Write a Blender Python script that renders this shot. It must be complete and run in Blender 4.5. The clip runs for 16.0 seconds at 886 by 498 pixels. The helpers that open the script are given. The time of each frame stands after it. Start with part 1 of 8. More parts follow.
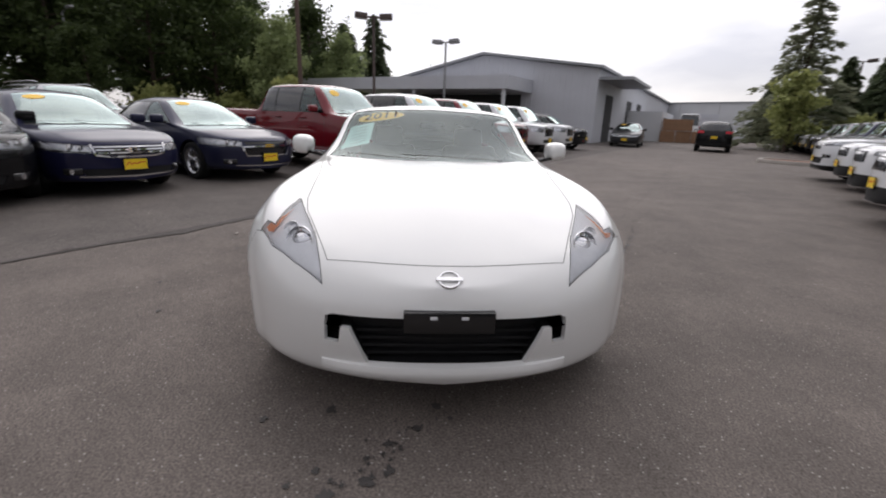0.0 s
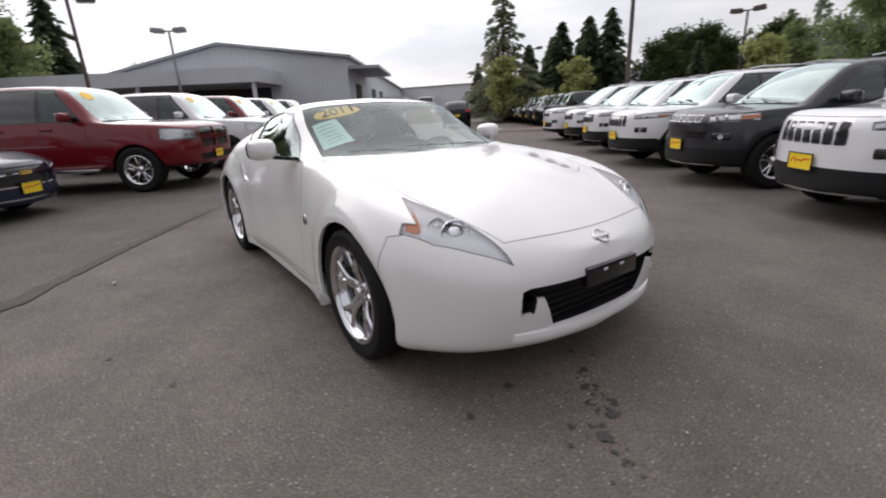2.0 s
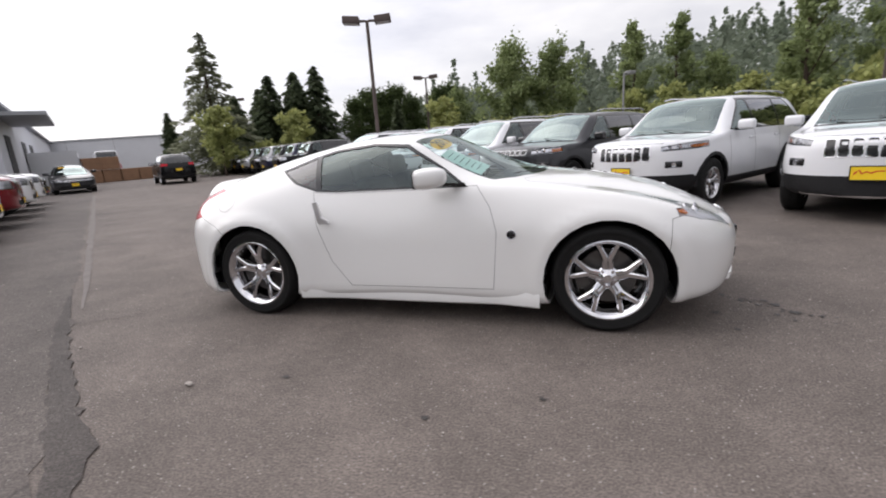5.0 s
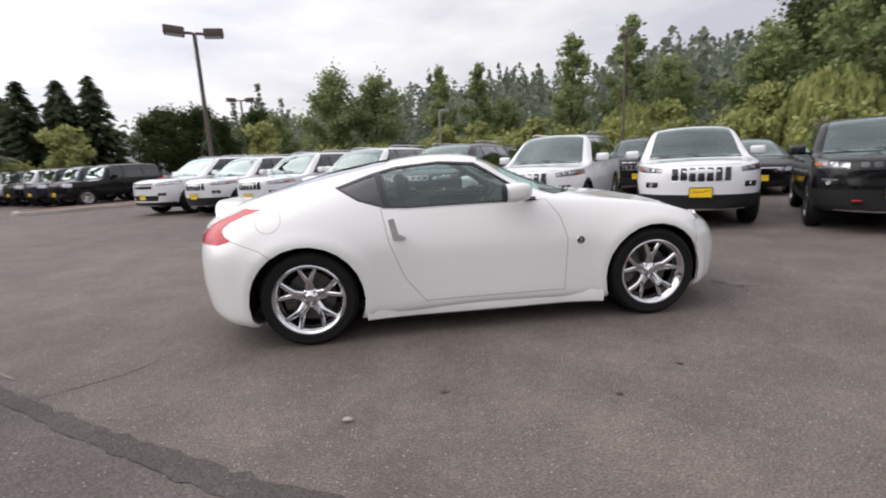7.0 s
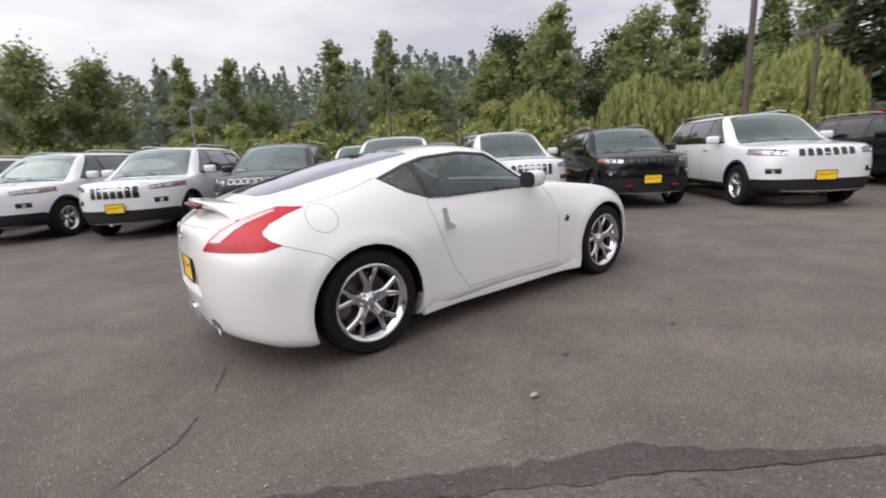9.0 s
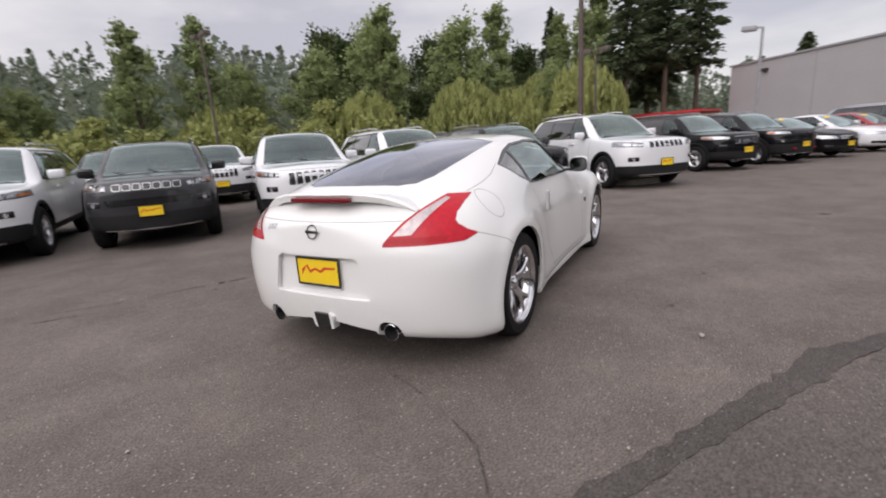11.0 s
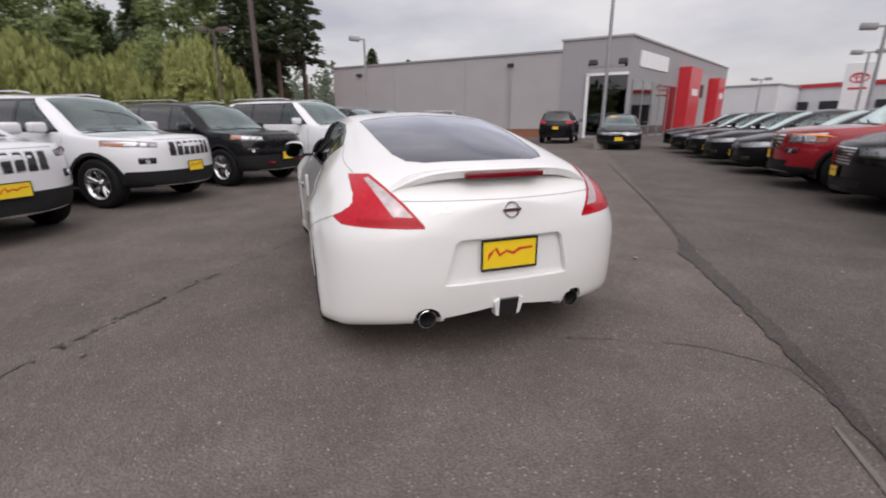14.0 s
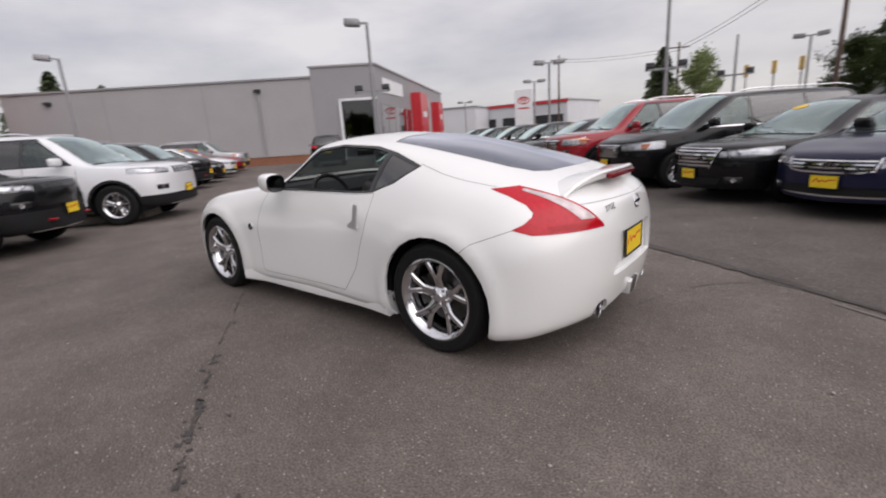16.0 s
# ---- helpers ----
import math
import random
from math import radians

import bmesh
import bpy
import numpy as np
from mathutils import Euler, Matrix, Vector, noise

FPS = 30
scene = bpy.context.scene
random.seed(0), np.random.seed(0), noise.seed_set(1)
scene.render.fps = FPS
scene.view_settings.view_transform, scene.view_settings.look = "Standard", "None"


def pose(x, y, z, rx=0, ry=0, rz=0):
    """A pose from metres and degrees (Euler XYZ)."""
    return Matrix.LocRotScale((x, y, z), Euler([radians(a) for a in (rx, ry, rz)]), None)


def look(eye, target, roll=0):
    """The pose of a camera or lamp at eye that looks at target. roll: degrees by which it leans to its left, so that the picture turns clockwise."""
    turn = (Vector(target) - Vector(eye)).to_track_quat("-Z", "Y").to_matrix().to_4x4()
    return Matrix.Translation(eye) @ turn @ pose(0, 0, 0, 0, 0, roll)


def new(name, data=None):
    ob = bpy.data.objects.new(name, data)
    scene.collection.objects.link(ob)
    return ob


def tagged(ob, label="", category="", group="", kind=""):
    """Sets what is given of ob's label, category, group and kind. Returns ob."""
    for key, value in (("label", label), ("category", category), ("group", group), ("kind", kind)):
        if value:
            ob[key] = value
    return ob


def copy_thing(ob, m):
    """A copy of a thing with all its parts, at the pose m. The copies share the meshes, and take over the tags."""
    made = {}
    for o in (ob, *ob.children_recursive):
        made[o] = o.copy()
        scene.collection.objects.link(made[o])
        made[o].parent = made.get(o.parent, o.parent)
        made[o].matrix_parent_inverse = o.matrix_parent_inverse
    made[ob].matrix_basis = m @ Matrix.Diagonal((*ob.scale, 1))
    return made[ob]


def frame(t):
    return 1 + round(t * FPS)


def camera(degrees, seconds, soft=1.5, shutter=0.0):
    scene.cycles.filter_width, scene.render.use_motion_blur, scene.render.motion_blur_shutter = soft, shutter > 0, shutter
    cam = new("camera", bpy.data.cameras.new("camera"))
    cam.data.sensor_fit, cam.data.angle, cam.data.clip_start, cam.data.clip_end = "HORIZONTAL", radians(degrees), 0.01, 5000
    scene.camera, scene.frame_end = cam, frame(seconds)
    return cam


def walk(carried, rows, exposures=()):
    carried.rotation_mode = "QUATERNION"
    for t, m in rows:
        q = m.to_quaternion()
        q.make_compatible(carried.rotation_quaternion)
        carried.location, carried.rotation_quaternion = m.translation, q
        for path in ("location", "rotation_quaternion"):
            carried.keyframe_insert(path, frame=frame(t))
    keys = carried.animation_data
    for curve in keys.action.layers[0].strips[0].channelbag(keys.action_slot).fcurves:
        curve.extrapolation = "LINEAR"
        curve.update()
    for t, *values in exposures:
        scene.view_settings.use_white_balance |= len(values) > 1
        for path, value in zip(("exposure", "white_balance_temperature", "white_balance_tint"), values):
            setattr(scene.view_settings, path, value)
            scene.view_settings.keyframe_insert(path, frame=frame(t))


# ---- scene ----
cam = camera(89.3, 16.0, 1.9, 0.4)

PATH = [
    (0, (3.633, -0.148, 1.205), (1.716, -0.003, 0.652), 2.1),
    (0.5, (3.656, -0.49, 1.206), (1.762, -0.117, 0.682), 1.0),
    (1, (3.571, -0.817, 1.181), (1.743, -0.254, 0.596), -1.3),
    (1.5, (3.402, -1.205, 1.204), (1.701, -0.36, 0.578), -0.9),
    (2, (3.241, -1.676, 1.198), (1.668, -0.593, 0.605), -2.6),
    (2.5, (2.975, -2.068, 1.17), (1.518, -0.818, 0.608), -3.6),
    (3, (2.681, -2.426, 1.194), (1.38, -1.004, 0.659), -3.8),
    (3.2, (2.555, -2.598, 1.186), (1.336, -1.095, 0.681), -3.7),
    (5.3, (0.898, -3.743, 1.235), (0.389, -1.864, 0.777), -3.3),
    (5.5, (0.73, -3.814, 1.254), (0.295, -1.915, 0.803), -2.6),
    (6, (0.266, -4.008, 1.237), (0.065, -2.064, 0.812), -2.6),
    (6.5, (-0.203, -4.034, 1.231), (-0.208, -2.07, 0.856), -3.8),
    (7, (-0.676, -3.988, 1.243), (-0.454, -2.038, 0.857), -2.8),
    (7.5, (-1.17, -3.93, 1.249), (-0.689, -2.033, 0.84), -2.5),
    (8, (-1.64, -3.75, 1.232), (-0.957, -1.919, 0.808), -2.5),
    (8.5, (-2.129, -3.574, 1.221), (-1.186, -1.862, 0.796), -3.2),
    (9, (-2.548, -3.303, 1.225), (-1.354, -1.752, 0.811), -2.9),
    (9.2, (-2.704, -3.15, 1.234), (-1.446, -1.65, 0.822), -3.7),
    (11.3, (-4.052, -1.574, 1.243), (-2.284, -0.78, 0.75), -3.1),
    (11.5, (-4.135, -1.388, 1.243), (-2.324, -0.719, 0.72), -2.7),
    (12, (-4.265, -0.896, 1.277), (-2.393, -0.452, 0.731), -2.0),
    (12.5, (-4.383, -0.395, 1.264), (-2.465, -0.252, 0.714), -0.9),
    (13, (-4.331, 0.096, 1.24), (-2.415, -0.018, 0.677), -1.6),
    (13.5, (-4.249, 0.582, 1.247), (-2.353, 0.223, 0.722), -0.3),
    (14, (-4.096, 1.057, 1.249), (-2.283, 0.42, 0.694), -0.3),
    (14.5, (-3.806, 1.48, 1.269), (-2.082, 0.625, 0.725), -2.2),
    (15, (-3.542, 1.994, 1.271), (-1.997, 0.847, 0.727), -2.5),
    (15.5, (-3.191, 2.403, 1.252), (-1.759, 1.118, 0.707), -3.7),
    (16, (-2.872, 2.778, 1.263), (-1.657, 1.268, 0.771), -3.8),
]
EXPOSURE = [(0.0, 0.10, 6750, 14), (1.0, 0.08, 6750, 14), (2.0, 0.23, 6750, 14), (3.2, 0.33, 6750, 14), (5.3, 0.56, 6750, 14), (7.5, 0.55, 6780, 14), (9.2, 0.55, 6800, 14), (11.5, 0.36, 6850, 16), (16.0, 0.23, 6850, 16)]
walk(cam, [(t, look(eye, target, roll)) for t, eye, target, roll in PATH], EXPOSURE)

# ---------------- world and light ----------------
SKY = 0.5
world = bpy.data.worlds.new("overcast_sky")
scene.world = world
world.use_nodes = True
wn, wl = world.node_tree.nodes, world.node_tree.links
wn.clear()
w_out = wn.new("ShaderNodeOutputWorld")
w_bg = wn.new("ShaderNodeBackground")
w_sky = wn.new("ShaderNodeTexSky")
w_sky.sky_type, w_sky.sun_disc = "NISHITA", False
w_sky.sun_elevation, w_sky.sun_rotation = radians(42), radians(285)
w_coord = wn.new("ShaderNodeTexCoord")
w_map = wn.new("ShaderNodeMapping")
w_map.inputs["Scale"].default_value = (1.0, 1.0, 3.2)
w_noise = wn.new("ShaderNodeTexNoise")
w_noise.inputs["Scale"].default_value, w_noise.inputs["Detail"].default_value = 2.3, 6.0
w_noise.inputs["Roughness"].default_value = 0.52
w_ramp = wn.new("ShaderNodeValToRGB")
w_ramp.color_ramp.elements[0].position, w_ramp.color_ramp.elements[0].color = 0.34, (0.56, 0.58, 0.65, 1)
w_ramp.color_ramp.elements[1].position, w_ramp.color_ramp.elements[1].color = 0.66, (0.92, 0.93, 0.95, 1)
# the cloud is thinner, and brighter, towards the hidden sun
w_dot = wn.new("ShaderNodeVectorMath")
w_dot.operation = "DOT_PRODUCT"
SUN_WAY = Vector((-0.72, 0.10, 0.62)).normalized()
w_dot.inputs[1].default_value = SUN_WAY
w_glow = wn.new("ShaderNodeMapRange")
w_glow.inputs["From Min"].default_value, w_glow.inputs["From Max"].default_value = -0.25, 1.0
w_mul = wn.new("ShaderNodeVectorMath")
w_mul.operation = "SCALE"
w_mix = wn.new("ShaderNodeMixRGB")
w_mix.inputs[0].default_value = 0.93
w_dim = wn.new("ShaderNodeVectorMath")
w_dim.operation = "SCALE"
w_dim.inputs["Scale"].default_value = 0.25
wl.new(w_coord.outputs["Generated"], w_map.inputs["Vector"])
wl.new(w_map.outputs[0], w_noise.inputs["Vector"])
wl.new(w_noise.outputs["Fac"], w_ramp.inputs[0])
wl.new(w_coord.outputs["Generated"], w_dot.inputs[0])
wl.new(w_dot.outputs["Value"], w_glow.inputs["Value"])
wl.new(w_ramp.outputs[0], w_mul.inputs[0])
# an overcast dome is dimmest at the horizon and brightest overhead
w_sep = wn.new("ShaderNodeSeparateXYZ")
w_dome = wn.new("ShaderNodeMapRange")
w_dome.inputs["From Min"].default_value, w_dome.inputs["From Max"].default_value = 0.0, 0.9
w_dome.inputs["To Min"].default_value, w_dome.inputs["To Max"].default_value = 0.82, 1.28
w_pow = wn.new("ShaderNodeMath")
w_pow.operation = "POWER"
w_pow.inputs[1].default_value = 4.0
w_lift = wn.new("ShaderNodeMapRange")
w_lift.inputs["To Min"].default_value, w_lift.inputs["To Max"].default_value = 0.90, 2.55
w_both = wn.new("ShaderNodeMath")
w_both.operation = "MULTIPLY"
wl.new(w_coord.outputs["Generated"], w_sep.inputs[0])
wl.new(w_sep.outputs["Z"], w_dome.inputs[0])
wl.new(w_glow.outputs[0], w_pow.inputs[0])
wl.new(w_pow.outputs[0], w_lift.inputs["Value"])
wl.new(w_lift.outputs[0], w_both.inputs[0])
wl.new(w_dome.outputs[0], w_both.inputs[1])
wl.new(w_both.outputs[0], w_mul.inputs["Scale"])
wl.new(w_sky.outputs[0], w_dim.inputs[0])
wl.new(w_dim.outputs[0], w_mix.inputs[1])
wl.new(w_mul.outputs[0], w_mix.inputs[2])
wl.new(w_mix.outputs[0], w_bg.inputs["Color"])
w_bg.inputs["Strength"].default_value = SKY * 1.64
wl.new(w_bg.outputs[0], w_out.inputs["Surface"])

sun = new("sun", bpy.data.lights.new("sun", "SUN"))
sun.data.energy, sun.data.angle, sun.data.color = 0.6, radians(70), (1.0, 0.97, 0.92)
sun.matrix_world = look((0, 0, 30), Vector((0, 0, 30)) - SUN_WAY)

# ---------------- materials ----------------
MATS = {}


def shader(name, color, rough=0.5, metal=0.0, coat=0.0, scale=0.0, vary=0.0, bump=0.0, fine=0.0, spec=0.5, per=0.0, bump_scale=0.0, stretch=(1, 1, 1)):
    """A surface with two scales of variation in its colour, and a fine relief."""
    m = bpy.data.materials.new(name)
    m.use_nodes = True
    nt = m.node_tree
    b = nt.nodes["Principled BSDF"]
    b.inputs["Base Color"].default_value = (*color, 1)
    b.inputs["Roughness"].default_value, b.inputs["Metallic"].default_value = rough, metal
    b.inputs["Specular IOR Level"].default_value = spec
    b.inputs["Coat Weight"].default_value = coat
    b.inputs["Coat Roughness"].default_value = 0.03
    if scale:
        co = nt.nodes.new("ShaderNodeTexCoord")
        mp = nt.nodes.new("ShaderNodeMapping")
        mp.inputs["Scale"].default_value = stretch
        nt.links.new(co.outputs["Object"], mp.inputs[0])
        n1 = nt.nodes.new("ShaderNodeTexNoise")
        n1.inputs["Scale"].default_value, n1.inputs["Detail"].default_value = scale, 5
        n2 = nt.nodes.new("ShaderNodeTexNoise")
        n2.inputs["Scale"].default_value, n2.inputs["Detail"].default_value = scale * 14, 3
        for n in (n1, n2):
            nt.links.new(mp.outputs[0], n.inputs["Vector"])
        add = nt.nodes.new("ShaderNodeMath")
        add.operation = "ADD"
        fm = nt.nodes.new("ShaderNodeMath")
        fm.operation = "MULTIPLY"
        fm.inputs[1].default_value = fine
        nt.links.new(n2.outputs["Fac"], fm.inputs[0])
        nt.links.new(n1.outputs["Fac"], add.inputs[0])
        nt.links.new(fm.outputs[0], add.inputs[1])
        last = add.outputs[0]
        mr = nt.nodes.new("ShaderNodeMapRange")
        mr.inputs["From Min"].default_value, mr.inputs["From Max"].default_value = 0.25 + 0.25 * fine, 0.75 + 0.75 * fine
        mr.inputs["To Min"].default_value, mr.inputs["To Max"].default_value = 1 - vary, 1 + vary
        nt.links.new(last, mr.inputs[0])
        val = mr.outputs[0]
        if per:
            oi = nt.nodes.new("ShaderNodeObjectInfo")
            pr = nt.nodes.new("ShaderNodeMapRange")
            pr.inputs["To Min"].default_value, pr.inputs["To Max"].default_value = 1 - per, 1 + per
            nt.links.new(oi.outputs["Random"], pr.inputs[0])
            pm = nt.nodes.new("ShaderNodeMath")
            pm.operation = "MULTIPLY"
            nt.links.new(val, pm.inputs[0])
            nt.links.new(pr.outputs[0], pm.inputs[1])
            val = pm.outputs[0]
        sc = nt.nodes.new("ShaderNodeVectorMath")
        sc.operation = "SCALE"
        sc.inputs[0].default_value = color
        nt.links.new(val, sc.inputs["Scale"])
        nt.links.new(sc.outputs[0], b.inputs["Base Color"])
        if bump:
            bp = nt.nodes.new("ShaderNodeBump")
            bp.inputs["Strength"].default_value, bp.inputs["Distance"].default_value = bump, 0.01
            src = n2.outputs["Fac"]
            if bump_scale:
                n3 = nt.nodes.new("ShaderNodeTexNoise")
                n3.inputs["Scale"].default_value, n3.inputs["Detail"].default_value = bump_scale, 4
                nt.links.new(mp.outputs[0], n3.inputs["Vector"])
                src = n3.outputs["Fac"]
            nt.links.new(src, bp.inputs["Height"])
            nt.links.new(bp.outputs[0], b.inputs["Normal"])
    MATS[name] = m
    return m


def glass(name, tint, gloss=1.0, rough=0.0, sheen=(1, 1, 1)):
    """A pane: a clear tint, with a mirror image that grows towards grazing angles."""
    m = bpy.data.materials.new(name)
    m.use_nodes = True
    nt = m.node_tree
    nt.nodes.clear()
    out = nt.nodes.new("ShaderNodeOutputMaterial")
    tr = nt.nodes.new("ShaderNodeBsdfTransparent")
    tr.inputs[0].default_value = (*tint, 1)
    gl = nt.nodes.new("ShaderNodeBsdfGlossy")
    gl.inputs["Roughness"].default_value = rough
    gl.inputs["Color"].default_value = (*sheen, 1)
    fr = nt.nodes.new("ShaderNodeFresnel")
    fr.inputs["IOR"].default_value = 1.5
    k = nt.nodes.new("ShaderNodeMath")
    k.operation, k.use_clamp = "MULTIPLY", True
    k.inputs[1].default_value = gloss
    mix = nt.nodes.new("ShaderNodeMixShader")
    nt.links.new(fr.outputs[0], k.inputs[0])
    nt.links.new(k.outputs[0], mix.inputs[0])
    nt.links.new(tr.outputs[0], mix.inputs[1])
    nt.links.new(gl.outputs[0], mix.inputs[2])
    nt.links.new(mix.outputs[0], out.inputs[0])
    MATS[name] = m
    return m


M_PEARL = shader("pearl_white_paint", (0.79, 0.79, 0.775), 0.30, 0.0, 1.0, 3, 0.012, 0.0, 0.4)
M_WHITE = shader("white_car_paint", (0.72, 0.73, 0.75), 0.35, 0.0, 1.0, 3, 0.02, 0.0, 0.4)
M_GREY = shader("graphite_car_paint", (0.038, 0.039, 0.043), 0.3, 0.3, 0.6, 3, 0.06, 0.0, 0.4, 0.12)
M_BLACK = shader("black_car_paint", (0.005, 0.005, 0.006), 0.25, 0.0, 0.42, 3, 0.1, 0.0, 0.4, 0.12)
M_NAVY = shader("navy_car_paint", (0.011, 0.012, 0.040), 0.3, 0.2, 0.6, 3, 0.08, 0.0, 0.4, 0.12)
M_SLATE = shader("slate_blue_car_paint", (0.020, 0.022, 0.050), 0.3, 0.3, 0.6, 3, 0.08, 0.0, 0.4, 0.12)
M_MAROON = shader("deep_red_car_paint", (0.16, 0.006, 0.012), 0.3, 0.1, 1.0, 3, 0.06, 0.0, 0.4, 0.12)
M_RED = shader("bright_red_car_paint", (0.28, 0.005, 0.014), 0.3, 0.1, 1.0, 3, 0.06, 0.0, 0.4, 0.12)
M_SILVER = shader("silver_car_paint", (0.42, 0.43, 0.44), 0.3, 0.6, 1.0, 3, 0.04, 0.0, 0.4)
M_PLASTIC = shader("black_textured_plastic", (0.014, 0.014, 0.015), 0.6, 0, 0, 30, 0.25, 0.15, 0.6, 0.22)
M_GLOSSBLACK = shader("gloss_black_plastic", (0.012, 0.012, 0.013), 0.2, 0, 0.3, 20, 0.1, 0, 0.4)
M_TYRE = shader("tyre_rubber", (0.008, 0.008, 0.008), 0.7, 0, 0, 22, 0.3, 0.3, 0.8, 0.25)
M_CHROME = shader("chrome", (0.72, 0.72, 0.74), 0.07, 1.0, 0, 9, 0.04, 0, 0.5)
M_ALLOY = shader("silver_alloy", (0.66, 0.66, 0.68), 0.2, 1.0, 0.2, 12, 0.08, 0, 0.5)
M_FORGED = shader("forged_dark_alloy", (0.70, 0.70, 0.72), 0.13, 1.0, 0.2, 12, 0.08, 0, 0.5)
M_DISC = shader("cast_iron_disc", (0.14, 0.135, 0.13), 0.42, 1.0, 0, 25, 0.2, 0, 0.5)
M_CABIN = shader("dark_cabin_trim", (0.022, 0.022, 0.024), 0.7, 0, 0, 12, 0.2, 0.1, 0.5)
M_LEATHER = shader("black_leather", (0.020, 0.019, 0.019), 0.5, 0, 0, 14, 0.2, 0.2, 0.6)
M_YELLOW = shader("yellow_plate", (0.86, 0.60, 0.02), 0.4, 0, 0, 20, 0.05, 0, 0.5)
M_STICKER = shader("yellow_sticker", (0.88, 0.52, 0.01), 0.45, 0, 0, 20, 0.05, 0, 0.5)
M_SCRIPT = shader("red_print", (0.60, 0.05, 0.02), 0.5)
M_PAPER = shader("pale_green_paper", (0.55, 0.72, 0.68), 0.6, 0, 0, 30, 0.05, 0, 0.5)
M_INK = shader("black_print", (0.02, 0.02, 0.02), 0.5)
M_AMBER = shader("amber_lens", (0.75, 0.20, 0.02), 0.15, 0, 1.0, 30, 0.08)
M_REDLENS = shader("red_lens", (0.50, 0.001, 0.014), 0.12, 0, 0.25, 40, 0.30, 0.1, 0.8, 0.3)
M_DEEPRED = shader("deep_red_lens", (0.40, 0.001, 0.008), 0.2, 0, 0.3, 60, 0.2, 0, 0.8, 0.2)
M_DARKRED = shader("dark_red_lens", (0.16, 0.003, 0.008), 0.2, 0, 0.5, 30, 0.15, 0, 0.6, 0.3)
M_CLEARLENS = shader("ribbed_clear_lens", (0.56, 0.47, 0.47), 0.12, 0.4, 1.0, 22, 0.55, 0.4, 0.9)
M_REFLECTOR = shader("headlight_reflector", (0.88, 0.88, 0.90), 0.22, 0.15, 0.5, 18, 0.12, 0.05, 0.8)
M_LAMPBOWL = shader("moulded_lamp_bowl", (0.66, 0.66, 0.68), 0.2, 0.75, 0.4, 9, 0.5, 0.4, 0.8)
# mirror tint darkened to paint in the reflection of dark surroundings
M_MIRROR = shader("darkened_door_mirror", (0.16, 0.17, 0.18), 0.05, 1.0, 0, 9, 0.04)
M_SATIN = shader("satin_chrome", (0.86, 0.86, 0.87), 0.30, 0.75, 0.3, 12, 0.05)
M_SEAM = shader("shut_line", (0.17, 0.17, 0.165), 0.8)
M_GAP = shader("panel_gap", (0.03, 0.03, 0.03), 0.8)
G_CLEAR = glass("windscreen_glass", (0.72, 0.81, 0.80), 0.80, 0.0, (0.90, 1.0, 0.99))
G_CAR = glass("teal_windscreen_glass", (0.26, 0.36, 0.34), 2.6, 0.0, (0.82, 0.97, 0.95))
G_HATCH = glass("tinted_hatch_glass", (0.10, 0.105, 0.125), 2.3, 0.0, (0.82, 0.84, 0.92))
G_SIDE = glass("side_glass", (0.44, 0.54, 0.53), 2.0, 0.0, (0.88, 1.0, 0.98))
G_DARK = glass("tinted_glass", (0.10, 0.105, 0.12), 2.2)
G_LENS = glass("lens_cover", (0.94, 0.95, 0.96), 1.0)

# ---------------- mesh helpers ----------------


def finish(bm, name, material, parent=None, label="", smooth=True, normals=None, mats=None):
    me = bpy.data.meshes.new(name)
    bm.to_mesh(me)
    bm.free()
    for mt in mats or [material]:
        me.materials.append(mt)
    if smooth:
        me.shade_smooth()
        if normals is None:
            me.set_sharp_from_angle(angle=radians(38))
    if normals is not None:
        me.normals_split_custom_set_from_vertices(normals)
    ob = new(name, me)
    if parent is not None:
        ob.parent = parent
    if label:
        ob["label"] = label
    return ob


def part(name, bm, material, parent, label="", smooth=True, mats=None):
    """Links a bmesh as ONE mesh object under a thing or under a part."""
    return finish(bm, name, material, parent, label, smooth, None, mats)


def thing(name, label, category, group="", kind="", at=None):
    ob = new(name)
    ob.empty_display_size = 0.2
    tagged(ob, label, category, group, kind)
    if at is not None:
        ob.matrix_world = at
    return ob


def box(bm, lo, hi, bevel=0.0, segs=2, turn=None):
    lo, hi = Vector(lo), Vector(hi)
    size, mid = hi - lo, (hi + lo) / 2
    m = Matrix.Translation(mid) @ (turn or Matrix()) @ Matrix.Diagonal((*size, 1))
    got = bmesh.ops.create_cube(bm, size=1, matrix=m)
    if bevel:
        edges = {e for v in got["verts"] for e in v.link_edges}
        bmesh.ops.bevel(bm, geom=list(edges), offset=bevel, segments=segs, profile=0.5, affect="EDGES")
    return bm


def boxes(*specs):
    bm = bmesh.new()
    for s in specs:
        box(bm, *s)
    return bm


def tube(bm, a, b, r0, r1=None, n=10, caps=True):
    a, b = Vector(a), Vector(b)
    d = b - a
    m = Matrix.Translation((a + b) / 2) @ d.to_track_quat("Z", "Y").to_matrix().to_4x4()
    bmesh.ops.create_cone(bm, cap_ends=caps, segments=n, radius1=r0, radius2=r0 if r1 is None else r1, depth=d.length, matrix=m)
    return bm


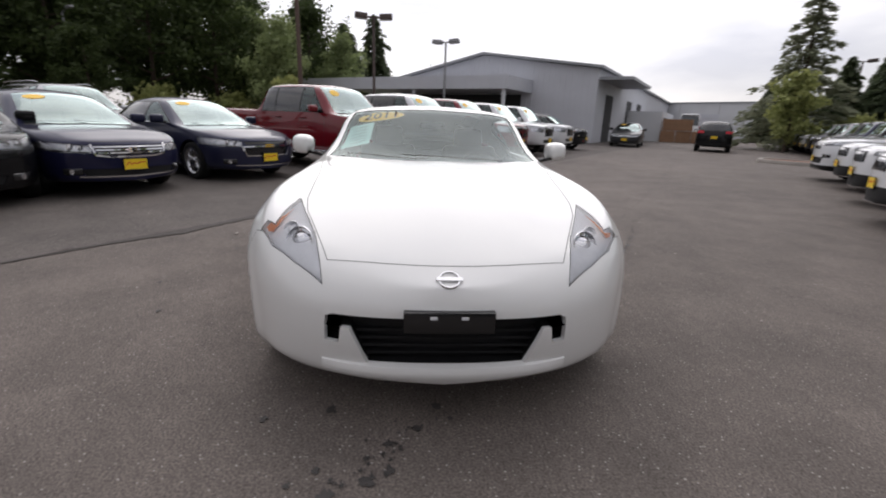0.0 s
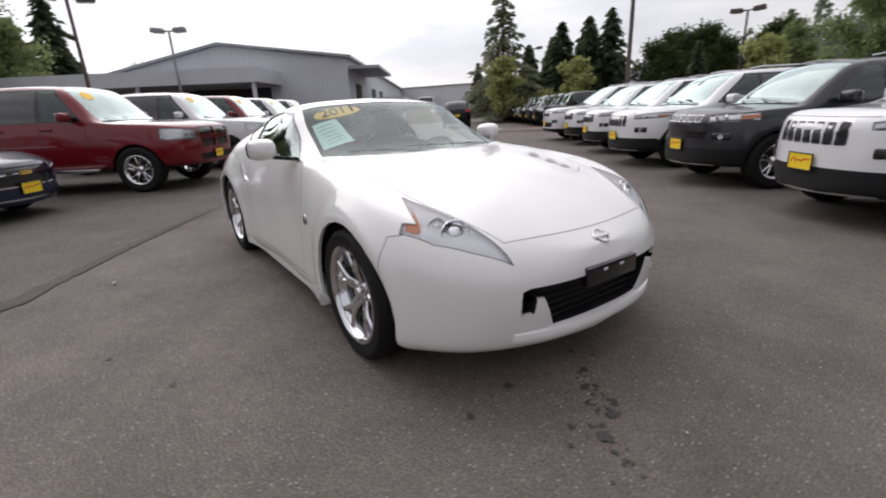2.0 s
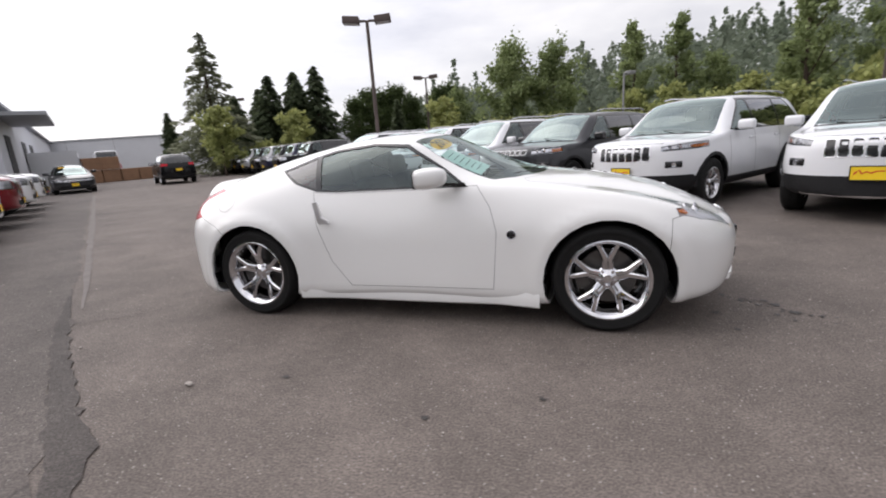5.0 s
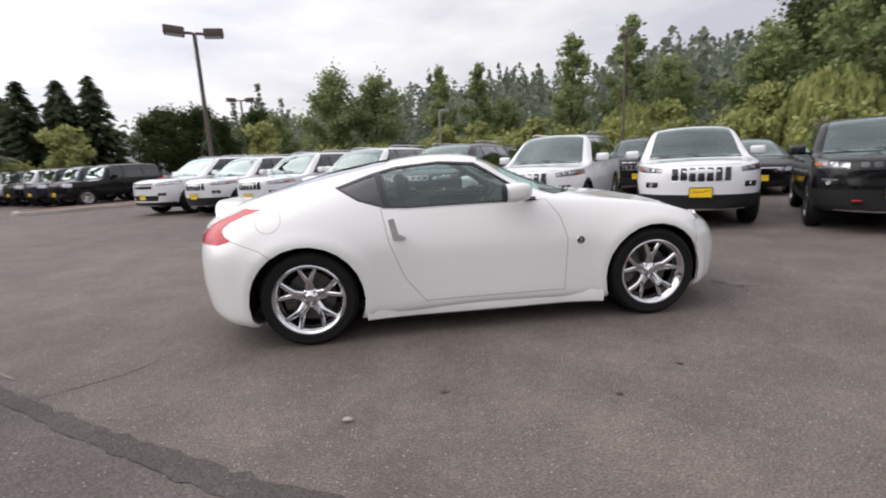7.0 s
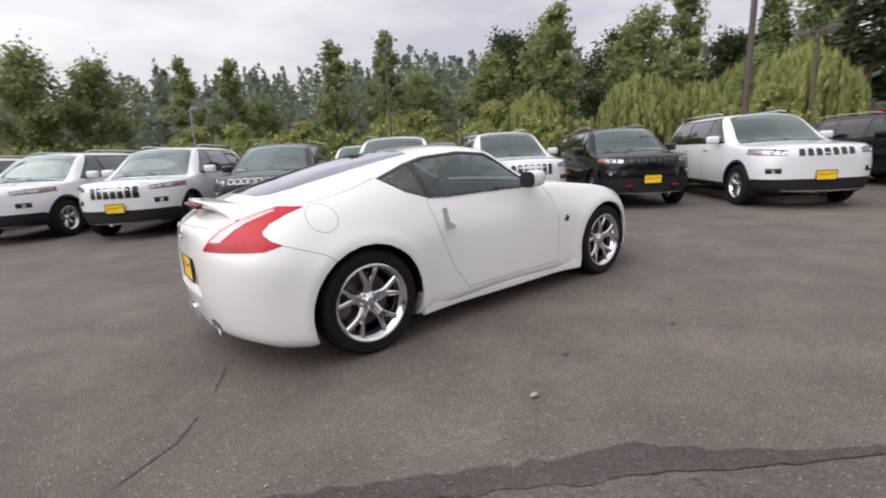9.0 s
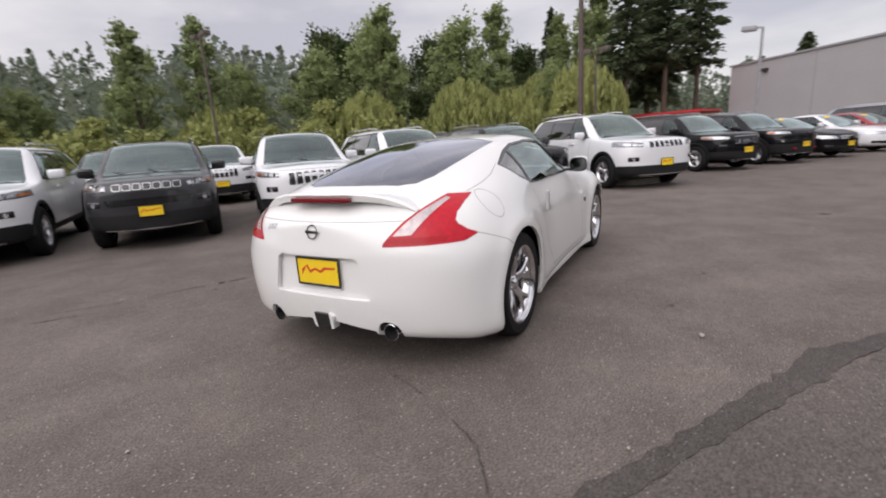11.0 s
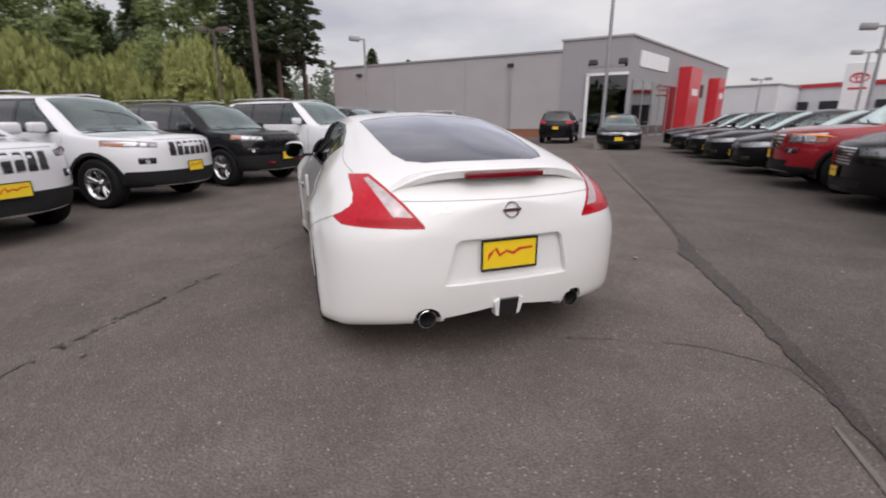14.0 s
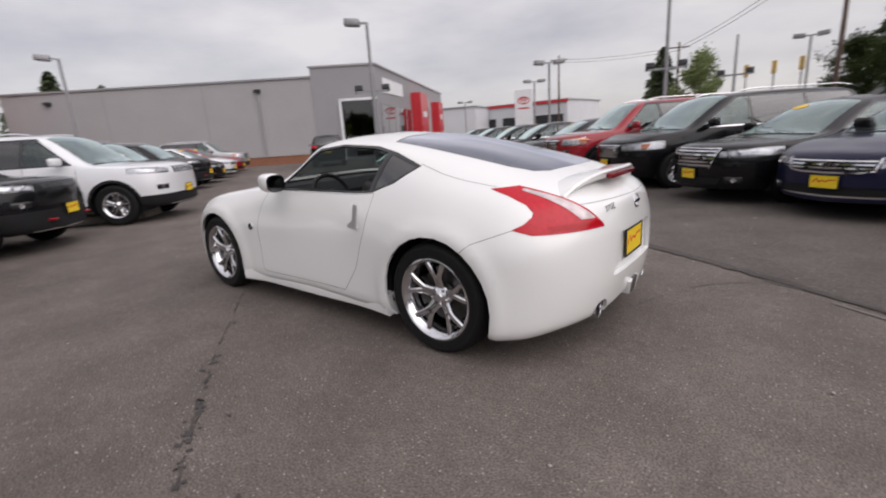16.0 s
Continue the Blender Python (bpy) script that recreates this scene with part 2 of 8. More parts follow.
def revolve(bm, prof, n, axis="Y", at=(0, 0, 0), close=False):
    """Turns a profile of (radius, along) about an axis."""
    rings = []
    for r, h in prof:
        ring = []
        for k in range(n):
            a = 2 * math.pi * k / n
            c, s = r * math.cos(a), r * math.sin(a)
            p = (c, h, s) if axis == "Y" else ((c, s, h) if axis == "Z" else (h, c, s))
            ring.append(bm.verts.new(Vector(p) + Vector(at)))
        rings.append(ring)
    pairs = list(zip(rings, rings[1:])) + ([(rings[-1], rings[0])] if close else [])
    for p, q in pairs:
        for k in range(n):
            bm.faces.new((p[k], p[(k + 1) % n], q[(k + 1) % n], q[k]))
    bmesh.ops.recalc_face_normals(bm, faces=bm.faces)
    return bm


def prism(bm, pts, d):
    """A flat outline of 3D points, given depth d (a vector)."""
    a = [bm.verts.new(p) for p in pts]
    b = [bm.verts.new(Vector(p) + Vector(d)) for p in pts]
    n = len(pts)
    fs = [bm.faces.new(a), bm.faces.new(b[::-1])]
    for k in range(n):
        fs.append(bm.faces.new((a[k], b[k], b[(k + 1) % n], a[(k + 1) % n])))
    bmesh.ops.recalc_face_normals(bm, faces=fs)
    return bm


def smoothline(keys):
    """A monotone cubic curve through keys (x, y)."""
    x, y = (np.array(v, float) for v in zip(*keys))
    h, d = np.diff(x), np.diff(y) / np.diff(x)
    m = np.zeros(len(x))
    m[0], m[-1] = d[0], d[-1]
    for k in range(1, len(x) - 1):
        if d[k - 1] * d[k] > 0:
            w1, w2 = 2 * h[k] + h[k - 1], h[k] + 2 * h[k - 1]
            m[k] = (w1 + w2) / (w1 / d[k - 1] + w2 / d[k])

    def at(q):
        q = np.clip(np.asarray(q, float), x[0], x[-1])
        k = np.clip(np.searchsorted(x, q, side="right") - 1, 0, len(h) - 1)
        t = (q - x[k]) / h[k]
        return ((1 + 2 * t) * (1 - t) ** 2 * y[k] + t * (1 - t) ** 2 * h[k] * m[k]
                + t * t * (3 - 2 * t) * y[k + 1] + t * t * (t - 1) * h[k] * m[k + 1])
    return at


def loft(P, nx, seg):
    """A car's skin: cross sections along x. P gives the curves of its top, belt, flank and floor lines."""
    u = np.linspace(-1, 1, nx)
    c, h = (P["x0"] + P["x1"]) / 2, (P["x1"] - P["x0"]) / 2
    x = c + h * np.sin(u * math.pi / 2)
    cap = np.ones(nx)
    for tip, r, p, way in ((P["x1"], P["r1"], P["p1"], 1), (P["x0"], P["r0"], P["p0"], -1)):
        k = np.clip((way * (x - tip) + r) / r, 0, 1)
        cap *= (1 - k ** p) ** (1 / p)
    g = {n: smoothline(P[n])(x) for n in ("zb", "wr", "wm", "zm", "ws", "zs", "we", "ze", "zt")}
    zero = np.zeros(nx)
    Y = np.stack([zero, 0.80 * g["wr"], g["wr"], g["wm"], g["ws"], g["we"], 0.52 * g["we"], zero]) * cap
    Z = np.stack([g["zb"], g["zb"], g["zb"] + 0.055, g["zm"], g["zs"], g["ze"], g["zt"] - 0.24 * (g["zt"] - g["ze"]), g["zt"]])
    ts = np.concatenate([np.linspace(k, k + 1, n, endpoint=False) for k, n in enumerate(seg)] + [[7.0]])
    grid = np.zeros((nx, len(ts), 3))
    for i in range(nx):
        grid[i, :, 0] = x[i]
        grid[i, :, 1] = smoothline(list(zip(range(8), Y[:, i])))(ts)
        grid[i, :, 2] = smoothline(list(zip(range(8), Z[:, i])))(ts)
    for _ in range(P.get("soft", 2)):
        grid[:, 1:-1] = 0.5 * grid[:, 1:-1] + 0.25 * (grid[:, :-2] + grid[:, 2:])
        grid[1:-1, :] = 0.5 * grid[1:-1, :] + 0.25 * (grid[:-2, :] + grid[2:, :])
    if "swell" in P:
        grid[:, :, 1] += P["swell"](grid)
    if "lean" in P:
        grid[:, :, 0] += P["lean"](grid)
    bm = bmesh.new()
    lay = bm.verts.layers.float_vector.new("nrm")
    n = grid.shape[1]
    rows = []
    for i in range(nx):
        right = [bm.verts.new(p) for p in grid[i]]
        left = [bm.verts.new((p[0], -p[1], p[2])) for p in grid[i, 1:-1]]
        rows.append(right + left[::-1])
    m = len(rows[0])
    for p, q in zip(rows, rows[1:]):
        for k in range(m):
            bm.faces.new((p[k], p[(k + 1) % m], q[(k + 1) % m], q[k]))
    bmesh.ops.remove_doubles(bm, verts=bm.verts, dist=2e-4)
    bmesh.ops.recalc_face_normals(bm, faces=bm.faces)
    bm.normal_update()
    if max(bm.faces, key=lambda f: f.calc_center_median().z).normal.z < 0:
        bmesh.ops.reverse_faces(bm, faces=bm.faces)
        bm.normal_update()
    for v in bm.verts:
        v[lay] = v.normal
    bm.faces.layers.int.new("kind")
    return bm


def inside(p, poly):
    hit = False
    x, y = p
    for (x0, y0), (x1, y1) in zip(poly, poly[1:] + poly[:1]):
        if (y0 > y) != (y1 > y) and x < (x1 - x0) * (y - y0) / (y1 - y0) + x0:
            hit = not hit
    return hit


AX = {"x": (1, 2, 0), "y": (0, 2, 1), "z": (0, 1, 2)}


def mark(bm, kind, outline, axis, test, over=(0,)):
    """Cuts an outline, seen along an axis, into the skin where test holds, and gives the faces within it that kind."""
    a, b, c = AX[axis]
    lay = bm.faces.layers.int["kind"]
    lo = (min(p[0] for p in outline) - 0.02, min(p[1] for p in outline) - 0.02)
    hi = (max(p[0] for p in outline) + 0.02, max(p[1] for p in outline) + 0.02)

    def near(f):
        if f[lay] not in over:
            return False
        p = f.calc_center_median()
        if p[a] < lo[0] - 0.13 or p[a] > hi[0] + 0.13 or p[b] < lo[1] - 0.13 or p[b] > hi[1] + 0.13:
            return False
        return test(p)

    def turned(p, q):
        v = Vector((0, 0, 0))
        v[a], v[b] = p[0], p[1]
        n = Vector((0, 0, 0))
        n[a], n[b] = q[1] - p[1], p[0] - q[0]
        return v, n

    live = {f for f in bm.faces if near(f)}
    for p, q in zip(outline, outline[1:] + outline[:1]):
        ln = math.hypot(q[0] - p[0], q[1] - p[1])
        if ln < 1e-6:
            continue
        co, no = turned(p, q)
        fs = []
        for f in live:
            # only the faces that lie along this stretch of the outline
            ctr = f.calc_center_median()
            s = ((ctr[a] - p[0]) * (q[0] - p[0]) + (ctr[b] - p[1]) * (q[1] - p[1])) / ln
            t = ((ctr[a] - p[0]) * (q[1] - p[1]) - (ctr[b] - p[1]) * (q[0] - p[0])) / ln
            if -0.12 < s < ln + 0.12 and abs(t) < 0.15:
                fs.append(f)
        geom = list({e for f in fs for e in f.edges}) + list({v for f in fs for v in f.verts}) + fs
        live.difference_update(fs)
        got = bmesh.ops.bisect_plane(bm, geom=geom, dist=1e-4, plane_co=co, plane_no=no)
        live.update(f for f in got["geom"] if isinstance(f, bmesh.types.BMFace))
    for f in live:
        ctr = f.calc_center_median()
        if inside((ctr[a], ctr[b]), outline):
            f[lay] = kind


def take(bm, kind, name, material, parent, label="", thick=0.0, shift=0.0, side=0):
    """The faces of a kind as a part of their own, with the skin's normals; thick: given a folded-in rim."""
    lay = bm.faces.layers.int["kind"]
    out = bmesh.new()
    got, nrm = {}, []
    vl = bm.verts.layers.float_vector["nrm"]
    for f in bm.faces:
        if f[lay] != kind:
            continue
        if side and f.calc_center_median().y * side < 0:
            continue
        vs = []
        for v in f.verts:
            if v.index not in got:
                n = v[vl].normalized()
                got[v.index] = out.verts.new(v.co + n * shift)
                nrm.append(n)
            vs.append(got[v.index])
        try:
            out.faces.new(vs)
        except ValueError:
            pass
    if thick:
        out.verts.index_update()
        k = len(nrm)
        edges = [e for e in out.edges if e.is_boundary]
        twin = {}
        for e in edges:
            for v in e.verts:
                if v not in twin:
                    twin[v] = (out.verts.new(v.co), out.verts.new(v.co - nrm[v.index] * thick), nrm[v.index])
        for e in edges:
            p, q = e.verts
            f = out.faces.new((twin[p][0], twin[q][0], twin[q][1], twin[p][1]))
        out.verts.index_update()
        out.normal_update()
        nrm += [None] * (len(out.verts) - k)
        for v in out.verts:
            if nrm[v.index] is None:
                nrm[v.index] = v.normal.copy()
    return finish(out, name, material, parent, label, True, nrm)


def seams(bm, kinds, name, material, parent, width=0.0045, lift=0.0008, box3=None):
    """Dark gaps along the borders between panels."""
    lay = bm.faces.layers.int["kind"]
    vl = bm.verts.layers.float_vector["nrm"]
    out = bmesh.new()
    for e in bm.edges:
        fs = e.link_faces
        if len(fs) != 2:
            continue
        ks = {fs[0][lay], fs[1][lay]}
        if len(ks) != 2 or frozenset(ks) not in kinds:
            continue
        a, b = e.verts
        if (a.co - b.co).length < 1e-5:
            continue
        d = (b.co - a.co).normalized()
        quad = []
        for v, s in ((a, 1), (b, 1), (b, -1), (a, -1)):
            n = v[vl].normalized()
            quad.append(out.verts.new(v.co + n * lift + s * width / 2 * d.cross(n).normalized() + d * (0.0006 if v is b else -0.0006)))
        out.faces.new(quad)
    return part(name, out, material, parent, smooth=False)


def tree_of(bm):
    from mathutils.bvhtree import BVHTree
    return BVHTree.FromBMesh(bm)


def drape(bvh, outline, start, way, lift=0.003, cut=0.03):
    """A flat outline (3D points) laid onto the skin along way: a small sheet."""
    bm = bmesh.new()
    f = bm.faces.new([bm.verts.new(p) for p in outline])
    bmesh.ops.triangulate(bm, faces=[f])
    bmesh.ops.subdivide_edges(bm, edges=bm.edges, cuts=max(1, int(cut)), use_grid_fill=True)
    for v in bm.verts:
        hit, n, _, _ = bvh.ray_cast(v.co + Vector(start), Vector(way))
        if hit is not None:
            v.co = hit + (n if n.dot(Vector(way)) < 0 else -n) * lift
    bmesh.ops.recalc_face_normals(bm, faces=bm.faces)
    return bm


def ribbon(bvh, pts, start, way, width=0.005, lift=0.001, steps=10):
    """A thin line through 3D points, laid onto the skin along way."""
    bm = bmesh.new()
    line = []
    for p, q in zip(pts, pts[1:]):
        for k in range(steps):
            line.append(Vector(p).lerp(Vector(q), k / steps))
    line.append(Vector(pts[-1]))
    laid = []
    for p in line:
        hit, n, _, _ = bvh.ray_cast(p + Vector(start), Vector(way))
        if hit is not None:
            laid.append((hit, n if n.dot(Vector(way)) < 0 else -n))
    rows = []
    for k, (p, n) in enumerate(laid):
        d = (laid[min(k + 1, len(laid) - 1)][0] - laid[max(k - 1, 0)][0]).normalized()
        s = d.cross(n).normalized() * width / 2
        rows.append((bm.verts.new(p + n * lift + s), bm.verts.new(p + n * lift - s)))
    for (a, b), (c, d) in zip(rows, rows[1:]):
        bm.faces.new((a, b, d, c))
    return bm


def ring(cx, cz, r, n, start=0.0):
    return [(cx + r * math.cos(2 * math.pi * k / n + start), cz + r * math.sin(2 * math.pi * k / n + start)) for k in range(n)]


# ---------------- wheels ----------------


def wheel(parent, r, rim, wide, at, side, spokes, metal, seg=40, twin=False, label="", disc=False, n_nuts=5, plain=False, fork=False):
    """A wheel with its tyre, rim, spokes and hub; side is +1 for the left of the car."""
    hub = new("wheel")
    hub.parent = parent
    hub.matrix_local = Matrix.Translation(at) @ Matrix.Rotation(0 if side > 0 else math.pi, 4, "Z")
    if label:
        hub["label"] = label
    h = wide / 2
    s = r - rim
    bm = bmesh.new()
    revolve(bm, [(rim - 0.012, -h * 0.9), (rim + 0.25 * s, -h), (r - 0.3 * s, -h), (r - 0.08 * s, -h * 0.84), (r, -h * 0.6), (r + 0.002, -0.02), (r - 0.006, -0.017), (r - 0.006, -0.012), (r + 0.002, -0.009),
                 (r + 0.002, 0.02), (r, h * 0.6), (r - 0.08 * s, h * 0.84), (r - 0.3 * s, h), (r - 0.42 * s, h * 1.01), (r - 0.46 * s, h * 0.99), (rim + 0.25 * s, h), (rim + 0.05 * s, h * 0.97), (rim - 0.012, h * 0.88)], seg)
    part("tyre", bm, M_TYRE, hub)
    bm = bmesh.new()
    revolve(bm, [(rim - 0.02, -h * 0.92), (rim + 0.004, -h * 0.95), (rim + 0.004, -h * 0.86), (rim - 0.03, -h * 0.7), (rim - 0.04, h * 0.3), (rim - 0.03, h * 0.70), (rim - 0.010, h * 0.86),
                 (rim + 0.007, h * 0.89), (rim + 0.007, h * 0.96), (rim - 0.004, h * 0.985), (rim - 0.014, h * 0.94), (rim - 0.024, h * 0.80)], seg)
    part("rim", bm, metal, hub)
    y0, y1 = h * 0.50, h * 0.80
    star = bmesh.new()
    for k in range(spokes):
        a = 2 * math.pi * k / spokes + math.pi / 2
        bm = star if plain else bmesh.new()
        arms = ((-1, 1) if twin else (0,))
        for arm in arms:
            # each arm runs from the hub to the rim; a pair opens outwards
            stations = []
            for q in range(9 if fork else 6):
                f = q / (8 if fork else 5)
                rad = 0.045 + (rim - 0.066) * f
                off = arm * (0.009 + 0.043 * max(0, f - 0.22) ** 0.75 * rim / 0.24) if twin else 0.0
                half = (0.0200 - 0.007 * f + 0.006 * f * f) if twin else 0.030 - 0.010 * f
                y_top = y0 + (y1 - y0) * (f ** 1.5) + 0.012 * math.sin(math.pi * f)
                if fork:
                    # a single stem that parts into two prongs halfway out
                    off = arm * (0.009 + 0.088 * max(0, f - 0.40))
                    half = 0.0235 - 0.0070 * f
                stations.append((rad, off, half * (rim / 0.24), y_top))
            rows = []
            ca, sa = math.cos(a), math.sin(a)
            for rad, off, half, yt in stations:
                row = []
                for t, dy in ((-1, -0.035), (-1, -0.008), (-0.55, 0.0), (0.55, 0.0), (1, -0.008), (1, -0.035)):
                    u, v = rad, off + t * half
                    row.append(bm.verts.new((u * ca - v * sa, yt + dy, u * sa + v * ca)))
                rows.append(row)
            for p, q in zip(rows, rows[1:]):
                for j in range(6):
                    bm.faces.new((p[j], p[(j + 1) % 6], q[(j + 1) % 6], q[j]))
            bm.faces.new(rows[0])
            bm.faces.new(rows[-1][::-1])
        if not plain:
            bmesh.ops.recalc_face_normals(bm, faces=bm.faces)
            part("spoke", bm, metal, hub)
    if plain:
        bmesh.ops.recalc_face_normals(star, faces=star.faces)
        part("spoke_star", star, metal, hub)
    else:
        star.free()
    bm = bmesh.new()
    revolve(bm, [(0.0005, y0 + 0.022), (0.024, y0 + 0.020), (0.030, y0 + 0.012), (0.055, y0 + 0.004), (0.072, y0 - 0.010), (0.075, y0 - 0.05), (0.0005, y0 - 0.05)], 20)
    part("hub", bm, metal, hub)
    if n_nuts:
        for k in range(n_nuts):
            a = 2 * math.pi * (k + 0.5) / n_nuts + math.pi / 2
            bm = bmesh.new()
            tube(bm, (0.052 * math.cos(a), y0 - 0.01, 0.052 * math.sin(a)), (0.052 * math.cos(a), y0 + 0.012, 0.052 * math.sin(a)), 0.010, 0.009, 6)
            part("lug_nut", bm, M_CHROME if disc else M_DISC, hub)
    bm = bmesh.new()
    revolve(bm, [(0.0005, 0.0), (rim * 0.70, 0.0), (rim * 0.70, -0.026), (0.0005, -0.026)], 28)
    part("brake_disc", bm, M_DISC, hub)
    if disc:
        bm = bmesh.new()
        pts = [(q * math.cos(t), 0.022, q * math.sin(t)) for t, q in [(-0.5 + 0.1 * k, rim * 0.78) for k in range(11)] + [(0.5 - 0.1 * k, rim * 0.47) for k in range(11)]]
        prism(bm, pts, (0, -0.07, 0))
        part("brake_caliper", bm, M_DISC, hub)
    return hub


def letters(text, size, parent_name, material, parent, m, depth=0.0015, shear=0.0, label=""):
    """Lettering in the built-in font, turned into a mesh."""
    cu = bpy.data.curves.new(parent_name, "FONT")
    cu.body, cu.size, cu.extrude, cu.shear = text, size, depth, shear
    cu.align_x, cu.align_y = "CENTER", "CENTER"
    cu.resolution_u = 3
    ob = bpy.data.objects.new(parent_name, cu)
    scene.collection.objects.link(ob)
    dg = bpy.context.evaluated_depsgraph_get()
    me = bpy.data.meshes.new_from_object(ob.evaluated_get(dg))
    bpy.data.objects.remove(ob)
    bpy.data.curves.remove(cu)
    me.name = parent_name
    me.materials.clear()
    me.materials.append(material)
    out = new(parent_name, me)
    out.parent = parent
    out.matrix_local = m
    if label:
        out["label"] = label
    return out

# ---------------- ground ----------------


def asphalt(name, base, light=1.0):
    """Worn asphalt: pale chippings in dark binder, broad stains, faint ripples."""
    m = bpy.data.materials.new(name)
    m.use_nodes = True
    nt = m.node_tree
    b = nt.nodes["Principled BSDF"]
    co = nt.nodes.new("ShaderNodeTexCoord")

    def noise_at(scale, detail=4, rough=0.55):
        n = nt.nodes.new("ShaderNodeTexNoise")
        n.inputs["Scale"].default_value, n.inputs["Detail"].default_value, n.inputs["Roughness"].default_value = scale, detail, rough
        nt.links.new(co.outputs["Object"], n.inputs["Vector"])
        return n.outputs["Fac"]

    def ramp(src, a, b_, lo, hi):
        r = nt.nodes.new("ShaderNodeMapRange")
        r.inputs["From Min"].default_value, r.inputs["From Max"].default_value = a, b_
        r.inputs["To Min"].default_value, r.inputs["To Max"].default_value = lo, hi
        nt.links.new(src, r.inputs[0])
        return r.outputs[0]

    def mul(x, y):
        n = nt.nodes.new("ShaderNodeMath")
        n.operation = "MULTIPLY"
        nt.links.new(x, n.inputs[0])
        nt.links.new(y, n.inputs[1])
        return n.outputs[0]

    broad = ramp(noise_at(0.22, 5), 0.3, 0.7, 0.80, 1.18)
    stain = ramp(noise_at(1.7, 6, 0.62), 0.30, 0.70, 0.80, 1.18)
    grit = ramp(noise_at(95, 2), 0.32, 0.68, 0.60, 1.40)
    clump = ramp(noise_at(17, 4, 0.7), 0.30, 0.70, 0.84, 1.16)
    vo = nt.nodes.new("ShaderNodeTexVoronoi")
    vo.inputs["Scale"].default_value = 55
    nt.links.new(co.outputs["Object"], vo.inputs["Vector"])
    sep = nt.nodes.new("ShaderNodeSeparateColor")
    nt.links.new(vo.outputs["Color"], sep.inputs[0])
    near = ramp(vo.outputs["Distance"], 0.30, 0.12, 0.0, 1.0)
    pale = ramp(sep.outputs["Red"], 0.72, 0.95, 0.0, 1.0)
    chip = mul(near, pale)
    val = mul(mul(mul(broad, stain), grit), clump)
    col = nt.nodes.new("ShaderNodeVectorMath")
    col.operation = "SCALE"
    col.inputs[0].default_value = base
    nt.links.new(val, col.inputs["Scale"])
    mx = nt.nodes.new("ShaderNodeMixRGB")
    mx.inputs[2].default_value = (0.36 * light, 0.34 * light, 0.32 * light, 1)
    nt.links.new(chip, mx.inputs[0])
    nt.links.new(col.outputs[0], mx.inputs[1])
    nt.links.new(mx.outputs[0], b.inputs["Base Color"])
    b.inputs["Roughness"].default_value = 0.82
    b.inputs["Specular IOR Level"].default_value = 0.35
    bp = nt.nodes.new("ShaderNodeBump")
    bp.inputs["Strength"].default_value, bp.inputs["Distance"].default_value = 0.55, 0.006
    nt.links.new(noise_at(150, 3), bp.inputs["Height"])
    nt.links.new(bp.outputs[0], b.inputs["Normal"])
    MATS[name] = m
    return m


M_ASPHALT = asphalt("worn_asphalt", (0.126, 0.106, 0.094))
M_ASPHALT_DARK = asphalt("dark_asphalt", (0.099, 0.085, 0.077), 0.9)
M_TAR = asphalt("tar_band", (0.068, 0.059, 0.054), 0.55)
M_OIL = shader("oil_stain", (0.040, 0.036, 0.034), 0.6, 0, 0, 8, 0.35, 0.3, 0.5)
M_DUST = shader("pale_worn_strip", (0.155, 0.138, 0.128), 0.9, 0, 0, 5, 0.25, 0.4, 0.5)
M_CONCRETE = shader("concrete", (0.34, 0.31, 0.28), 0.85, 0, 0, 2.5, 0.22, 0.4, 0.5)
M_GRASS = shader("dry_grass", (0.10, 0.115, 0.035), 0.9, 0, 0, 0.5, 0.45, 0.6, 0.8)

bm = bmesh.new()
bmesh.ops.create_grid(bm, x_segments=8, y_segments=8, size=1200)
g = finish(bm, "ground", M_ASPHALT, None, "", False)
tagged(g, "worn grey asphalt car park with fine chippings", "ground", "", "structure")

SEAM_AT, SEAM_WAY = Vector((-2.2, -1.78, 0)), Vector((0.815, -0.580, 0)).normalized()
SEAM_OUT = Vector((SEAM_WAY.y, -SEAM_WAY.x, 0))


def flat_strip(name, pts, widths, z, material, label, category, jitter=0.25, seed=1, step=0.12, broken=0.0):
    """A ragged band lying on the ground along a line of points."""
    rnd = random.Random(seed)
    bm = bmesh.new()
    line = []
    for k, (p, q) in enumerate(zip(pts, pts[1:])):
        p, q = Vector((*p, 0)), Vector((*q, 0))
        n = max(2, int((q - p).length / step))
        for s in range(n):
            f = s / n
            line.append((p.lerp(q, f), widths[k] * (1 - f) + widths[k + 1] * f))
    line.append((Vector((*pts[-1], 0)), widths[-1]))
    rows = []
    for k, (p, w) in enumerate(line):
        d = (line[min(k + 1, len(line) - 1)][0] - line[max(k - 1, 0)][0]).normalized()
        s = Vector((-d.y, d.x, 0))
        off = s * w * jitter * (rnd.random() - 0.5)
        a, b = w * (0.5 + jitter * (rnd.random() - 0.5)), w * (0.5 + jitter * (rnd.random() - 0.5))
        rows.append((bm.verts.new(p + off + s * a + Vector((0, 0, z))), bm.verts.new(p + off - s * b + Vector((0, 0, z)))))
    gap = 0
    for (a, b), (c, d) in zip(rows, rows[1:]):
        if gap == 0 and rnd.random() < broken:
            gap = rnd.randint(2, 9)
        if gap:
            gap -= 1
            continue
        bm.faces.new((a, b, d, c))
    bmesh.ops.recalc_face_normals(bm, faces=bm.faces)
    for f in bm.faces:
        if f.normal.z < 0:
            f.normal_flip()
    ob = finish(bm, name, material, None, "", False)
    return tagged(ob, label, category, "", "structure")


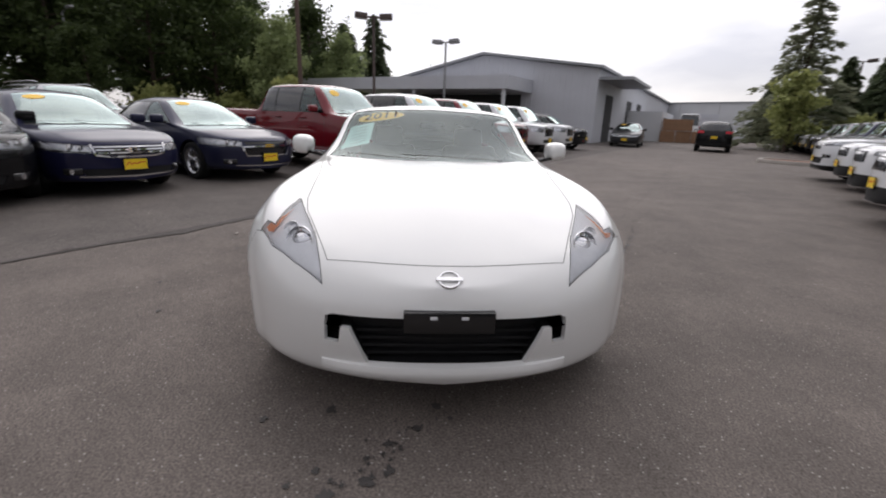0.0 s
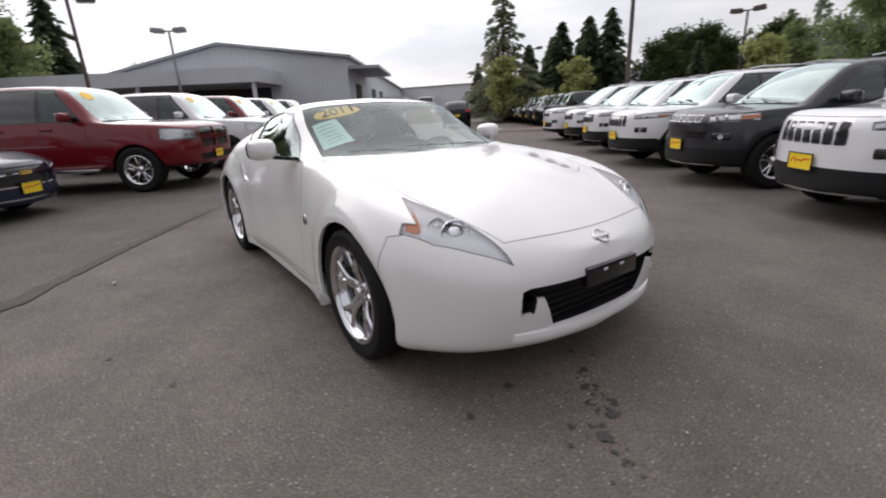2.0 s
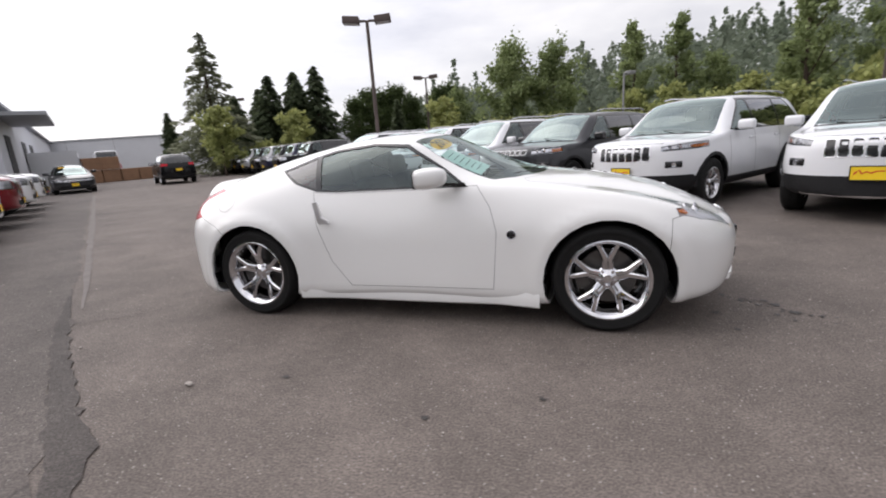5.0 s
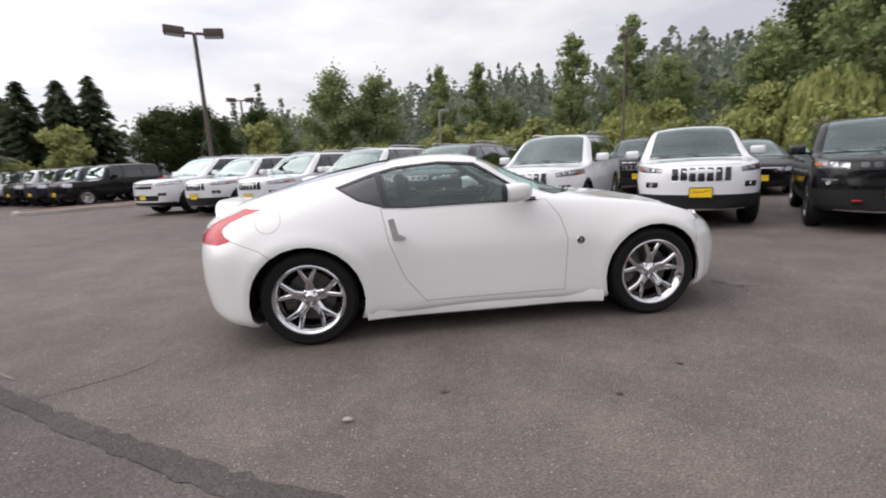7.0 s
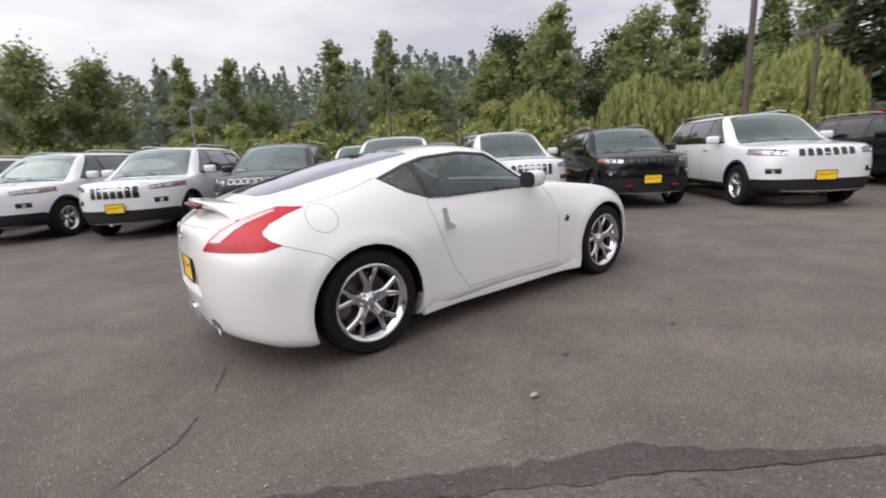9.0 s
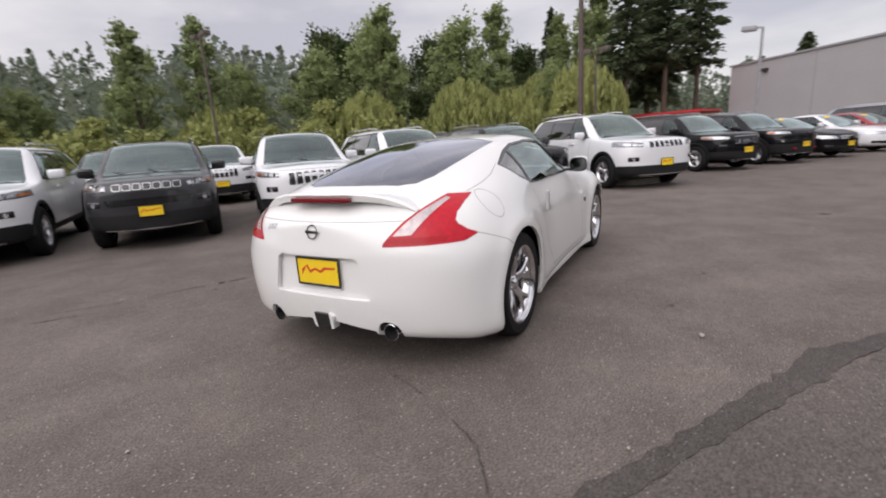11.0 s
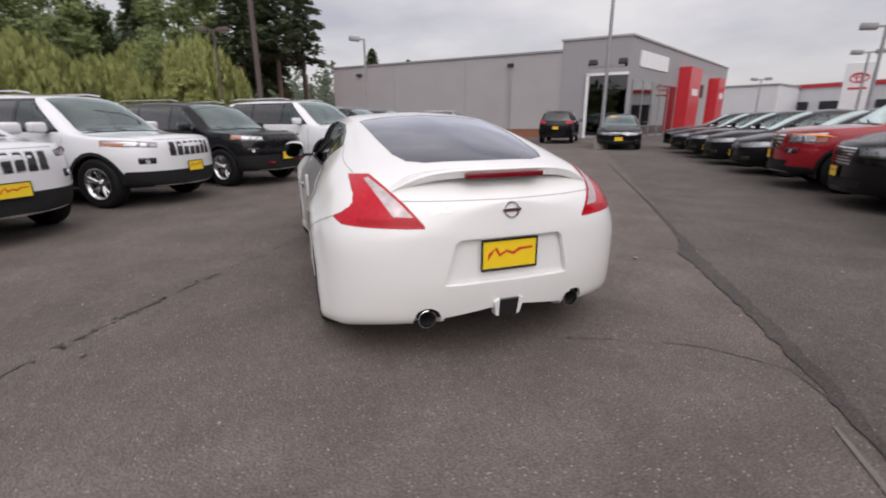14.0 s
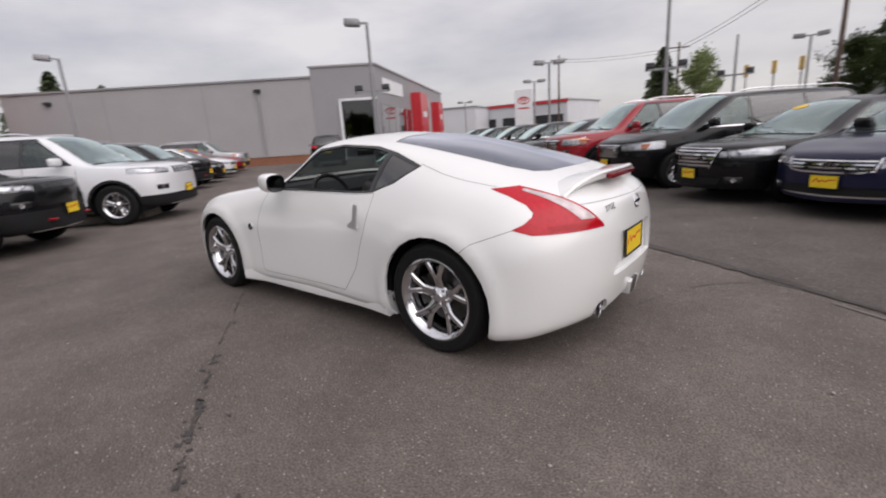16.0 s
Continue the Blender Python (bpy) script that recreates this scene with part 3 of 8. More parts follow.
def seam_point(along, out):
    p = SEAM_AT + SEAM_WAY * along + SEAM_OUT * out
    return (p.x, p.y)


# the newer, darker surfacing under the used cars, with a tarred joint
flat_strip("dark_asphalt_lane", [seam_point(-60, 3.6), seam_point(-12, 3.6), seam_point(-1.0, 3.6), seam_point(3.0, 3.6), seam_point(60, 3.6)], [7.2, 7.2, 7.2, 7.2, 7.2], 0.004, M_ASPHALT_DARK, "darker resurfaced asphalt lane", "road", 0.008, 3, 0.22)
flat_strip("tar_joint", [seam_point(a, o) for a, o in ((-1.8, 0.03), (-0.94, 0.04), (-0.4, 0.03), (0.24, 0.0), (1.1, -0.05), (1.42, -0.10), (1.7, -0.05), (2.1, -0.03), (4, -0.05), (11, -0.25))], [0.02, 0.08, 0.10, 0.11, 0.14, 0.17, 0.11, 0.055, 0.04, 0.02], 0.008, M_TAR, "black tar joint in the asphalt", "joint", 0.22, 5, 0.06)
flat_strip("pale_edge", [seam_point(-22, -0.10), seam_point(-9, -0.10), seam_point(-3, -0.10), seam_point(-1.2, -0.08)], [0.10, 0.10, 0.07, 0.02], 0.006, M_DUST, "pale dusty edge of the old surfacing", "joint", 0.3, 6, 0.25)
cracks = [
    ([(0.95, 0.93), (0.51, 1.25), (-0.20, 1.77), (-0.60, 2.0), (-0.78, 2.14), (-1.0, 2.26), (-1.24, 2.42), (-1.9, 2.72), (-3.2, 3.8), (-5.5, 5.4)], [0.016, 0.02, 0.02, 0.03, 0.022, 0.022, 0.018, 0.014, 0.012, 0.012]),
    ([(-0.95, -2.71), (-1.12, -2.96), (-1.42, -3.2), (-1.9, -3.6)], [0.05, 0.04, 0.035, 0.02]),
    ([(-2.07, -0.43), (-2.24, -0.81), (-2.43, -1.10), (-2.75, -1.30), (-3.1, -1.5)], [0.005, 0.010, 0.012, 0.010, 0.005]),
    ([(-2.27, 2.76), (-4.0, 3.95), (-6.2, 5.4), (-9.5, 7.6), (-14, 10.4)], [0.02, 0.016, 0.02, 0.03, 0.03]),
]
for k, (pts, ws) in enumerate(cracks):
    flat_strip("crack", pts, [0.6 * w for w in ws], 0.0045, M_TAR, "thin dark crack in the asphalt", "crack", 1.1, 20 + k, 0.03, 0.10)


def blot(name, x, y, r, seed, material, label):
    rnd = random.Random(seed)
    bm = bmesh.new()
    n = 14
    bm.faces.new([bm.verts.new((x + 0.62 * r * (0.25 + 1.1 * rnd.random()) * math.cos(2 * math.pi * k / n) * 1.2, y + 0.62 * r * (0.25 + 1.1 * rnd.random()) * math.sin(2 * math.pi * k / n), 0.0052)) for k in range(n)])
    return tagged(finish(bm, name, material, None, "", False), label, "stain", "", "structure")


for k, (x, y, r) in enumerate(((2.36, -0.28, 0.045), (2.32, -0.21, 0.035), (2.37, -0.55, 0.022), (2.31, -0.47, 0.026), (2.09, -0.11, 0.030), (2.18, -0.22, 0.036), (2.25, -0.30, 0.022), (1.97, -0.47, 0.042), (2.02, -0.74, 0.03), (1.74, -0.25, 0.03),
                               (1.55, -0.31, 0.022), (1.95, -0.02, 0.03), (2.42, -0.42, 0.05), (2.03, 0.03, 0.02), (-2.08, -0.44, 0.024), (-0.60, 2.0, 0.045), (-0.77, 2.14, 0.04), (-0.99, 2.25, 0.03), (-0.80, 1.95, 0.022), (0.35, 1.32, 0.025), (-0.1, 1.66, 0.03), (-1.35, 2.2, 0.03),
                               (-0.45, -1.75, 0.035), (0.45, -1.95, 0.03), (0.95, -1.7, 0.03), (3.8, -3.4, 0.12))):
    blot("oil_spot", x, y, r, 50 + k, M_OIL, "dark oil spot on the asphalt")
rnd = random.Random(17)
for k in range(44):
    f = rnd.random()
    blot("oil_spot", 1.90 + 0.66 * f + rnd.gauss(0, 0.035), 0.04 - 0.58 * f + rnd.gauss(0, 0.045), 0.006 + 0.016 * rnd.random() ** 2, 90 + k, M_OIL, "dark oil spot on the asphalt")
rnd = random.Random(23)
for k in range(40):
    f = rnd.random()
    blot("oil_spot", -0.15 - 1.30 * f + rnd.gauss(0, 0.03), 1.74 + 0.80 * f + rnd.gauss(0, 0.03), 0.010 + 0.030 * rnd.random() ** 2, 160 + k, M_OIL, "dark oil spot on the asphalt")
rnd = random.Random(11)
for k in range(46):
    a, r = rnd.random() * 6.28, 1.4 + 3.2 * rnd.random()
    x, y, s = (-0.96, -1.93, 0.016) if k == 0 else (1.4 * r * math.cos(a), r * math.sin(a), 0.004 + 0.006 * rnd.random())
    if abs(x) < 2.2 and abs(y) < 1.0:
        continue
    bm = bmesh.new()
    bmesh.ops.create_icosphere(bm, subdivisions=1, radius=s)
    for v in bm.verts:
        v.co = Vector((v.co.x * (1.3 if k else 1.7), v.co.y, v.co.z * 0.6)) + Vector((0, 0, s * 0.4)) + Vector((rnd.random(), rnd.random(), rnd.random())) * s * 0.4
    p = finish(bm, "pebble", M_CONCRETE, None, "", True)
    p.location = (x, y, 0.004)
    tagged(p, "small pale pebble lying on the asphalt", "pebble", "loose pebbles")

# ---------------- the white sports coupe ----------------
Z = dict(
    x0=-2.14, x1=2.12, r0=0.62, r1=0.80, p0=2.9, p1=2.45, soft=2,
    zt=[(-2.14, 0.862), (-2.08, 0.905), (-1.98, 0.948), (-1.75, 1.035), (-1.4, 1.135), (-1.0, 1.228), (-0.6, 1.288), (-0.25, 1.313), (0.02, 1.290), (0.16, 1.240), (0.30, 1.178), (0.45, 1.112), (0.84, 0.962), (0.98, 0.948),
        (1.25, 0.918), (1.55, 0.857), (1.80, 0.778), (2.0, 0.69), (2.12, 0.61)],
    ze=[(-2.14, 0.825), (-2.0, 0.90), (-1.75, 0.985), (-1.4, 1.075), (-1.0, 1.165), (-0.6, 1.235), (-0.25, 1.262), (0.02, 1.232), (0.16, 1.142), (0.30, 1.064), (0.42, 1.002), (0.56, 0.962), (0.84, 0.932), (1.0, 0.912), (1.25, 0.872),
        (1.55, 0.808), (1.80, 0.740), (2.0, 0.67), (2.12, 0.60)],
    we=[(-2.14, 0.62), (-1.75, 0.56), (-1.0, 0.560), (-0.25, 0.582), (0.02, 0.605), (0.3, 0.640), (0.5, 0.668), (0.84, 0.680), (1.1, 0.62), (1.6, 0.58), (2.12, 0.56)],
    zs=[(-2.14, 0.735), (-1.9, 0.825), (-1.6, 0.905), (-1.3, 0.945), (-0.95, 0.95), (-0.6, 0.925), (0.0, 0.915), (0.45, 0.92), (0.8, 0.914), (1.0, 0.900), (1.3, 0.862), (1.6, 0.782), (1.9, 0.665), (2.12, 0.555)],
    ws=[(-2.14, 0.80), (-1.6, 0.795), (-1.25, 0.815), (-0.9, 0.80), (-0.5, 0.785), (0.45, 0.785), (0.85, 0.770), (1.3, 0.805), (1.7, 0.80), (2.12, 0.78)],
    zm=[(-2.14, 0.56), (-1.3, 0.62), (-0.5, 0.60), (0.5, 0.60), (1.3, 0.62), (2.12, 0.44)],
    wm=[(-2.14, 0.89), (-1.7, 0.925), (-1.25, 0.942), (-0.8, 0.906), (-0.3, 0.868), (0.3, 0.868), (0.8, 0.894), (1.27, 0.915), (1.7, 0.905), (2.12, 0.87)],
    wr=[(-2.14, 0.865), (-1.7, 0.928), (-1.25, 0.920), (-0.8, 0.905), (0.0, 0.888), (0.8, 0.893), (1.27, 0.89), (1.7, 0.895), (2.12, 0.87)],
    zb=[(-2.14, 0.235), (-1.95, 0.190), (-1.8, 0.152), (-1.65, 0.138), (-0.9, 0.135), (0.0, 0.155), (0.9, 0.135), (1.6, 0.155), (1.9, 0.170), (2.12, 0.182)],
)


def z_lean(g):
    """The nose falls back above and below its bumper, the tail below the plate."""
    x, z = g[:, :, 0], g[:, :, 2]
    fr = np.clip((x - 1.5) / 0.62, 0, 1) ** 2
    re = np.clip((-1.6 - x) / 0.54, 0, 1) ** 2
    front = -0.9 * np.clip(z - 0.50, 0, 1) ** 1.5 - 0.55 * np.clip(0.42 - z, 0, 1) ** 1.5
    rear = 0.28 * np.clip(0.46 - z, 0, 1) ** 1.3 + 0.12 * np.clip(z - 0.70, 0, 1)
    return fr * front + re * rear


def z_swell(g):
    """Rolled lips round the wheel openings."""
    x, y, z = g[:, :, 0], g[:, :, 1], g[:, :, 2]
    out = np.zeros_like(x)
    for cx in (1.28, -1.28):
        r = np.hypot(x - cx, z - 0.325)
        out += 0.020 * np.exp(-((r - 0.425) / 0.045) ** 2) * np.clip((0.86 - z) / 0.12, 0, 1)
    return out * np.clip((y - 0.55) / 0.2, 0, 1)


Z["lean"], Z["swell"] = z_lean, z_swell
AXF, AXR, WR = 1.275, -1.275, 0.338
SIDE_R = lambda c: c.y < -0.40
SIDE_L = lambda c: c.y > 0.40


def coupe():
    car = thing("sports_coupe", "pearl white two-door sports coupe parked on asphalt", "car")
    bm = loft(Z, 128, (1, 3, 7, 8, 10, 7, 6))
    for s, test in ((-1, SIDE_R), (1, SIDE_L)):
        # wheel openings
        mark(bm, 9, ring(AXF + 0.005, 0.325, 0.388, 26), "y", lambda c, s=s: c.y * s > 0.42)
        mark(bm, 9, ring(AXR - 0.005, 0.325, 0.392, 26), "y", lambda c, s=s: c.y * s > 0.42)
        # side glass: door pane and quarter pane
        side = lambda c, s=s: c.y * s > 0.50 and c.z > 0.88
        mark(bm, 2, [(0.37, 0.940), (0.20, 1.060), (-0.05, 1.205), (-0.30, 1.228), (-0.60, 1.205), (-0.735, 1.175), (-0.685, 0.945), (-0.55, 0.937), (0.0, 0.940)], "y", side)
        mark(bm, 3, [(-0.775, 1.163), (-1.03, 1.085), (-0.88, 1.000), (-0.725, 0.950)], "y", side)
        mark(bm, 4, [(0.41, 0.925), (0.225, 1.058), (-0.035, 1.222), (-0.30, 1.242), (-0.62, 1.218), (-0.80, 1.175), (-1.06, 1.088), (-0.90, 0.99), (-0.72, 0.932), (-0.55, 0.922), (0.0, 0.925)], "y", side)
        # door
        mark(bm, 5, [(0.47, 0.93), (0.56, 0.80), (0.605, 0.64), (0.575, 0.262), (-0.46, 0.262), (-0.60, 0.44), (-0.70, 0.70), (-0.742, 0.93), (-0.55, 0.916), (0.0, 0.918)], "y", lambda c, s=s: c.y * s > 0.5 and 0.2 < c.z < 0.96)
        # tail lamp and headlamp
        mark(bm, 7, [(-1.575, 0.965), (-1.72, 0.976), (-1.82, 0.988), (-2.3, 0.990), (-2.3, 0.742), (-1.86, 0.748), (-1.765, 0.775), (-1.812, 0.800), (-1.838, 0.828), (-1.835, 0.852), (-1.79, 0.888), (-1.69, 0.930)], "y", lambda c, s=s: c.y * s > 0.36 and c.x < -1.45)
        mark(bm, 0, [(s * 0.2, 0.70), (s * 0.446, 0.70), (s * 0.446, 0.757), (s * 0.52, 0.852), (s * 0.578, 0.915), (s * 0.634, 0.975), (s * 0.70, 1.04), (s * 0.2, 1.04)], "x", lambda c, s=s: c.y * s > 0.3 and c.x < -1.45, (7,))
        mark(bm, 6, [(2.002, s * 0.482), (1.90, s * 0.608), (1.79, s * 0.722), (1.66, s * 0.805), (1.645, s * 0.78), (1.69, s * 0.735), (1.60, s * 0.715), (1.47, s * 0.672), (1.60, s * 0.625), (1.80, s * 0.540)], "z", lambda c, s=s: c.z > 0.5)
    # windscreen, hatch glass, bonnet
    wsc = [(0.06, 0.0), (0.045, 0.30), (0.015, 0.50), (0.00, 0.585), (0.16, 0.625), (0.40, 0.655), (0.57, 0.690), (0.70, 0.60), (0.80, 0.42), (0.85, 0.2), (0.862, 0.0)]
    mark(bm, 1, wsc + [(x, -y) for x, y in wsc[::-1][1:-1]], "z", lambda c: c.z > 0.8)
    hat = [(-0.62, 0.0), (-0.64, 0.30), (-0.69, 0.500), (-1.2, 0.49), (-1.55, 0.465), (-1.68, 0.42), (-1.735, 0.33), (-1.765, 0.0)]
    mark(bm, 8, hat + [(x, -y) for x, y in hat[::-1][1:-1]], "z", lambda c: c.z > 0.8)
    hood = [(0.90, 0.0), (0.885, 0.2), (0.84, 0.44), (0.76, 0.62), (0.80, 0.69), (1.1, 0.655), (1.47, 0.64), (1.60, 0.615), (1.80, 0.53), (1.935, 0.472), (1.962, 0.36), (1.982, 0.24), (1.993, 0.12), (1.997, 0.0)]
    mark(bm, 10, hood + [(x, -y) for x, y in hood[::-1][1:-1]], "z", lambda c: c.z > 0.55)
    # air intakes
    front = lambda c: c.x > 1.5 and c.z < 0.6
    mark(bm, 11, [(-0.440, 0.490), (-0.2, 0.496), (0.2, 0.496), (0.440, 0.490), (0.468, 0.476), (0.472, 0.440), (0.376, 0.440), (0.308, 0.283), (-0.308, 0.283), (-0.376, 0.440), (-0.472, 0.440), (-0.468, 0.476)], "x", front)
    for s in (-1, 1):
        mark(bm, 12, [(s * 0.408, 0.442), (s * 0.472, 0.442), (s * 0.474, 0.372), (s * 0.418, 0.372)], "x", front)
    # front and rear bumper skins
    mark(bm, 13, [(2.3, 0.1), (1.60, 0.1), (1.60, 0.42), (1.62, 0.70), (1.72, 0.72), (2.3, 0.9)], "y", lambda c: c.x > 1.4)
    mark(bm, 14, [(-2.3, 0.05), (-1.30, 0.05), (-1.30, 0.50), (-1.56, 0.70), (-1.765, 0.774), (-1.97, 0.770), (-1.985, 0.868), (-2.3, 0.868)], "y", lambda c: c.x < -1.4)
    # cut-outs round the tailpipes and below the valance
    for s in (-1, 1):
        mark(bm, 9, ring(s * 0.432, 0.258, 0.070, 18), "x", lambda c, s=s: c.x < -1.75 and c.y * s > 0.2, (14,))
    mark(bm, 9, [(-0.37, 0.10), (0.37, 0.10), (0.345, 0.262), (0.10, 0.292), (-0.10, 0.292), (-0.345, 0.262)], "x", lambda c: c.x < -1.75, (14,))
    # the plate's recess
    mark(bm, 15, [(-0.27, 0.680), (0.27, 0.680), (0.30, 0.66), (0.355, 0.455), (0.345, 0.445), (-0.345, 0.445), (-0.355, 0.455), (-0.30, 0.66)], "x", lambda c: c.x < -1.7, (14,))
    bm.verts.index_update()
    bm.faces.index_update()
    bvh = tree_of(bm)
    take(bm, 0, "body", M_PEARL, car, "pearl white bodyshell", 0.018)
    take(bm, 1, "windscreen", G_CLEAR, car, "clear windscreen", 0, -0.003).visible_shadow = False
    take(bm, 8, "hatch_window", G_HATCH, car, "dark tinted rear glass", 0, -0.003)
    take(bm, 2, "door_window", G_SIDE, car, "", 0, -0.006, -1)
    for s in (-1, 1):
        take(bm, 3, "quarter_window", G_DARK, car, "", 0, -0.004, s)
        take(bm, 4, "window_surround", M_GLOSSBLACK, car, "", 0.012, 0.0, s)
        d = take(bm, 5, "door", M_PEARL, car, "", 0.02, 0.0, s)
        door_handle(d, bvh, s)
        headlamp(car, bm, bvh, s)
        take(bm, 7, "tail_lamp", M_REDLENS, car, "red and clear tail lamp", 0.01, 0.001, s)
        tail_lens(car, bvh, s)
        mirror(car, s)
        fender_badge(car, bvh, s)
    take(bm, 10, "bonnet", M_PEARL, car, "", 0.018)
    take(bm, 13, "front_bumper", M_PEARL, car, "", 0.02)
    take(bm, 14, "rear_bumper", M_PEARL, car, "", 0.02)
    pairs = [(0, 10), (0, 5), (0, 13), (0, 14), (10, 13), (10, 6), (6, 13), (0, 6), (0, 7), (7, 14), (1, 0), (8, 0), (4, 5)]
    seams(bm, {frozenset(p) for p in pairs}, "panel_gap", M_SEAM, car, 0.0034)
    grille(car, bm)
    for s in (-1, 1):
        side_skirt(car, s)
        liner(car, AXF, 0.388, 0.325, s)
        liner(car, AXR, 0.392, 0.325, s)
        wheel(car, WR, 0.247, 0.245, (AXF, s * 0.775, WR), s, 5, M_FORGED, 48, True, "five forked-spoke forged alloy wheel", True, 5, False, True)
        wheel(car, WR, 0.247, 0.265, (AXR, s * 0.785, WR), s, 5, M_FORGED, 48, True, "five forked-spoke forged alloy wheel", True, 5, False, True)
    rear_details(car, bvh)
    chin_lip(car, bvh)
    front_details(car, bvh)
    coupe_cabin(car)
    bm.free()
    return car


def liner(car, x, r, z, s):
    bm = bmesh.new()
    pr = [(r + 0.001, s * 0.86), (r + 0.015, s * 0.80), (r + 0.015, s * 0.42), (0.02, s * 0.42)]
    revolve(bm, pr, 30, "Y", (x, 0, z))
    bmesh.ops.delete(bm, geom=[v for v in bm.verts if v.co.z < (0.24 if (v.co.x - x) * x > 0 else 0.16)], context="VERTS")
    part("wheel_housing", bm, M_PLASTIC, car)


def side_skirt(car, s):
    """The sill blade between the wheels, flared at both ends."""
    bm = bmesh.new()
    rows = []
    for k in range(25):
        f = k / 24
        x = -0.885 + 1.755 * f
        out = 0.880 + 0.040 * max(0, 1 - f / 0.22) ** 1.6 + 0.040 * max(0, (f - 0.80) / 0.20) ** 1.6
        low = 0.150 - 0.006 * math.sin(math.pi * f) - 0.006 * max(0, (f - 0.85) / 0.15)
        top = 0.255 + 0.03 * max(0, 1 - f / 0.30)
        rows.append([bm.verts.new((x, s * y, z)) for y, z in ((0.84, top + 0.02), (out - 0.014, top), (out, 0.5 * (top + low)), (out - 0.004, low + 0.012), (out - 0.018, low), (0.78, low + 0.01))])
    for p, q in zip(rows, rows[1:]):
        for j_ in range(5):
            bm.faces.new((p[j_], p[j_ + 1], q[j_ + 1], q[j_]))
    bm.faces.new(rows[0])
    bm.faces.new(rows[-1][::-1])
    bmesh.ops.recalc_face_normals(bm, faces=bm.faces)
    part("side_skirt", bm, M_PEARL, car)


def chin_lip(car, bvh):
    """The proud lip below the grille, with square ends."""
    bm = bmesh.new()
    rows = []
    n = 28
    for k in range(n + 1):
        y = -0.492 + 0.984 * k / n
        hit, _, _, _ = bvh.ray_cast(Vector((3, y, 0.30)), Vector((-1, 0, 0)))
        f = abs(2 * k / n - 1)
        e, rise = 0.42 - 0.36 * f ** 8, 0.030 + 0.012 * f ** 3
        x = hit.x
        rows.append([bm.verts.new((x + dx * e + back, y, z)) for dx, back, z in ((0.0, -0.012, 0.290), (0.020, 0, 0.282), (0.034, 0, 0.262), (0.030, 0, 0.218 + rise), (0.016, 0, 0.204 + rise), (0.0, -0.06, 0.202 + rise))])
    for p, q in zip(rows, rows[1:]):
        for j in range(5):
            bm.faces.new((p[j], p[j + 1], q[j + 1], q[j]))
    bm.faces.new(rows[0])
    bm.faces.new(rows[-1][::-1])
    bmesh.ops.recalc_face_normals(bm, faces=bm.faces)
    part("chin_lip", bm, M_PEARL, car)


def door_handle(door, bvh, s):
    bm = bmesh.new()
    y = s * 0.893
    out = [(-0.698, y, 0.868), (-0.655, y, 0.872), (-0.632, y, 0.765), (-0.580, y, 0.738), (-0.578, y, 0.716), (-0.668, y, 0.712)]
    prism(bm, out, (0, s * 0.022, 0))
    bmesh.ops.bevel(bm, geom=bm.edges[:], offset=0.005, segments=2, affect="EDGES")
    part("door_handle", bm, M_SATIN, door, "upright chrome door handle")


def fender_badge(car, bvh, s):
    bm = bmesh.new()
    hit, n, _, _ = bvh.ray_cast(Vector((0.70, s * 2, 0.625)), Vector((0, -s, 0)))
    revolve(bm, [(0.0005, 0.006), (0.026, 0.006), (0.029, 0.004), (0.030, -0.004)], 24, "Y")
    b = part("fender_badge", bm, M_GLOSSBLACK, car, "round black side badge")
    m = Matrix.Translation(hit) @ n.to_track_quat("Y", "Z").to_matrix().to_4x4()
    b.matrix_local = m
    bm = bmesh.new()
    revolve(bm, [(0.026, 0.007), (0.0285, 0.0075), (0.031, 0.004)], 24, "Y")
    for a, c in (((-0.015, 0.011), (0.015, 0.014)), ((-0.015, -0.014), (0.015, -0.011))):
        box(bm, (a[0], 0.005, a[1]), (c[0], 0.0085, c[1]))
    prism(bm, [(0.015, 0.005, 0.014), (0.007, 0.005, 0.014), (-0.015, 0.005, -0.014), (-0.007, 0.005, -0.014)], (0, 0.0035, 0))
    part("badge_rim", bm, M_CHROME, b)


def headlamp(car, bm, bvh, s):
    lamp = take(bm, 6, "headlamp", G_LENS, car, "clear boomerang headlamp", 0, 0.001, s)
    take(bm, 6, "lamp_bowl", M_REFLECTOR, lamp, "", 0, -0.016, s)
    for (x, y), r, mt in (((1.80, 0.610), 0.062, M_CHROME), ((1.73, 0.655), 0.040, M_REFLECTOR)):
        hit, n, _, _ = bvh.ray_cast(Vector((x, s * y, 2)), Vector((0, 0, -1)))
        if hit is None:
            continue
        b = bmesh.new()
        revolve(b, [(r, 0.018), (r * 0.96, 0.022), (r * 0.86, 0.008), (r * 0.70, 0.006), (r * 0.45, 0.020), (r * 0.2, 0.026), (0.0005, 0.027)], 28, "Y")
        o = part("projector", b, mt if r > 0.05 else M_REFLECTOR, lamp, "round projector lens")
        way = (Vector((0.86, s * 0.32, 0.40))).normalized()
        o.matrix_local = Matrix.Translation(hit - Vector((0.022, s * 0.004, 0.020))) @ way.to_track_quat("Y", "Z").to_matrix().to_4x4()
    out = [(1.668, s * 0.785, 0), (1.704, s * 0.765, 0), (1.722, s * 0.742, 0), (1.700, s * 0.722, 0), (1.620, s * 0.698, 0), (1.560, s * 0.682, 0), (1.620, s * 0.708, 0), (1.698, s * 0.740, 0)]
    part("turn_signal", drape(bvh, out, (0, 0, 2), (0, 0, -1), -0.008, 2), M_AMBER, lamp, "amber turn signal")


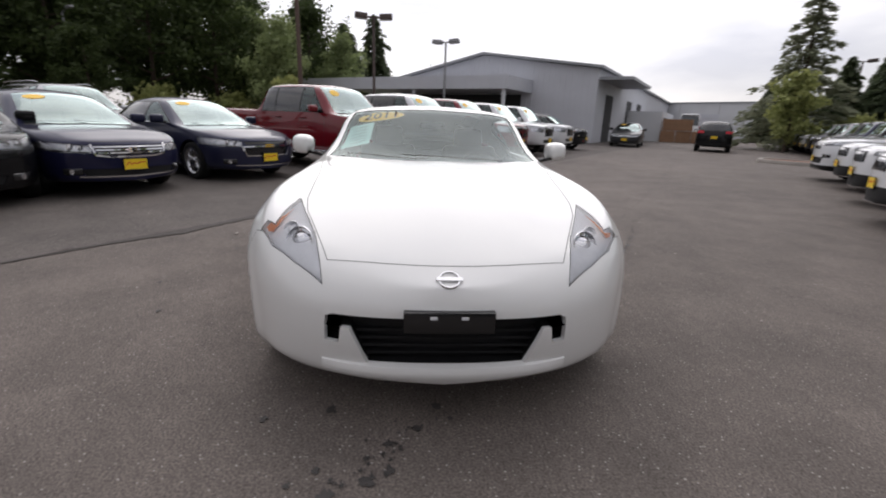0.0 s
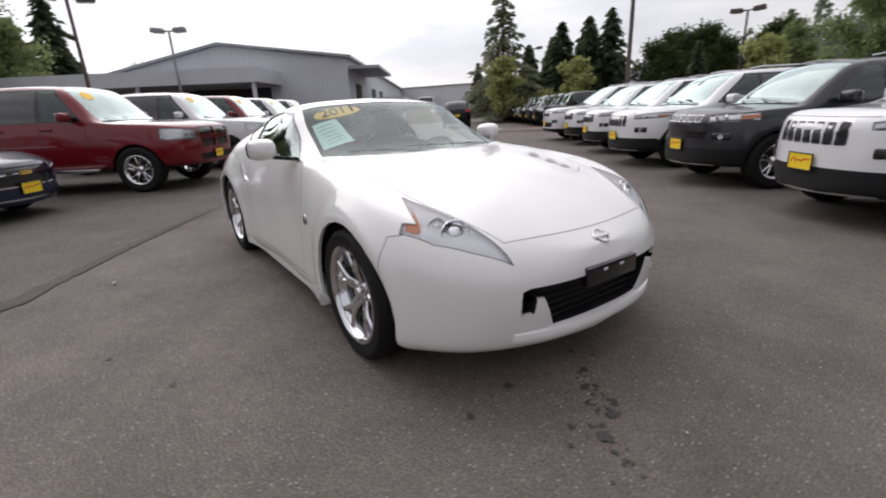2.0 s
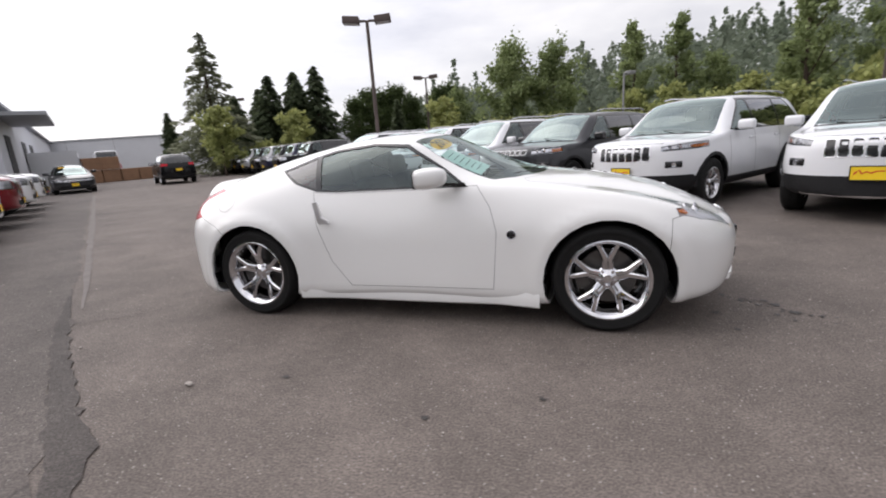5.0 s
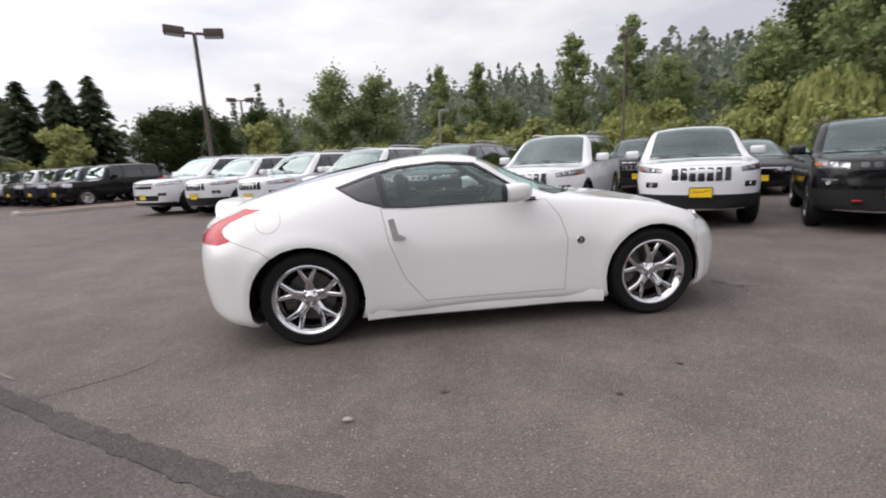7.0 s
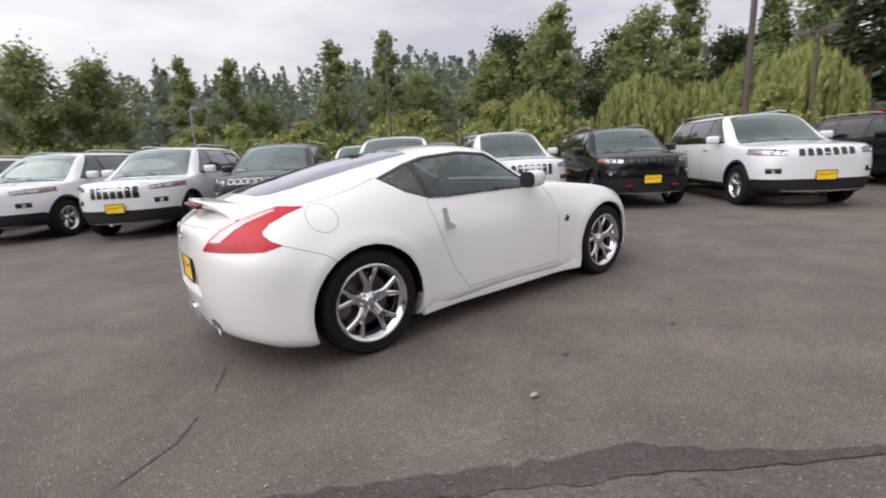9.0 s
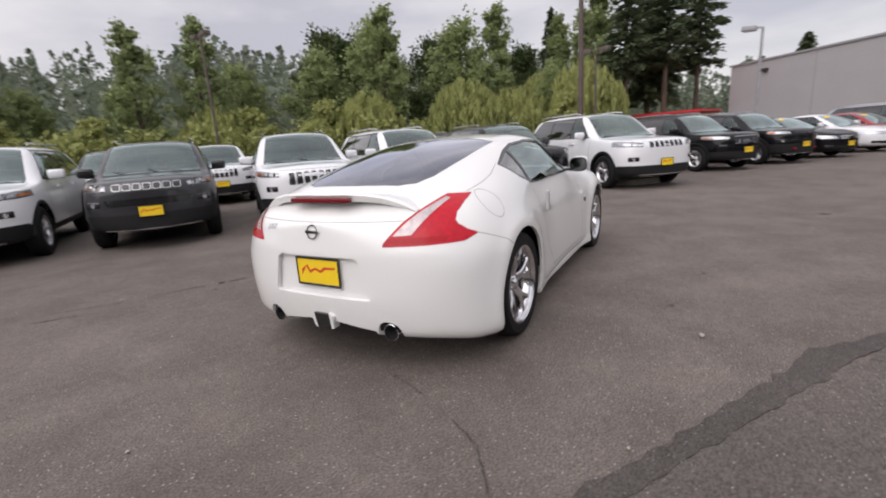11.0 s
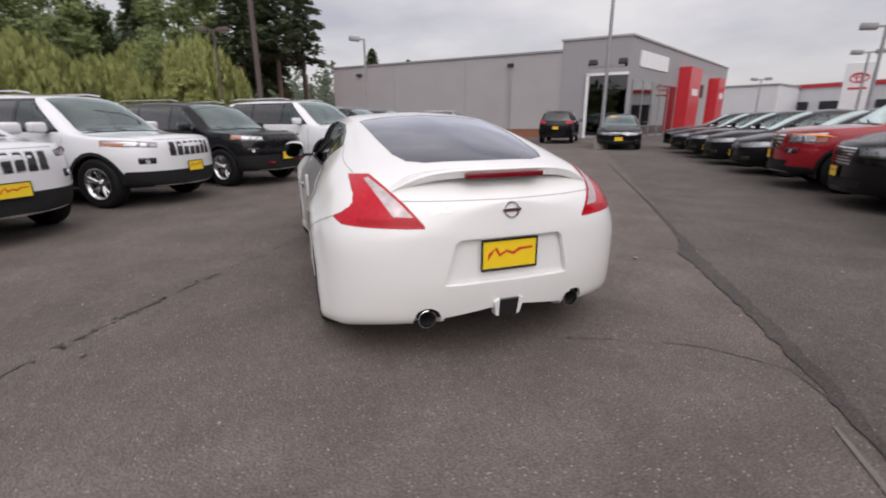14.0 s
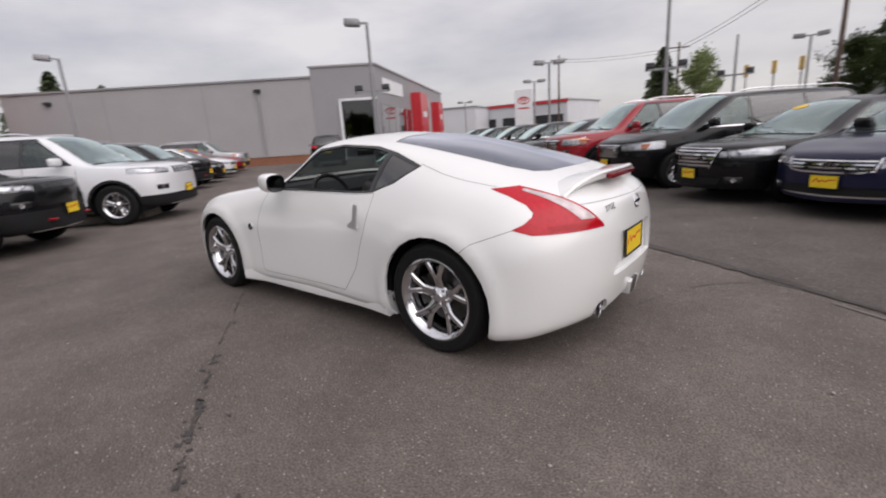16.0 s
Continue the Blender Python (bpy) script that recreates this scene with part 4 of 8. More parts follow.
def tail_lens(car, bvh, s):
    if s < 0:
        cap = [(-1.511 + 0.088 * a_, 0, 0.895 + 0.080 * b_) for a_, b_ in ring(0, 0, 1, 28)]
        part("fuel_flap_gap", ribbon(bvh, cap + cap[:1], (0, -2, 0), (0, 1, 0), 0.0028, 0.001, 2), M_SEAM, car)
    out = [(-2.3, s * 0.492, 0.796), (-2.3, s * 0.582, 0.798), (-2.3, s * 0.612, 0.848), (-2.3, s * 0.640, 0.90), (-2.3, s * 0.664, 0.952), (-2.3, s * 0.642, 0.960), (-2.3, s * 0.592, 0.912), (-2.3, s * 0.540, 0.855)]
    part("clear_lens", drape(bvh, out, (-1, 0, 0), (1, 0, 0), 0.004, 3), M_CLEARLENS, car, "clear reversing lens")
    low = [(-2.3, s * 0.458, 0.762), (-2.3, s * 0.735, 0.756), (-2.3, s * 0.745, 0.782), (-2.3, s * 0.478, 0.787)]
    part("lower_reflector", drape(bvh, low, (-1, 0, 0), (1, 0, 0), 0.003, 3), M_DEEPRED, car, "deep red reflector strip")
    line = [(-1.60, 0, 0.972), (-1.42, 0, 1.004), (-1.25, 0, 1.04), (-1.05, 0, 1.098)]
    part("panel_gap", ribbon(bvh, line, (0, s * 2, 0), (0, -s, 0), 0.0035, 0.001, 6), M_SEAM, car)


def mirror(car, s):
    """A rounded shell on a black foot; the glass on its flat back is tinted for a dark reflection."""
    at = Vector((0.195, s * 0.945, 1.003))
    bm = bmesh.new()
    bmesh.ops.create_uvsphere(bm, u_segments=28, v_segments=18, radius=1)
    for v in bm.verts:
        x, y, z = v.co
        p = Vector((0.120 * math.copysign(abs(x) ** 0.85, x), 0.078 * math.copysign(abs(y) ** 0.72, y), 0.068 * math.copysign(abs(z) ** 0.68, z)))
        p.x = max(p.x, -0.075)
        p.y += 0.10 * (-0.04 - p.x) * (1 if y > 0 else 0.4)
        p.z += 0.05 * p.x
        v.co = at + Vector((p.x, s * p.y, p.z))
    bmesh.ops.recalc_face_normals(bm, faces=bm.faces)
    m = part("mirror", bm, M_PEARL, car, "white door mirror")
    bm = bmesh.new()
    prism(bm, [(0.16, s * 0.885, 0.938), (0.33, s * 0.775, 0.934), (0.40, s * 0.775, 0.934), (0.27, s * 0.905, 0.945)], (0, 0, 0.020))
    bmesh.ops.bevel(bm, geom=bm.edges[:], offset=0.006, segments=2, affect="EDGES")
    part("mirror_foot", bm, M_GLOSSBLACK, m)
    for r, x, mt, nm in ((1.0, -0.0765, M_GLOSSBLACK, "mirror_bezel"), (0.88, -0.0795, M_MIRROR, "mirror_glass")):
        bm = bmesh.new()
        pts = [(at.x + x, at.y + 0.074 * r * math.copysign(abs(c) ** 0.7, c) + s * 0.004, at.z - 0.004 + 0.062 * r * math.copysign(abs(q) ** 0.7, q)) for c, q in ring(0, 0, 1, 28)]
        prism(bm, pts, (-0.004, 0, 0))
        part(nm, bm, mt, m)


def recess(car, bm, kinds, shift, name, material, label):
    """A pocket sunk into the skin behind an opening."""
    out = bmesh.new()
    lay = bm.faces.layers.int["kind"]
    for k in kinds:
        fs = [f for f in bm.faces if f[lay] == k]
        got = {}
        for f in fs:
            for v in f.verts:
                if v.index not in got:
                    got[v.index] = out.verts.new(v.co + Vector((shift, 0, 0)))
            try:
                out.faces.new([got[v.index] for v in f.verts])
            except ValueError:
                pass
        for f in fs:
            for e in f.edges:
                if any(g[lay] != k for g in e.link_faces):
                    a, b = e.verts
                    out.faces.new((out.verts.new(a.co), out.verts.new(b.co), out.verts.new(got[b.index].co), out.verts.new(got[a.index].co)))
    bmesh.ops.recalc_face_normals(out, faces=out.faces)
    return part(name, out, material, car, label)


def grille(car, bm):
    """Recessed intakes behind the openings, with their bars."""
    g = recess(car, bm, (11, 12), -0.09, "grille", M_PLASTIC, "black lower grille")
    recess(car, bm, (15,), 0.030, "plate_recess", M_PEARL, "sunken plate panel")
    for z in (0.312, 0.345, 0.378, 0.411):
        b = bmesh.new()
        w = 0.308 + 0.38 * (z - 0.283)
        box(b, (2.005 - 0.02, -w, z - 0.005), (2.03, w, z + 0.005), 0.002, 1)
        part("bar", b, M_PLASTIC, g)


def emblem(car, at, way, r, band):
    bm = bmesh.new()
    revolve(bm, [(r * 0.80, 0.003), (r * 0.84, 0.008), (r * 0.95, 0.008), (r, 0.002)], 32, "Y")
    box(bm, (-r * 1.18, 0.001, -r * 0.22), (r * 1.18, 0.010, r * 0.22), 0.002, 1)
    o = part("emblem", bm, M_CHROME, car, "round chrome maker's emblem")
    o.matrix_local = Matrix.Translation(at) @ Vector(way).to_track_quat("Y", "Z").to_matrix().to_4x4()
    return o


def front_details(car, bvh):
    hit, n, _, _ = bvh.ray_cast(Vector((3, 0, 0.628)), Vector((-1, 0, 0)))
    emblem(car, hit, n, 0.043, True)
    hit, n, _, _ = bvh.ray_cast(Vector((3, 0, 0.49)), Vector((-1, 0, 0)))
    bm = bmesh.new()
    box(bm, (hit.x - 0.03, -0.170, 0.445), (hit.x + 0.014, 0.172, 0.530), 0.006)
    b = part("plate_bracket", bm, M_GLOSSBLACK, car, "black front plate bracket")
    for s in (-1, 1):
        bm = bmesh.new()
        box(bm, (hit.x + 0.008, s * 0.058 - 0.014, 0.500), (hit.x + 0.0155, s * 0.058 + 0.014, 0.514), 0.002, 1)
        part("bracket_slot", bm, M_WHITE, b)
    # stickers inside the windscreen
    ell = [(0.128 + 0.066 * b_, -0.38 + 0.172 * a_, 0) for a_, b_ in ring(0, 0, 1, 28)]
    part("year_sticker", drape(bvh, ell, (0, 0, 2), (0, 0, -1), -0.008, 2), M_STICKER, car, "yellow oval year sticker")
    hit, n, _, _ = bvh.ray_cast(Vector((0.128, -0.38, 2)), Vector((0, 0, -1)))
    yv = (Vector((-1, 0, 0)) - n * n.dot(Vector((-1, 0, 0)))).normalized()
    xv = yv.cross(n)
    m = Matrix((xv, yv, n)).transposed().to_4x4()
    letters("2011", 0.135, "year_number", M_INK, car, Matrix.Translation(hit - n * 0.0055) @ m, 0.0005, 0.15)
    sheet = [(0.190, -0.598, 0), (0.205, -0.425, 0), (0.505, -0.440, 0), (0.475, -0.640, 0)]
    part("window_form", drape(bvh, sheet, (0, 0, 2), (0, 0, -1), -0.010, 4), M_PAPER, car, "pale green paper form")
    for k in range(6):
        x = 0.235 + 0.040 * k
        part("print_line", ribbon(bvh, [(x, -0.585, 0), (x + 0.010, -0.47, 0)], (0, 0, 2), (0, 0, -1), 0.005, -0.0085, 4), M_CABIN, car)
    # wipers
    for y0, y1 in ((0.42, -0.20), (-0.05, -0.56)):
        part("wiper", ribbon(bvh, [(0.86 - 0.3 * y0 * y0, y0, 0), (0.80, (y0 + y1) / 2, 0), (0.775 - 0.3 * y1 * y1, y1, 0)], (0, 0, 2), (0, 0, -1), 0.018, 0.012, 8), M_PLASTIC, car)


def plate(parent, m, framed=True, text=True):
    """A yellow dealer card in a black frame; m: its centre, y up the card, z out of it."""
    bm = bmesh.new()
    box(bm, (-0.152, -0.075, -0.002), (0.152, 0.075, 0.003), 0.002, 1)
    p = part("dealer_plate", bm, M_YELLOW, parent, "yellow card with red script")
    p.matrix_local = m
    bm = bmesh.new()
    for a, b in (((-0.160, 0.072), (0.160, 0.083)), ((-0.160, -0.083), (0.160, -0.070)), ((-0.160, -0.070), (-0.151, 0.072)), ((0.151, -0.070), (0.160, 0.072))):
        box(bm, (a[0], a[1], -0.004), (b[0], b[1], 0.008), 0.002, 1)
    part("plate_frame", bm, M_GLOSSBLACK, p)
    if text:
        # the dealer's name, a slanting red script, as a plain brush stroke
        bm = bmesh.new()
        pts = [(-0.125, -0.030), (-0.085, 0.028), (-0.06, -0.012), (-0.02, 0.010), (0.02, -0.006), (0.06, 0.016), (0.13, 0.020), (0.13, 0.032), (0.05, 0.030), (0.02, 0.010), (-0.02, 0.024), (-0.055, 0.006), (-0.075, 0.040), (-0.12, 0.010)]
        prism(bm, [(x, y, 0.0032) for x, y in pts], (0, 0, 0.0008))
        part("script", bm, M_SCRIPT, p)
    return p


def rear_details(car, bvh):
    hit, n, _, _ = bvh.ray_cast(Vector((-3, 0, 0.815)), Vector((1, 0, 0)))
    emblem(car, hit, n, 0.042, True)
    hit, n, _, _ = bvh.ray_cast(Vector((-3, 0, 0.585)), Vector((1, 0, 0)))
    plate(car, Matrix.Translation(hit + Vector((0.018, 0, 0))) @ Matrix(((0, 0, -1), (-1, 0, 0), (0, 1, 0))).to_4x4())
    hit, n, _, _ = bvh.ray_cast(Vector((-3, 0.358, 0.828)), Vector((1, 0, 0)))
    n = n if n.x < 0 else -n
    xv = (Vector((0, -1, 0)) + n * n.y).normalized()
    letters("370Z", 0.046, "model_lettering", M_CHROME, car, Matrix.Translation(hit + n * 0.002) @ Matrix((xv, n.cross(xv), n)).transposed().to_4x4(), 0.003, 0.2)
    # spoiler
    bm = bmesh.new()
    rows = []
    for k in range(-14, 15):
        f = k / 14
        y = 0.57 * f
        e = abs(f) ** 4
        lift = 0.030 * (1 - e)
        xo = -2.045 + 0.115 * f * f
        rows.append([bm.verts.new(p) for p in ((xo + 0.27, y, 0.958 + lift * 0.3 - 0.05 * e), (xo + 0.14, y, 0.992 + lift * 0.5 - 0.075 * e), (xo + 0.01, y, 1.008 + lift * 0.3 - 0.09 * e),
                                                    (xo, y, 0.998 + lift * 0.3 - 0.095 * e), (xo + 0.03, y, 0.962 + lift * 0.2 - 0.085 * e), (xo + 0.13, y, 0.965 + lift * 0.4 - 0.085 * e))])
    for p, q in zip(rows, rows[1:]):
        for j in range(6):
            bm.faces.new((p[j], p[(j + 1) % 6], q[(j + 1) % 6], q[j]))
    bm.faces.new(rows[0])
    bm.faces.new(rows[-1][::-1])
    bmesh.ops.recalc_face_normals(bm, faces=bm.faces)
    sp = part("spoiler", bm, M_PEARL, car, "white boot spoiler")
    bm = bmesh.new()
    box(bm, (-2.055, -0.215, 0.966), (-2.02, 0.215, 0.992), 0.004)
    part("brake_light", bm, M_DARKRED, sp, "red high brake light")
    for s in (-1, 1):
        bm = bmesh.new()
        revolve(bm, [(0.044, -0.20), (0.047, 0.0), (0.049, 0.008), (0.044, 0.010), (0.041, 0.0), (0.040, -0.12)], 28, "X")
        e = part("exhaust_tip", bm, M_CHROME, car, "chrome exhaust tip")
        e.matrix_local = Matrix.Translation((-2.060, s * 0.432, 0.260)) @ Matrix.Rotation(math.pi, 4, "Z")
        bm = bmesh.new()
        revolve(bm, [(0.0385, 0.002), (0.0385, -0.10), (0.0005, -0.10)], 24, "X")
        part("tailpipe_bore", bm, M_CABIN, e)
    bm = bmesh.new()
    prism(bm, [(-2.140, -0.057, 0.340), (-2.140, 0.057, 0.340), (-2.125, 0.052, 0.246), (-2.125, -0.052, 0.246)], (0.10, 0, 0))
    part("rear_fog_housing", bm, M_GLOSSBLACK, car)
    for s in (-1, 1):
        bm = bmesh.new()
        prism(bm, [(-2.143, s * 0.057, 0.348), (-2.141, s * 0.085, 0.330), (-2.125, s * 0.070, 0.250), (-2.125, s * 0.053, 0.244)], (0.05, 0, 0))
        part("diffuser_fin", bm, M_PEARL, car)
    bm = bmesh.new()
    box(bm, (-2.0, -0.56, 0.27), (-1.70, 0.56, 0.38), 0.02)
    part("underbody_panel", bm, M_PLASTIC, car)


def seat(parent, x, y, z, mat, s=1.0):
    bm = bmesh.new()
    box(bm, (x - 0.02, y - 0.25, z), (x + 0.50, y + 0.25, z + 0.17), 0.05, 3)
    box(bm, (x - 0.14, y - 0.24, z + 0.10), (x + 0.02, y + 0.24, z + 0.66), 0.055, 3, Matrix.Rotation(-0.30, 4, "Y"))
    box(bm, (x - 0.27, y - 0.13, z + 0.60), (x - 0.17, y + 0.13, z + 0.80), 0.04, 3, Matrix.Rotation(-0.2, 4, "Y"))
    return part("seat", bm, mat, parent)


def coupe_cabin(car):
    for s in (-1, 1):
        seat(car, -0.34, s * 0.36, 0.34, M_LEATHER)
    bm = bmesh.new()
    prism(bm, [(0.35, -0.70, 0.84), (0.45, -0.70, 0.93), (0.84, -0.68, 0.925), (0.90, -0.68, 0.3), (0.45, -0.70, 0.3), (0.33, -0.70, 0.70)], (0, 1.39, 0))
    part("dashboard", bm, M_CABIN, car)
    bm = bmesh.new()
    box(bm, (-1.9, -0.74, 0.20), (0.9, 0.74, 0.26))
    box(bm, (-0.9, -0.12, 0.26), (0.5, 0.12, 0.58), 0.03)
    box(bm, (-1.85, -0.66, 0.26), (-0.85, 0.66, 0.86), 0.05)
    for s in (-1, 1):
        box(bm, (-0.7, s * 0.75 - 0.03, 0.25), (0.55, s * 0.75 + 0.03, 0.895), 0.02)
    part("cabin_lining", bm, M_CABIN, car)
    bm = bmesh.new()
    n, k = 32, 8
    rings_ = []
    for i in range(n):
        a = 2 * math.pi * i / n
        c = Vector((0, math.cos(a), math.sin(a)))
        rings_.append([bm.verts.new(c * 0.178 + (c * math.cos(b) + Vector((1, 0, 0)) * math.sin(b)) * 0.016) for b in [2 * math.pi * j / k for j in range(k)]])
    for i in range(n):
        for j in range(k):
            bm.faces.new((rings_[i][j], rings_[i][(j + 1) % k], rings_[(i + 1) % n][(j + 1) % k], rings_[(i + 1) % n][j]))
    bmesh.ops.recalc_face_normals(bm, faces=bm.faces)
    box(bm, (-0.02, -0.055, -0.05), (0.03, 0.055, 0.05), 0.02)
    box(bm, (-0.005, -0.17, -0.012), (0.01, 0.17, 0.018), 0.004)
    box(bm, (-0.005, -0.02, -0.17), (0.01, 0.02, 0.0), 0.004)
    w = part("steering_wheel", bm, M_LEATHER, car, "black three-spoke steering wheel")
    w.matrix_local = Matrix.Translation((0.24, 0.36, 0.83)) @ Matrix.Rotation(radians(22), 4, "Y")
    tb = bmesh.new()
    tube(tb, (0.24, 0.36, 0.83), (0.45, 0.36, 0.75), 0.035)
    part("steering_column", tb, M_CABIN, car)
    b = bmesh.new()
    box(b, (0.16, -0.095, 1.135), (0.185, 0.095, 1.185), 0.012)
    part("rear_view_mirror", b, M_CABIN, car)


coupe()

# ---------------- the other vehicles ----------------


def car_lines(S):
    """The curves of a car's skin from its main sizes."""
    h, w, H = S["L"] / 2, S["W"] / 2, S["H"]
    cowl, rf, rr, hood, nose, belt, rw = S["cowl"], S["rf"], S["rr"], S["hood"], S["nose"], S["belt"], S["roofw"]
    deck, dz, tz, cl = S["deck"], S["deckz"], S["tailz"], S["clear"]
    zt = [(-h, tz - 0.14), (-h + 0.05, tz), (deck, dz), (rr, H - 0.04), ((rf + rr) / 2, H), (rf, H - 0.045), (0.5 * (rf + cowl), 0.5 * (H + hood) + 0.02), (cowl, hood + 0.02), (cowl + 0.12, hood),
          (0.5 * (cowl + h), hood - 0.03), (h - 0.30, nose + 0.075), (h - 0.07, nose + 0.01), (h, nose - 0.08)]
    if S.get("bed"):
        zt[1:3] = [(-h + 0.02, dz), (deck - 0.02, dz)]
    ze = [(x, z - (0.055 if rr - 0.1 < x < cowl - 0.1 else 0.03)) for x, z in zt]
    return dict(
        x0=-h, x1=h, r0=S.get("r0", 0.45), r1=S.get("r1", 0.60), p0=S.get("p0", 3.2), p1=S.get("p1", 2.8), soft=S.get("soft", 1), zt=zt, ze=ze,
        we=[(-h, w * 0.80), (deck, S.get("rearw", rw + 0.03)), (rr, rw), (rf, rw), (cowl, w * 0.78), (0.5 * (cowl + h), w * 0.74), (h, w * 0.70)],
        zs=[(-h, min(belt, tz - 0.16)), (-h + 0.3, belt + S.get("rise", 0.04)), (rr, belt + S.get("rise", 0.04)), (cowl, belt), (cowl + 0.25, hood - 0.05), (h - 0.35, nose + 0.0), (h, nose - 0.14)],
        ws=[(-h, w * 0.90), (0, w * 0.93), (cowl, w * 0.93), (h, w * 0.90)],
        zm=[(-h, 0.62 * belt), (h, 0.60 * belt)], wm=[(-h, w * 0.96), (0, w * 0.985), (h, w * 0.97)],
        wr=[(-h, w * 0.91), (0, w * 0.945), (h, w * 0.90)], zb=[(-h, cl + 0.08), (-h + 0.5, cl), (h - 0.6, cl), (h, cl + 0.03)],
    )


def vehicle(name, label, paint, S, category="car", group="", m=None, metal=None):
    metal = metal or M_ALLOY
    car = thing(name, label, category, group)
    h, w, H = S["L"] / 2, S["W"] / 2, S["H"]
    cowl, rf, rr, hood, nose, belt, rw = S["cowl"], S["rf"], S["rr"], S["hood"], S["nose"], S["belt"], S["roofw"]
    R, ax_f, ax_r = S["R"], S["axf"], S["axr"]
    bm = loft(car_lines(S), 46, (1, 1, 4, 4, 6, 3, 2)) if S.get("far") else loft(car_lines(S), S.get("nx", 72), (1, 2, 5, 5, 7, 4, 3))
    clad = S.get("clad", False)
    arch = R + 0.055
    dark = 5
    for s in (-1, 1):
        side = lambda c, s=s: c.y * s > 0.30 * w
        for x in (ax_f, ax_r):
            mark(bm, 9, ring(x, R - 0.01, arch, 20), "y", side)
    if clad:
        for s in (-1, 1):
            side = lambda c, s=s: c.y * s > 0.30 * w
            for x in (ax_f, ax_r):
                mark(bm, dark, ring(x, R - 0.01, arch + 0.05, 20), "y", side)
        mark(bm, dark, [(-h - 0.2, 0.0), (h + 0.2, 0.0), (h + 0.2, clad + S.get("chin", 0.06)), (h - 0.45, clad + S.get("chin", 0.06)), (h - 0.6, clad), (-h - 0.2, clad)], "y", lambda c: True)
    # side panes
    z0 = belt + 0.035 + S.get("rise", 0.04) * 0.4
    z1 = H - 0.125
    ax0, ax1 = cowl - 0.30, rf - 0.10
    rx1, rx0 = S.get("rx", (rr + 0.05, rr - 0.12))
    posts = S["posts"]

    def top(x):
        a = z0 + (z1 - z0) * (ax0 - x) / (ax0 - ax1)
        b = z0 + (z1 - z0) * (x - rx0) / max(rx1 - rx0, 1e-3)
        return max(z0 + 0.02, min(a, b, z1))

    kinds = []
    spans = list(zip([ax0] + [p - 0.03 for p in posts], [p + 0.03 for p in posts] + [rx0]))
    for k, (b_, a_) in enumerate(spans):
        xs = sorted({round(x, 4) for x in (a_, b_, ax1, rx1) if a_ - 1e-6 <= x <= b_ + 1e-6})
        out = [(a_, z0)] + [(x, top(x)) for x in xs if top(x) > z0 + 0.025] + [(b_, z0)]
        for s in (-1, 1):
            mark(bm, 20 + k, out, "y", lambda c, s=s: c.y * s > 0.40 * w and c.z > belt - 0.12)
        kinds.append(20 + k)
    band = [(ax0 + 0.06, z0 - 0.02), (ax1 + 0.01, z1 + 0.03), (rx1, z1 + 0.03), (rx0 - 0.03, z0 - 0.02)]
    for s in (-1, 1):
        mark(bm, 4, band, "y", lambda c, s=s: c.y * s > 0.40 * w and c.z > belt - 0.1)
    wsc = [(rf + 0.02, rw * 0.93), (0.5 * (rf + cowl), 0.5 * (rw * 0.95 + w * 0.76)), (cowl - 0.03, w * 0.77), (cowl + 0.03, w * 0.45), (cowl + 0.05, 0.0)]
    mark(bm, 1, wsc + [(x, -y) for x, y in wsc[::-1][1:]], "z", lambda c: c.z > hood - 0.06)
    if S["back"] == "hatch":
        a, b = H - 0.12, max(belt + 0.07, S["deckz"] + 0.02)
        mark(bm, 8, [(-rw * 0.92, a), (rw * 0.92, a), (w * 0.80, b), (-w * 0.80, b)], "x", lambda c: c.x < rr + 0.15)
    elif S["back"] == "cab":
        mark(bm, 8, [(-rw * 0.8, H - 0.16), (rw * 0.8, H - 0.16), (rw * 0.85, belt + 0.08), (-rw * 0.85, belt + 0.08)], "x", lambda c: S["deck"] - 0.3 < c.x < rr + 0.2)
    else:
        dk = S["deck"]
        mark(bm, 8, [(rr - 0.03, rw * 0.9), (dk + 0.08, rw * 0.92), (dk + 0.08, -rw * 0.92), (rr - 0.03, -rw * 0.9)], "z", lambda c: c.z > belt)
    # lamps and grille
    hz0, hz1, hy0, hy1, sweep = S["head"]
    tz0, tz1, tin = S["tail"]
    for s in (-1, 1):
        mark(bm, 6, [(s * hy0, hz0), (s * hy0 * 0.97, hz1 - 0.02), (s * hy1, hz1 + 0.02), (s * w * 1.1, hz1 + 0.03), (s * w * 1.1, hz0 + 0.05), (s * hy1, hz0 + 0.01)], "x", lambda c, s=s: c.x > h - sweep)
        mark(bm, 7, [(s * tin, tz0), (s * tin, tz1 - 0.02), (s * w * 1.1, tz1), (s * w * 1.1, tz0)], "x", lambda c, s=s: c.x < -h + S.get("tsweep", 0.30))
    for gk, (a, b, c_, d_, gm) in enumerate(S["grille"]):
        mark(bm, 30 + gk, [(-c_, a), (c_, a), (d_, b), (-d_, b)], "x", lambda c: c.x > h - 0.6)
    bm.verts.index_update()
    bvh = tree_of(bm)
    # panels that the cut lines part from the shell are pieces of their own
    lay = bm.faces.layers.int["kind"]
    todo, islands = {f for f in bm.faces if f[lay] == 0}, []
    while todo:
        stack, isle = [todo.pop()], []
        while stack:
            f = stack.pop()
            isle.append(f)
            for e in f.edges:
                for g_ in e.link_faces:
                    if g_ in todo:
                        todo.remove(g_)
                        stack.append(g_)
        islands.append(isle)
    islands.sort(key=len, reverse=True)
    loose = [isle for isle in islands[1:] if len(isle) > 3]
